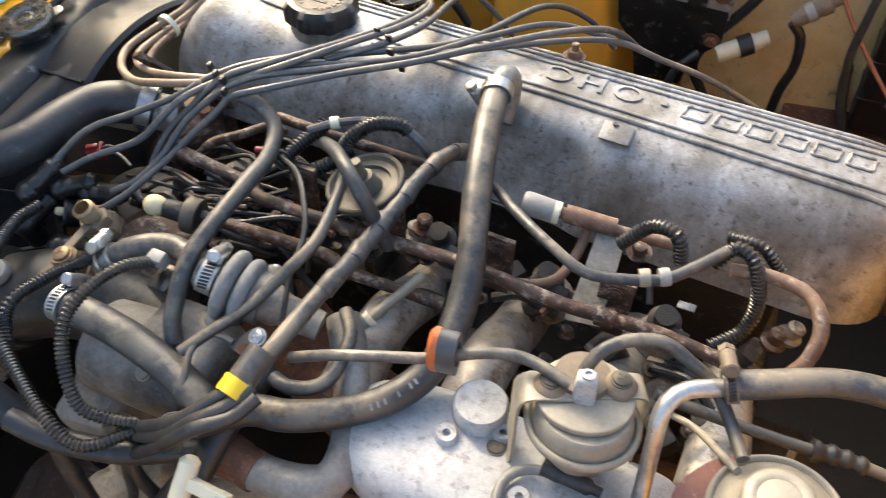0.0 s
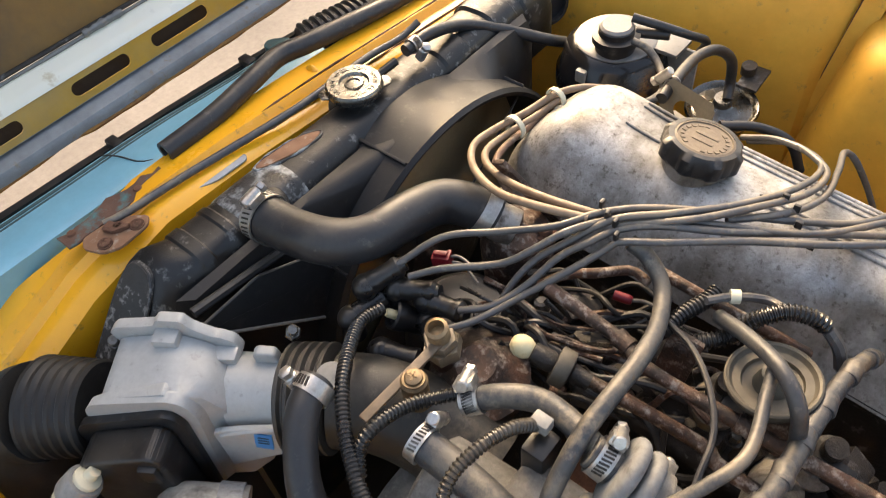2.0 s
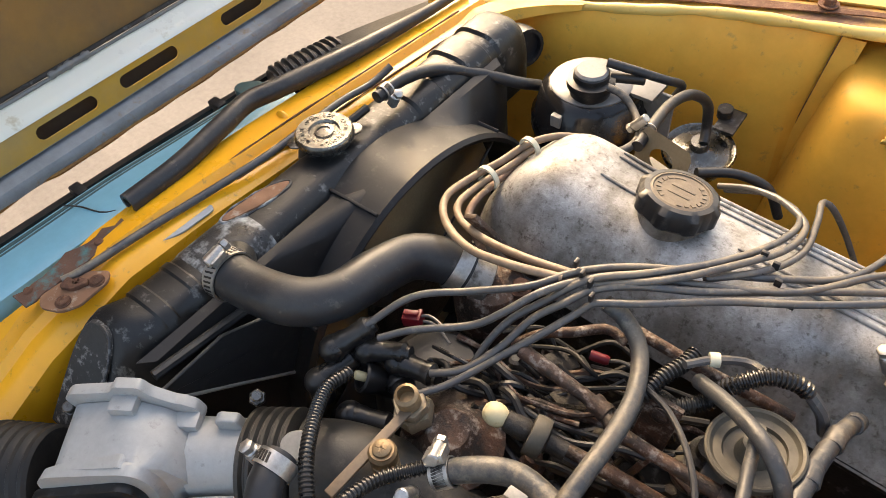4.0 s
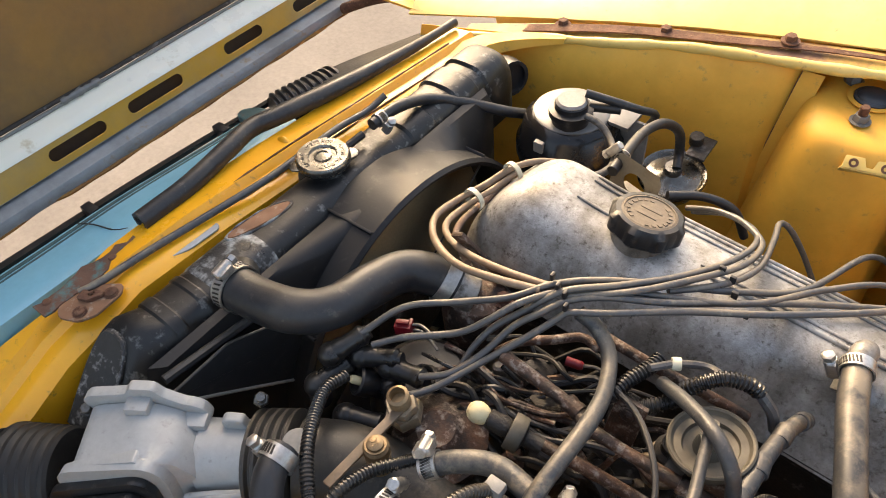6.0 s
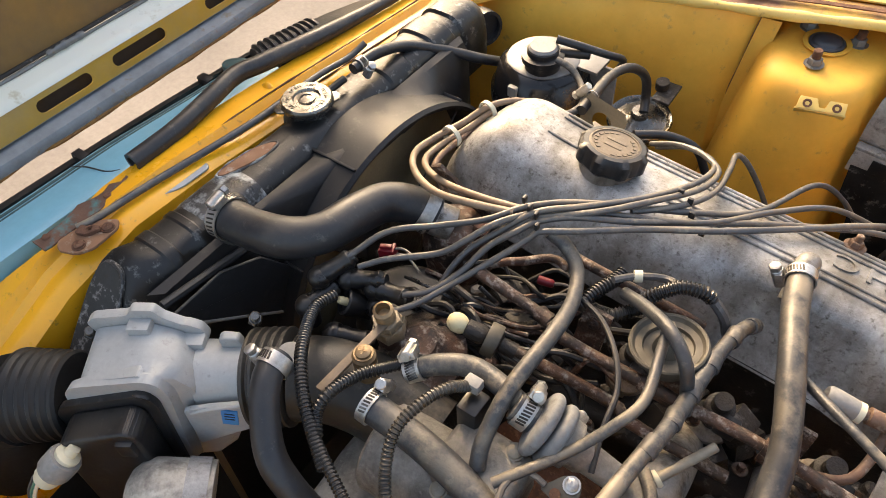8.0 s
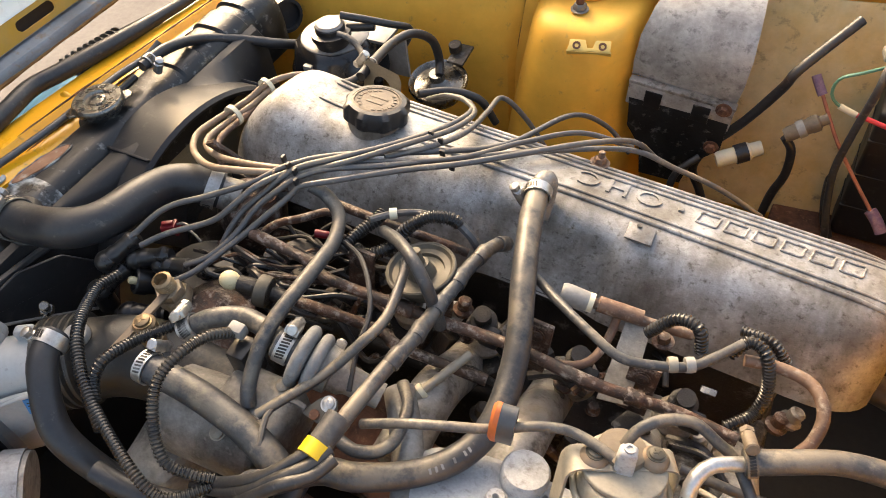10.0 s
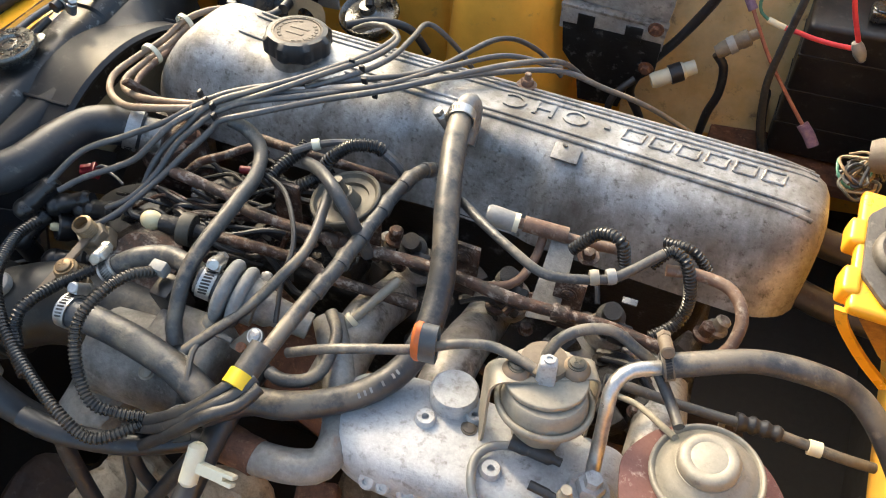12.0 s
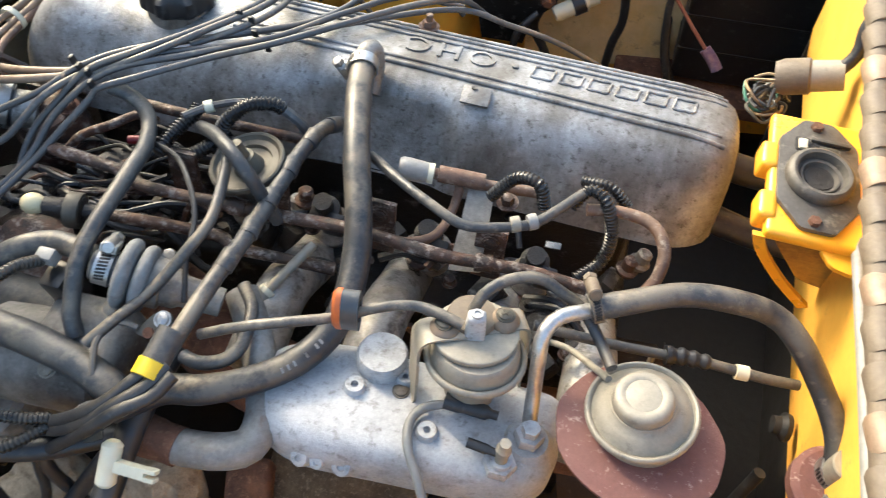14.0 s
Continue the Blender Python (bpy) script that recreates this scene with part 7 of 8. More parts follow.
part("foot", block(0.05, 0.03, 0.0015, (0, 0.012, -0.022), 0), DUSTY_STEEL, brk)

# ---- far rear corner: heat shield, battery, connectors ----
sh = thing("heat_shield", Matrix.Translation((-0.142, 0.690, 0.79)), "scuffed silver over black steel shield plate", "shield")
part("upper", sheet([[(-0.062, 0.004, 0.012), (0.0, 0.0, 0.008), (0.060, 0.0, 0.004)], [(-0.061, 0.0, 0.035), (0.0, -0.006, 0.033), (0.064, -0.004, 0.030)], [(-0.058, 0.004, 0.066), (0.0, -0.004, 0.066), (0.066, 0.0, 0.064)],
                     [(-0.050, 0.020, 0.094), (0.0, 0.014, 0.097), (0.064, 0.018, 0.096)], [(-0.040, 0.050, 0.110), (0.0, 0.047, 0.114), (0.060, 0.050, 0.112)], [(-0.036, 0.09, 0.114), (0.0, 0.09, 0.118), (0.056, 0.09, 0.116)]], 0.003), SHIELD, sh, "scuffed silver upper plate")
part("step", moved(block(0.124, 0.012, 0.005, (0, -0.006, 0.008), 0.002), Matrix.Rotation(radians(4), 4, "Y")), ALU, sh)
part("fold", moved(block(0.122, 0.004, 0.030, (0, -0.010, -0.008), 0.0015), Matrix.Rotation(radians(4), 4, "Y")), SHIELD, sh)
for x in (-0.030, 0.026):
    part("black_patch", moved(block(0.020, 0.0015, 0.022, (x, -0.0135, -0.008), 0.0005), Matrix.Rotation(radians(4), 4, "Y")), BLACK_METAL, sh, "square of black paint")
part("lower", sheet([[(-0.058, -0.012, -0.010), (0.0, -0.012, -0.012), (0.058, -0.012, -0.016)], [(-0.056, -0.014, -0.05), (0.0, -0.014, -0.052), (0.056, -0.014, -0.055)], [(-0.038, -0.012, -0.080), (0.0, -0.012, -0.085), (0.028, -0.012, -0.085)], [(-0.034, -0.010, -0.125), (-0.01, -0.010, -0.125), (0.018, -0.010, -0.125)]], 0.003), BLACK_METAL, sh, "flaking black lower plate")
for x, z in ((0.050, 0.006), (0.046, -0.050)):
    part("bolt", moved(bolt_bm(0.006, 0.005, 0.009), Matrix.Translation((x, -0.018, z)) @ Matrix.Rotation(radians(90), 4, "X")), RUST, sh)
bat = thing("battery", Matrix.Translation((0.170, 0.80, 0.62)), "black car battery with clamped terminals", "battery")
part("case", block(0.22, 0.18, 0.19, (0, 0, 0.095), 0.006, 3), PLASTIC, bat)
for z in (0.05, 0.10, 0.15):
    part("ridge", block(0.222, 0.182, 0.003, (0, 0, z), 0.001), PLASTIC, bat)
part("terminal", join(rod(0.010, 0.016, (-0.045, -0.06, 0.19), 18), block(0.04, 0.022, 0.012, (-0.035, -0.06, 0.198), 0.003)), CHROME, bat, "grey lead terminal clamp")
tray = solid("battery_tray", block(0.26, 0.22, 0.02, (0.12, 0.79, 0.605), 0.004), RUST, "rusty steel battery tray", "tray")
conn = thing("wiring_connector", aimed((-0.068, 0.676, 0.735), (0.8, 0.45, 0.25)), "cream and grey inline wiring connector", "connector", "inline connectors")
part("shell", lathe([(0, -0.022), (0.008, -0.022), (0.0095, -0.018), (0.0095, 0.004), (0.0105, 0.005), (0.0105, 0.016), (0.0085, 0.018), (0.0085, 0.03), (0, 0.03)], 20), WHITE_PL, conn)
part("sleeve", lathe([(0, 0.0), (0.0115, 0.0), (0.0115, 0.014), (0, 0.014)], 20), RUBBER, conn)


conn2 = thing("wiring_connector", aimed((-0.008, 0.675, 0.795), (0.75, 0.35, 0.45)), "dusty grey inline wiring connector", "connector", "inline connectors")
part("shell", lathe([(0, -0.020), (0.0065, -0.020), (0.0085, -0.014), (0.0085, 0.006), (0.0095, 0.008), (0.0095, 0.016), (0.006, 0.018), (0.006, 0.026), (0, 0.026)], 18), CAP_DUST, conn2)
part("sleeve", lathe([(0, -0.006), (0.0098, -0.006), (0.0098, 0.002), (0, 0.002)], 18), GREY_PL, conn2)

# ---- yellow booster bracket at the firewall ----
bb = thing("booster_bracket", Matrix.Translation((0.1440, 0.3310, 0.918)) @ Matrix.Rotation(radians(4), 4, "Y"), "bright yellow steel bracket box with a grey gasket plate", "bracket")
part("top_plate", block(0.074, 0.104, 0.010, (0.001, 0, -0.004), 0.004, 3), YELLOW_CLEAN, bb)
for y in (-0.030, 0.012):
    part("folded_lug", block(0.012, 0.022, 0.018, (-0.036, y, -0.006), 0.004, 3), YELLOW_CLEAN, bb)
part("side_rail", sheet([[(-0.042, -0.052, -0.006), (-0.034, -0.053, -0.022), (-0.010, -0.053, -0.052), (0.016, -0.053, -0.078)], [(-0.034, -0.052, -0.006), (-0.026, -0.053, -0.022), (-0.003, -0.053, -0.050), (0.022, -0.053, -0.074)]], 0.004), YELLOW_CLEAN, bb, "folded yellow bracket edge")
part("inner_plate", sheet([[(-0.036, -0.028, -0.008), (0.0, -0.028, -0.008), (0.044, -0.028, -0.008)], [(-0.020, -0.028, -0.034), (0.0, -0.028, -0.04), (0.044, -0.028, -0.05)], [(0.012, -0.028, -0.075), (0.02, -0.028, -0.08), (0.044, -0.028, -0.085)]], 0.003), FLANGE_RUST, bb, "rust-stained inner plate")
part("gasket_plate", prism(rounded([(-0.010, 0.046), (0.010, 0.046), (0.026, 0.028), (0.028, -0.022), (0.012, -0.046), (-0.010, -0.046), (-0.026, -0.026), (-0.026, 0.026)], 0.003), 0.004, (-0.006, 0, 0.001), 0.0012), GASKET, bb, "stained grey gasket plate with a slot")
part("slot", prism(rounded([(-0.016, 0.017), (0.014, 0.017), (0.014, 0.029), (-0.016, 0.029)], 0.002), 0.0012, (-0.006, 0, 0.0042), 0.0003), GRIME, bb)
part("slot_bar", block(0.026, 0.0030, 0.0035, (0.001, 0.0275, 0.0062), 0.0008), GASKET, bb)
part("slot_tab", block(0.0055, 0.0085, 0.003, (-0.0170, 0.0225, 0.0058), 0.0008), WHITE_PL, bb, "small pale tab")
part("slot_key", block(0.012, 0.0055, 0.003, (0.0, 0.0205, 0.0056), 0.001), OLIVE, bb)
part("socket", lathe([(0.0205, 0.003), (0.0222, 0.006), (0.0220, 0.0095), (0.0205, 0.0120), (0.0185, 0.0130), (0.0165, 0.0124), (0.0156, 0.0100), (0.0150, 0.0072), (0.0136, 0.0066), (0.0128, 0.0082), (0.0116, 0.0080), (0.0108, 0.0058), (0.0100, 0.0050), (0, 0.0050)], 56, Matrix.Translation((-0.006, -0.004, 0))), GASKET, bb, "round dusty grey socket")
part("bore", lathe([(0, 0.0053), (0.0094, 0.0053), (0.0094, 0.0058), (0, 0.0058)], 28, Matrix.Translation((-0.006, -0.004, 0))), GRIME, bb)
part("front_lip", prism(rounded([(0.000, -0.050), (0.036, -0.050), (0.033, -0.060), (0.022, -0.066), (0.008, -0.063)], 0.004), 0.004, (0, 0, -0.010), 0.0012), YELLOW_CLEAN, bb, "rounded yellow lip")
for x, y in ((-0.008, 0.040), (-0.008, -0.040), (0.030, -0.043), (0.031, 0.043)):
    part("bolt", moved(bolt_bm(0.0042, 0.004, 0.006), Matrix.Translation((x, y, 0.004))), RUST, bb)
mount = thing("hose_fitting", Matrix.Translation((0.1790, 0.1530, 0.8300)), "rusty red round fitting below the booster hose", "pipe fitting")
part("disc", lathe([(0, 0), (0.024, 0), (0.026, 0.004), (0.026, 0.014), (0.022, 0.018), (0, 0.019)], 32), PLATE_RED, mount)
part("stub", rod(0.010, 0.03, (-0.002, 0.004, 0.015), 18), DUSTY_STEEL, mount)
clamp(mount, (-0.002, 0.006, 0.023), (0.1, -0.1, 1), 0.0095, 0.009, 250)

# ---- front near corner: pump, plug ----
pump = thing("metal_canister", aimed((-0.533, -0.030, 0.812), (0.62, 0.5, -0.22)), "flaking white cylindrical metal canister", "canister")
part("shell", lathe([(0, 0), (0.010, 0.0005), (0.019, 0.004), (0.026, 0.011), (0.0295, 0.020), (0.030, 0.028), (0.030, 0.066), (0.0, 0.066)], 40), PUMP_WHITE, pump)
part("strap", lathe([(0.0305, 0.045), (0.0318, 0.045), (0.0318, 0.062), (0.0305, 0.062), (0.0305, 0.045)], 36), ALU_CLEAN, pump, "silver strap")
plugc = thing("wiring_connector", aimed((-0.578, -0.047, 0.836), (0.35, 0.62, 0.55)), "cream and grey wiring connector plug", "connector", "inline connectors")
part("shell", lathe([(0, -0.018), (0.009, -0.018), (0.0105, -0.014), (0.0105, -0.004), (0, -0.004)], 16), WHITE_PL, plugc)
part("sleeve", lathe([(0, -0.006), (0.0130, -0.006), (0.0135, -0.004), (0.0135, 0.010), (0.0125, 0.012), (0, 0.012)], 16), GREY_PL, plugc)
part("cap", lathe([(0, 0.010), (0.0098, 0.010), (0.0098, 0.015), (0.0050, 0.0165), (0.0046, 0.023), (0, 0.024)], 14), WHITE_PL, plugc)
for k in range(3):
    hose("wire", [(-0.594 + 0.003 * k, -0.062, 0.826), (-0.600 + 0.004 * k, -0.075, 0.80), (-0.598 + 0.006 * k, -0.085, 0.74)], 0.0016, (WIRE, GREEN, WHITE_PL)[k], "thin wire below the connector plug", "wire", 6)

for pts, mt in (([(-0.635, -0.090, 0.760), (-0.624, -0.076, 0.765), (-0.606, -0.072, 0.760), (-0.603, -0.085, 0.755), (-0.586, -0.078, 0.750)], PINK), ([(-0.623, -0.096, 0.755), (-0.609, -0.080, 0.760), (-0.602, -0.061, 0.765), (-0.582, -0.061, 0.755)], GREEN), ([(-0.655, -0.087, 0.750), (-0.627, -0.085, 0.755), (-0.601, -0.084, 0.750), (-0.588, -0.070, 0.752)], BRASS)):
    hose("wire", pts, 0.0012, mt, "thin coloured wire in the front corner", "wire", 7, group="corner wires")
# injectors, brackets and small hardware along the fuel rail
for k, x in enumerate((0.085, 0.005, -0.075, -0.145)):
    inj = thing("fuel_injector", ENGINE @ Matrix.Translation((x + 0.045, -0.135, -0.060)) @ Matrix.Rotation(radians(24), 4, "X"), "grimy fuel injector with a ribbed body", "injector", "fuel injectors")
    part("body", lathe([(0, -0.03), (0.008, -0.03), (0.009, -0.01), (0.011, -0.008), (0.011, 0.004), (0.007, 0.006), (0.007, 0.018), (0, 0.018)], 18), GRIME, inj)
    part("plug", block(0.016, 0.014, 0.016, (0.010, -0.010, 0.002), 0.003), PLASTIC, inj)
    part("seat", lathe([(0, -0.05), (0.017, -0.05), (0.017, -0.034), (0.010, -0.028), (0, -0.028)], 20), ALU, inj)
    rb = thing("rail_bracket", ENGINE @ Matrix.Translation((x + 0.012, -0.150, -0.045)), "stained steel bracket on the fuel rail", "bracket", "rail brackets")
    part("plate", block(0.022, 0.004, 0.05, (0, 0, 0), 0.001), RUST_TUBE, rb)
    part("screw", moved(screw_bm(0.005, 0.003), Matrix.Translation((0, -0.003, 0.014)) @ Matrix.Rotation(radians(90), 4, "X")), RUST_TUBE, rb)
cs = thing("hose_connector", aimed((-0.138, 0.283, 0.908), (0.9, 0.1, -0.16)), "pale grey hose sleeve with a cream collar", "connector")
part("sleeve", lathe([(0, 0), (0.0068, 0), (0.0080, 0.002), (0.0082, 0.006), (0.0074, 0.020), (0.0070, 0.022), (0, 0.022)], 20), GREY_PL, cs)
part("collar", lathe([(0, 0.021), (0.0074, 0.021), (0.0074, 0.025), (0, 0.025)], 20), WHITE_PL, cs)
solid("pipe_tee", tube([(-0.110, 0.286, 0.905), (-0.092, 0.289, 0.901), (-0.078, 0.291, 0.898)], 0.0062, 14, 0.004), COPPER, "brown swollen joint on the metal pipe", "pipe joint")
for k, (p, d) in enumerate((((-0.046, 0.243, 0.926), (0.9, 0.4, 0)), ((-0.036, 0.248, 0.925), (0.9, 0.5, 0)))):
    solid("cable_band", lathe([(0, -0.003), (0.0052, -0.003), (0.0056, 0), (0.0052, 0.003), (0, 0.003)], 16, aimed(p, d)), DUSTY_STEEL if k == 0 else GREY_PL, "dusty band round the cable", "cable clip", "cable bands")
solid("terminal_tab", block(0.010, 0.005, 0.0012, (-0.020, 0.240, 0.915), 0.0003), CHROME, "bare bright wiring terminal tab", "terminal")
solid("cable_ring", lathe([(0, -0.003), (0.0046, -0.003), (0.0046, 0.003), (0, 0.003)], 16, aimed((-0.281, 0.288, 0.929), (1, 0.6, 0))), WHITE_PL, "cream plastic collar on a wire", "cable clip")
solid("cable_ring", lathe([(0, -0.004), (0.0052, -0.004), (0.0052, 0.004), (0, 0.004)], 16, aimed((0.116, 0.2095, 0.857), (1, 0.05, -0.05))), WHITE_PL, "cream plastic collar on the throttle cable", "cable clip")
solid("cable_boot", tube([(0.066, 0.208, 0.861), (0.08, 0.21, 0.86), (0.095, 0.21, 0.859)], 0.0068, 14, 0.002, lambda s: (1.0, 1.0, 0.78, 0.78)[int(s / 0.002) % 4] * (1 - s * 6)), RUBBER, "ribbed rubber boot on the throttle cable", "cable boot")
stick = thing("dipstick_tube", aimed((-0.213, 0.168, 0.872), (0.45, 0.72, 0.25)), "dusty metal tube with two cream collars", "tube")
part("tube", rod(0.0035, 0.062, (0, 0, 0), 14), DUSTY_STEEL, stick)
for z in (0.0, 0.014):
    part("collar", lathe([(0, z), (0.006, z), (0.0065, z + 0.002), (0.006, z + 0.004), (0, z + 0.004)], 16), WHITE_PL, stick)
part("sleeve", lathe([(0, 0.003), (0.0062, 0.003), (0.0055, 0.014), (0, 0.014)], 16), DUSTY_STEEL, stick)
gp = thing("ground_terminal", Matrix.Translation((-0.246, 0.122, 0.915)) @ Matrix.Rotation(radians(20), 4, "X"), "small plate with a screw and a wire terminal", "terminal")
part("plate", prism(rounded([(-0.013, -0.006), (0.006, -0.009), (0.012, 0.002), (0.008, 0.012), (-0.002, 0.010)], 0.004), 0.002, (0, 0, -0.001), 0.0006), OLIVE, gp)
part("screw", moved(screw_bm(0.0045, 0.003), Matrix.Translation((0.004, 0.006, 0.001))), STEEL, gp)
part("washer", lathe([(0, 0.001), (0.0035, 0.001), (0.0035, 0.003), (0.002, 0.003), (0, 0.002)], 16, Matrix.Translation((-0.002, -0.004, 0))), RUST, gp, "rusty washer")
hose("wire", [(-0.256, 0.119, 0.916), (-0.268, 0.118, 0.920), (-0.276, 0.105, 0.918), (-0.272, 0.085, 0.91)], 0.0022, WIRE, "thin grey wire looping to a ground terminal", "wire", 8)

strap = thing("pipe_bracket", Matrix.Identity(4), "stained grey steel strap holding the metal pipe", "bracket")
part("strap", sheet([[(-0.088, 0.286, 0.895), (-0.088, 0.257, 0.885), (-0.089, 0.229, 0.874)], [(-0.070, 0.289, 0.895), (-0.068, 0.260, 0.885), (-0.067, 0.232, 0.874)]], 0.0025), ALU_DIRTY, strap)
part("nut", moved(bolt_bm(0.005, 0.006, 0.008), Matrix.Translation((-0.059, 0.282, 0.893))), RUST_TUBE, strap)
# tangle of wires, hidden pipes and red plugs below the looped spark plug wires
rng = random.Random(4)
for k in range(34):
    x0, y0 = -0.45 + rng.random() * 0.10, 0.20 + rng.random() * 0.07
    pts = [(x0, y0, 0.862 + rng.random() * 0.02)]
    for s in range(4):
        pts.append((pts[-1][0] + 0.012 + rng.random() * 0.022, pts[-1][1] + (rng.random() - 0.4) * 0.03, 0.855 + rng.random() * 0.032))
    hose("wire", pts, 0.0016 + rng.random() * 0.0012, (RUBBER, RUBBER_MATTE, RUBBER, RUST_TUBE, RUBBER_MATTE, LOOM)[k % 6], "thin dirty wire in the tangle by the head", "wire", 7, group="tangled wires")
red = thing("red_plug", aimed((-0.467, 0.215, 0.906), (1, 0.45, 0.1)), "crimson wiring plug with thin leads among the wires", "plug", "red plugs")
part("shell", join(block(0.0085, 0.0095, 0.013, (0, 0, 0.006), 0.0012), block(0.0100, 0.0110, 0.003, (0, 0, 0.0115), 0.0008), block(0.004, 0.003, 0.010, (0, 0.006, 0.006), 0.0008)), RED, red)
for y in (-0.0025, 0.0025):
    part("lead", tube([(0, y, 0.010), (0.001, y * 1.5, 0.018), (-0.004, y * 2, 0.026), (-0.012, y * 3, 0.034)], 0.0011, 8, 0.004), WIRE, red)
red2 = thing("red_plug", aimed((-0.353, 0.271, 0.892), (1, 0.25, -0.05)), "small crimson sleeve on a wire", "plug", "red plugs")
part("shell", tube([(0, 0, 0), (0, 0, 0.005), (0, 0, 0.011), (0, 0, 0.013)], 0.0036, 12, 0.002, lambda s: 1.0 if s < 0.0115 else 0.7), RED, red2)
part("lead", tube([(0, 0, 0.012), (0.002, 0.001, 0.022), (-0.004, 0.003, 0.036), (-0.014, 0.004, 0.050)], 0.0013, 8, 0.004), WIRE, red2)

# thermostat housing in front of the cover and the hose outlet
th = thing("thermostat_housing", Matrix.Translation((-0.452, 0.295, 0.870)), "crusty rusty thermostat housing", "housing")
part("body", lathe([(0, -0.05), (0.028, -0.05), (0.030, -0.01), (0.024, 0.006), (0.014, 0.012), (0, 0.012)], 24), RUST_TUBE, th)
part("outlet", moved(rod(0.0155, 0.03, (0, 0, 0), 20), aimed((0.002, -0.006, 0.010), (-0.7, -0.3, 0.35))), ALU, th)
part("bolt", moved(bolt_bm(0.006, 0.005, 0.009), Matrix.Translation((0.022, 0.006, 0.008))), RUST, th)
solid("support_strip", moved(block(0.012, 0.004, 0.10, (0, 0, 0), 0.001), Matrix.Translation((-0.447, 0.312, 0.895)) @ Matrix.Rotation(radians(-28), 4, "Y") @ Matrix.Rotation(radians(20), 4, "X")), RUST_TUBE, "rusty support strip in front of the cover", "strip")

# low things between engine and near wing


def lump(sx, sy, sz, at, rough, n=6):
    """A worn lump of earth: a rounded block with an uneven surface."""
    b = block(sx, sy, sz, (0, 0, 0), min(sx, sy, sz) * 0.25, 3)
    bmesh.ops.triangulate(b, faces=b.faces)
    for _ in range(n):
        long = [e for e in b.edges if e.calc_length() > 0.009]
        if long:
            bmesh.ops.subdivide_edges(b, edges=long, cuts=1)
            bmesh.ops.triangulate(b, faces=b.faces)
    for v in b.verts:
        q = v.co + Vector(at)
        v.co += Vector((noise.noise(q * 22), noise.noise(q * 22 + Vector((5, 1, 2))), noise.noise(q * 22 + Vector((1, 7, 3))))) * rough + Vector((0, 0, noise.noise(q * 70) * rough * 0.35 + noise.noise(q * 190) * rough * 0.14))
    return moved(b, Matrix.Translation(at))


xm = thing("crossmember", Matrix.Identity(4), "crossmember under the hoses with lumps standing in for ground", "crossmember")
part("beam", lump(0.40, 0.13, 0.10, (-0.33, -0.02, 0.62), 0.010, 5), RUST_DARK, xm)
# raised lumps stand in for the ground below; the sandy one is painted sunlit
part("ground_patch", lump(0.155, 0.12, 0.08, (-0.325, 0.012, 0.718), 0.017), SUNLIT_SAND, xm)
part("ground_patch", lump(0.13, 0.10, 0.05, (-0.145, 0.085, 0.705), 0.008), SOIL, xm, "raised lump for the dark brown soil ground")
end, way = along(U_PIPE, 0.02)
solid("pipe_flange", lathe([(0, -0.008), (0.0125, -0.008), (0.0135, -0.002), (0.0130, 0.006), (0.0122, 0.010), (0.0125, 0.022), (0, 0.022)], 20, aimed(end, way)), RUST, "rusty swollen end of the water pipe", "pipe joint")
p, d = along(COOLANT, 0.03)
clamp(coolant, p, d, 0.0108, 0.008, 30)
solid("exhaust_manifold", tube([(-0.33, 0.20, 0.78), (-0.22, 0.16, 0.76), (-0.10, 0.17, 0.74), (0.02, 0.19, 0.72), (0.10, 0.20, 0.68)], 0.034, 20, 0.012), RUST, "rusty exhaust manifold below the plenum", "manifold")
for pts, r in (([(-0.362, 0.030, 0.860), (-0.359, 0.024, 0.845), (-0.351, 0.014, 0.820), (-0.342, 0.003, 0.790), (-0.339, -0.012, 0.760)], 0.0062), ([(-0.321, 0.047, 0.855), (-0.323, 0.036, 0.830), (-0.329, 0.027, 0.800), (-0.338, 0.010, 0.770), (-0.340, -0.008, 0.750)], 0.0036), ([(-0.319, 0.047, 0.855), (-0.314, 0.037, 0.830), (-0.311, 0.033, 0.800), (-0.303, 0.025, 0.770), (-0.293, 0.009, 0.750)], 0.0046), ([(-0.270, 0.064, 0.850), (-0.279, 0.051, 0.840), (-0.301, 0.033, 0.810), (-0.324, 0.012, 0.780), (-0.344, -0.009, 0.750)], 0.0058)):
    hose("cable", pts, r, RUBBER, "black cable hanging below the hoses", "cable", 10)
tb = thing("throttle_unit", Matrix.Translation((-0.335, 0.105, 0.86)), "stained aluminium throttle body behind the hoses", "throttle unit")
part("bore", moved(rod(0.034, 0.09, (0, 0, -0.045), 28, 0.003), aimed((0, 0, -0.005), (1, 0.05, 0))), ALU_DIRTY, tb)
part("casting", lump(0.060, 0.075, 0.050, (-0.050, -0.020, -0.050), 0.007, 4), ALU_DIRTY, tb, "rough dirty cast housing")
part("injector_plug", block(0.016, 0.020, 0.034, (0.012, 0.034, 0.045), 0.003), PLASTIC, tb)
part("water_jacket", block(0.06, 0.05, 0.05, (0.035, 0.01, 0.02), 0.012, 3), ALU_DIRTY, tb)
for x, y, z in ((0.020, -0.018, 0.030), (0.052, -0.010, 0.046), (0.050, 0.026, 0.046)):
    part("screw", moved(screw_bm(0.005, 0.004), aimed((x, y, z), (0, -0.3, 1))), DUSTY_STEEL, tb)
white = solid("loom_end", block(0.012, 0.009, 0.010, (-0.327, 0.145, 0.931), 0.002), GREY_PL, "pale plastic elbow at a loom end", "connector")

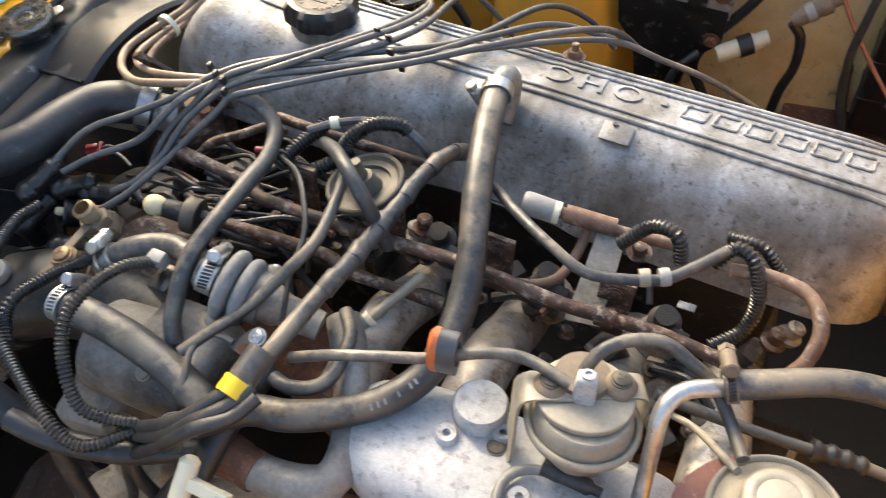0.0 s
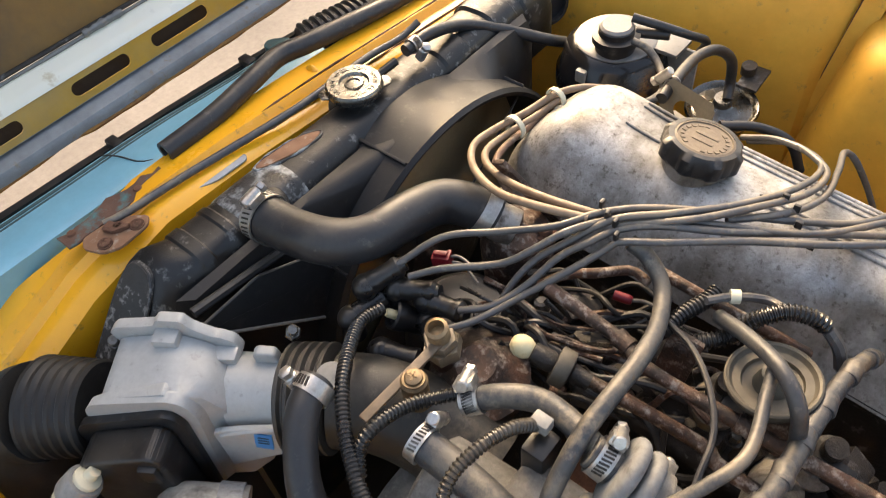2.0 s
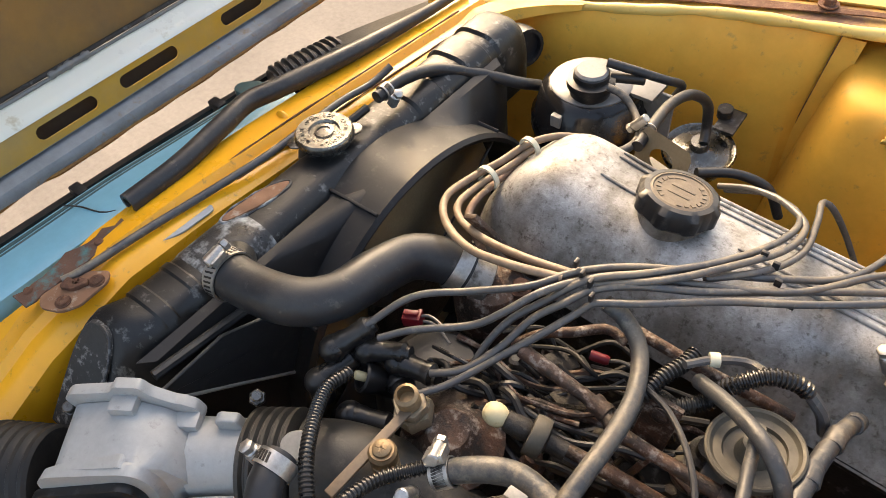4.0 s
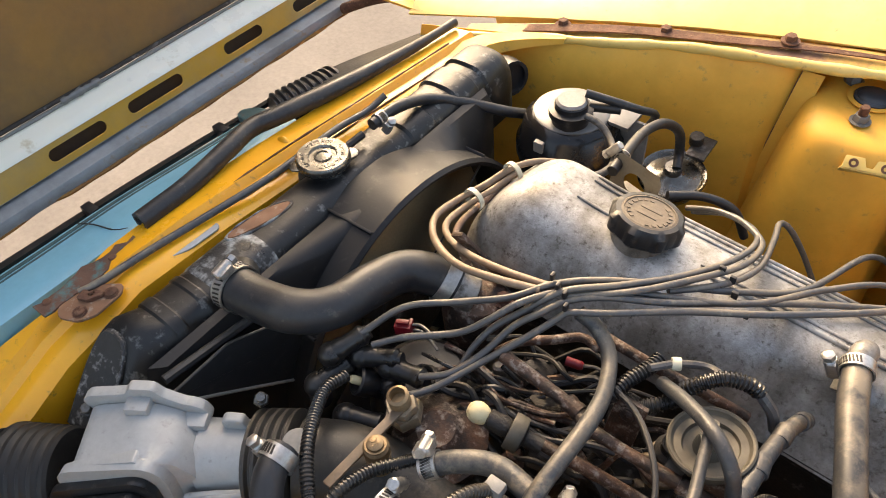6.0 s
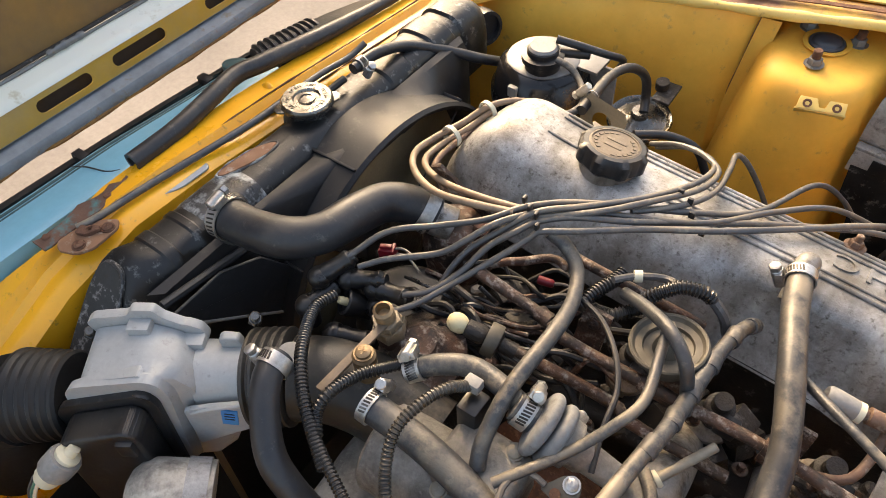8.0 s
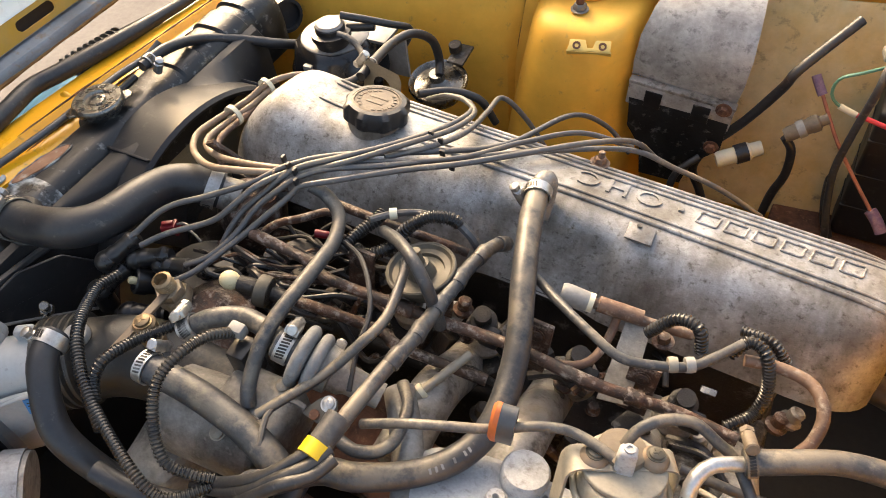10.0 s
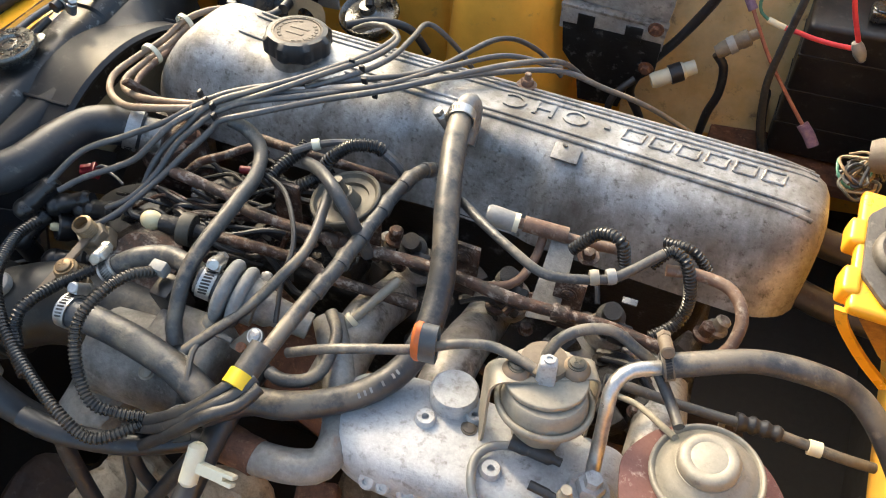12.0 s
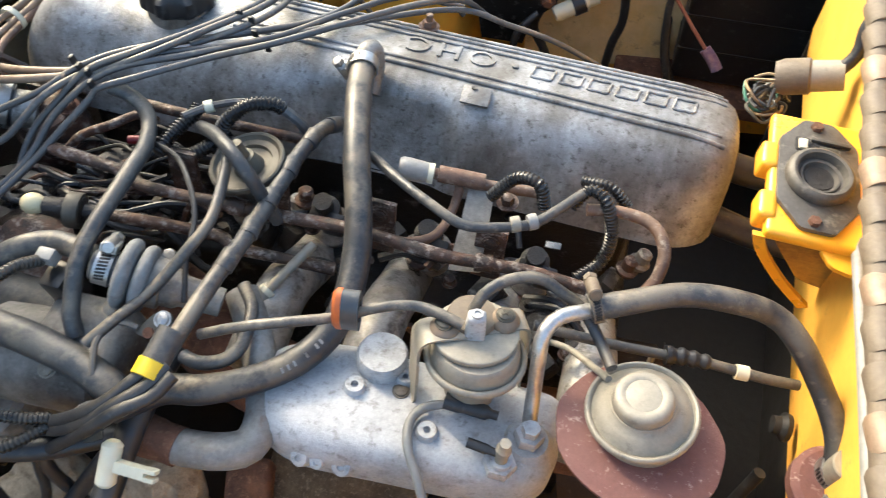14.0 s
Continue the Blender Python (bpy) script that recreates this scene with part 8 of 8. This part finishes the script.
# ---- far rear corner details ----
solid("earth_strap", tube([(0.034, 0.790, 0.76), (0.043, 0.775, 0.70), (0.044, 0.750, 0.66), (0.050, 0.719, 0.64), (0.062, 0.701, 0.62)], 0.006, 12, 0.01), RUBBER, "black battery cable beside the far wing", "cable")
hose("red_wire", [(0.036, 0.682, 0.821), (0.052, 0.682, 0.818), (0.064, 0.682, 0.815), (0.085, 0.682, 0.812), (0.110, 0.682, 0.811)], 0.0026, PINK, "bright red insulated wire by the battery", "wire", 10)
hose("red_wire", [(0.068, 0.690, 0.925), (0.074, 0.685, 0.905), (0.084, 0.682, 0.882), (0.092, 0.682, 0.857), (0.101, 0.682, 0.835), (0.112, 0.682, 0.810)], 0.0026, PINK, "bright red insulated wire by the battery", "wire", 10)
hose("green_wire", [(0.048, 0.70, 0.872), (0.028, 0.685, 0.870), (0.010, 0.682, 0.861), (0.006, 0.682, 0.846), (0.010, 0.682, 0.834), (0.019, 0.682, 0.827)], 0.0017, GREEN, "thin green wire at the battery terminal", "wire", 8)
solid("wire_joint", tube([(0.018, 0.682, 0.8275), (0.027, 0.682, 0.824), (0.036, 0.682, 0.821)], 0.0033, 10, 0.004), WHITE_PL, "pale crimp joint between green and red wires", "connector")
hose("battery_cable", [(0.056, 0.720, 0.884), (0.048, 0.690, 0.878), (0.046, 0.680, 0.860), (0.043, 0.680, 0.830), (0.040, 0.680, 0.801), (0.037, 0.680, 0.745), (0.044, 0.680, 0.694), (0.054, 0.680, 0.649), (0.062, 0.690, 0.600)], 0.0042, RUBBER_DUSTY, "dusty grey battery cable", "cable", 12)
solid("wire_terminal", lathe([(0, -0.011), (0.0044, -0.011), (0.0060, -0.006), (0.0066, 0.002), (0.0052, 0.008), (0.0034, 0.012), (0, 0.012)], 18, aimed((0.1115, 0.681, 0.8100), (0.5, -0.1, -0.8))), GREY_PL, "grey taped joint where the red wires meet", "connector")
clampb = thing("terminal_clamp", Matrix.Translation((0.064, 0.715, 0.880)) @ Matrix.Rotation(radians(14), 4, "Z"), "corroded grey battery terminal clamp", "terminal")
part("jaw", join(block(0.050, 0.018, 0.010, (0, 0, 0), 0.003, 3), block(0.014, 0.026, 0.014, (0.020, 0, 0.0), 0.004, 3)), ALU_DIRTY, clampb)
part("post", rod(0.009, 0.022, (0.012, 0.002, -0.004), 18), DISC_GREY, clampb)
part("bolt", moved(join(bolt_bm(0.006, 0.005, 0.008), rod(0.003, 0.010)), Matrix.Translation((-0.016, 0, 0.005))), DISC_GREY, clampb)
ropeo = thing("bungee_cord", Matrix.Identity(4), "frayed orange and purple cord across the battery", "cord")
part("cord", tube([(0.0, 0.735, 0.80), (0.03, 0.705, 0.765), (0.06, 0.685, 0.735), (0.092, 0.662, 0.708)], 0.0021, 10, 0.008), ROPE, ropeo)
part("sleeve", tube([(-0.012, 0.745, 0.815), (-0.006, 0.740, 0.807), (0.001, 0.734, 0.799)], 0.0052, 10, 0.004), PURPLE, ropeo, "purple woven sleeve")
part("knot", tube([(0.086, 0.666, 0.713), (0.096, 0.660, 0.705), (0.104, 0.654, 0.696)], 0.0066, 10, 0.003), PURPLE, ropeo)
hose("wiring_harness", [(0.012, 0.740, 0.893), (-0.030, 0.690, 0.856), (-0.040, 0.690, 0.830), (-0.068, 0.690, 0.776), (-0.100, 0.690, 0.726), (-0.113, 0.690, 0.687), (-0.099, 0.690, 0.653), (-0.086, 0.690, 0.617)], 0.0055, RUBBER, "black cable draped over the far wing", "wiring harness")
hose("wiring_harness", [(-0.023, 0.670, 0.782), (-0.012, 0.670, 0.765), (-0.010, 0.670, 0.729), (-0.017, 0.670, 0.696), (-0.021, 0.670, 0.652)], 0.0050, RUBBER, "black cable below the connector", "wiring harness")
hose("wiring_harness", [(-0.105, 0.665, 0.728), (-0.118, 0.655, 0.718), (-0.128, 0.648, 0.70), (-0.13, 0.64, 0.66)], 0.0045, RUBBER, "black cable from the inline connector", "wiring harness")
rc = thing("rear_wiring_plug", aimed((0.128, 0.45, 0.893), (0.75, -0.05, 0.25)), "grey cylindrical plug with a bundle of loose wires", "connector")
part("shell", lathe([(0, -0.012), (0.012, -0.012), (0.014, -0.006), (0.014, 0.012), (0.0115, 0.014), (0.011, 0.036), (0, 0.036)], 18), CAP_DUST, rc)
part("sleeve", lathe([(0, 0.012), (0.0122, 0.012), (0.0115, 0.036), (0, 0.036)], 18), DUSTY_STEEL, rc)
rng = random.Random(21)
for k in range(10):
    a0, r = rng.random() * 6.28, 0.007 + rng.random() * 0.008
    cx, cy, cz = 0.115 + (rng.random() - 0.5) * 0.012, 0.443 + (rng.random() - 0.5) * 0.016, 0.872 + (rng.random() - 0.5) * 0.014
    pts = [(0.120, 0.450 + (rng.random() - 0.5) * 0.010, 0.889 + (rng.random() - 0.5) * 0.010)]
    pts += [(cx + r * math.cos(a0 + q * 0.9), cy + 1.2 * r * math.sin(a0 + q * 0.9), cz + 0.004 * math.sin(q * 1.7 + k)) for q in range(7)]
    hose("loose_wire", pts, 0.0013, (BRASS, OLIVE, RUBBER, BRASS, GREEN, WIRE, RUBBER, BRASS, OLIVE, RUBBER)[k], "thin dull wire curling from the plug", "wire", 7, 0.003, group="loose wires")
hose("wiring_harness", [(0.155, 0.447, 0.905), (0.165, 0.455, 0.92), (0.168, 0.47, 0.94), (0.20, 0.47, 0.95)], 0.005, RUBBER, "black cable from the grey plug", "wiring harness")
FIREWALL_RUN = [(0.162, 0.492, 0.968), (0.162, 0.362, 0.956), (0.162, 0.242, 0.954), (0.162, 0.086, 0.959)]
fire_run = hose("wiring_harness", [(0.162, 0.492, 0.968), (0.162, 0.429, 0.961), (0.162, 0.362, 0.956), (0.162, 0.300, 0.953), (0.162, 0.242, 0.954), (0.162, 0.185, 0.955), (0.162, 0.141, 0.957), (0.162, 0.086, 0.959)], 0.0085, CAP_DUST, "dusty taped harness along the firewall", "wiring harness")
for k in range(14):
    p, d = along(FIREWALL_RUN, 0.05 + k * 0.068)
    part("tape_turn", lathe([(0, -0.011), (0.0087, -0.011), (0.0096, -0.009), (0.0093, 0.009), (0.0087, 0.011), (0, 0.011)], 16, aimed(p, d + Vector((0.1, 0, 0.12)))), (CAP_DUST, WIRE_BROWN)[k % 3 == 0], fire_run)
hose("brake_pipe", [(0.166, 0.296, 0.913), (0.166, 0.249, 0.917), (0.166, 0.202, 0.921), (0.166, 0.160, 0.924), (0.166, 0.099, 0.926)], 0.004, GREY_PL, "grey painted pipe down the firewall", "pipe", 10)
solid("rubber_grommet", lathe([(0, 0), (0.010, 0), (0.011, 0.004), (0.007, 0.007), (0.0065, 0.012), (0, 0.013)], 20, aimed((0.168, 0.208, 0.789), (-1, 0, 0.1))), RUBBER_MATTE, "black rubber grommet in the firewall", "grommet")
hose("heater_pipe", [(0.08, 0.40, 0.84), (0.13, 0.40, 0.83), (0.20, 0.40, 0.83)], 0.012, RUBBER, "black heater hose into the firewall", "hose", 16)
hose("heater_pipe", [(0.08, 0.36, 0.82), (0.13, 0.355, 0.81), (0.20, 0.35, 0.81)], 0.012, RUBBER, "black heater hose into the firewall", "hose", 16)

# black tape where the looms meet, with a loose flap
solid("tape_wrap", sheet([[(-0.273, 0.057, 0.912), (-0.268, 0.067, 0.912), (-0.259, 0.072, 0.912)], [(-0.268, 0.052, 0.912), (-0.261, 0.059, 0.912), (-0.254, 0.065, 0.912)], [(-0.255, 0.046, 0.912), (-0.25, 0.048, 0.912), (-0.245, 0.051, 0.912)]], 0.0014), BOOT_RUBBER, "loose black tape where the wiring looms meet", "tape")
# ---- low machinery at the rear of the bay ----
bell = thing("bell_housing", Matrix.Translation((0.085, 0.225, 0.655)) @ Matrix.Rotation(radians(78), 4, "Y"), "dark rusty bell housing below the rear of the engine", "housing")
part("shell", lathe([(0.0, 0.030), (0.040, 0.028), (0.072, 0.016), (0.084, 0.004), (0.086, -0.03), (0.078, -0.06), (0, -0.06)], 40), RUST_DARK, bell)
for a in (20, 70, 120, 170, 220):
    part("bolt", moved(bolt_bm(0.006, 0.006, 0.009), Matrix.Rotation(radians(a), 4, "Z") @ Matrix.Translation((0.078, 0, 0.012))), RUST_DARK, bell)
hose("brake_pipe", [(0.060, 0.215, 0.845), (0.062, 0.212, 0.80), (0.066, 0.205, 0.75), (0.080, 0.19, 0.70)], 0.0024, DUSTY_STEEL, "thin dusty metal pipe behind the plenum", "pipe", 8)
hose("steering_shaft", [(0.165, 0.120, 0.80), (0.130, 0.105, 0.745), (0.090, 0.088, 0.685), (0.050, 0.070, 0.620)], 0.010, RUST_DARK, "dark rusty steering shaft low in the bay", "shaft", 14)
hose("cable", [(0.150, 0.170, 0.79), (0.140, 0.150, 0.74), (0.135, 0.115, 0.69), (0.120, 0.085, 0.64)], 0.0045, RUBBER_MATTE, "black cable hanging behind the valve", "cable", 10)
flange = thing("exhaust_flange", Matrix.Translation((-0.212, 0.074, 0.715)) @ Matrix.Rotation(radians(18), 4, "Z"), "rusty red-brown exhaust flange low in the bay", "flange")
part("body", block(0.036, 0.050, 0.060, (0, 0, 0), 0.006, 3), RUST, flange)
part("plate", block(0.056, 0.060, 0.010, (0, 0, -0.030), 0.003), RUST_DARK, flange)
for x in (-0.021, 0.021):
    part("bolt", moved(bolt_bm(0.006, 0.006, 0.008), Matrix.Translation((x, -0.018, -0.025))), RUST_DARK, flange)
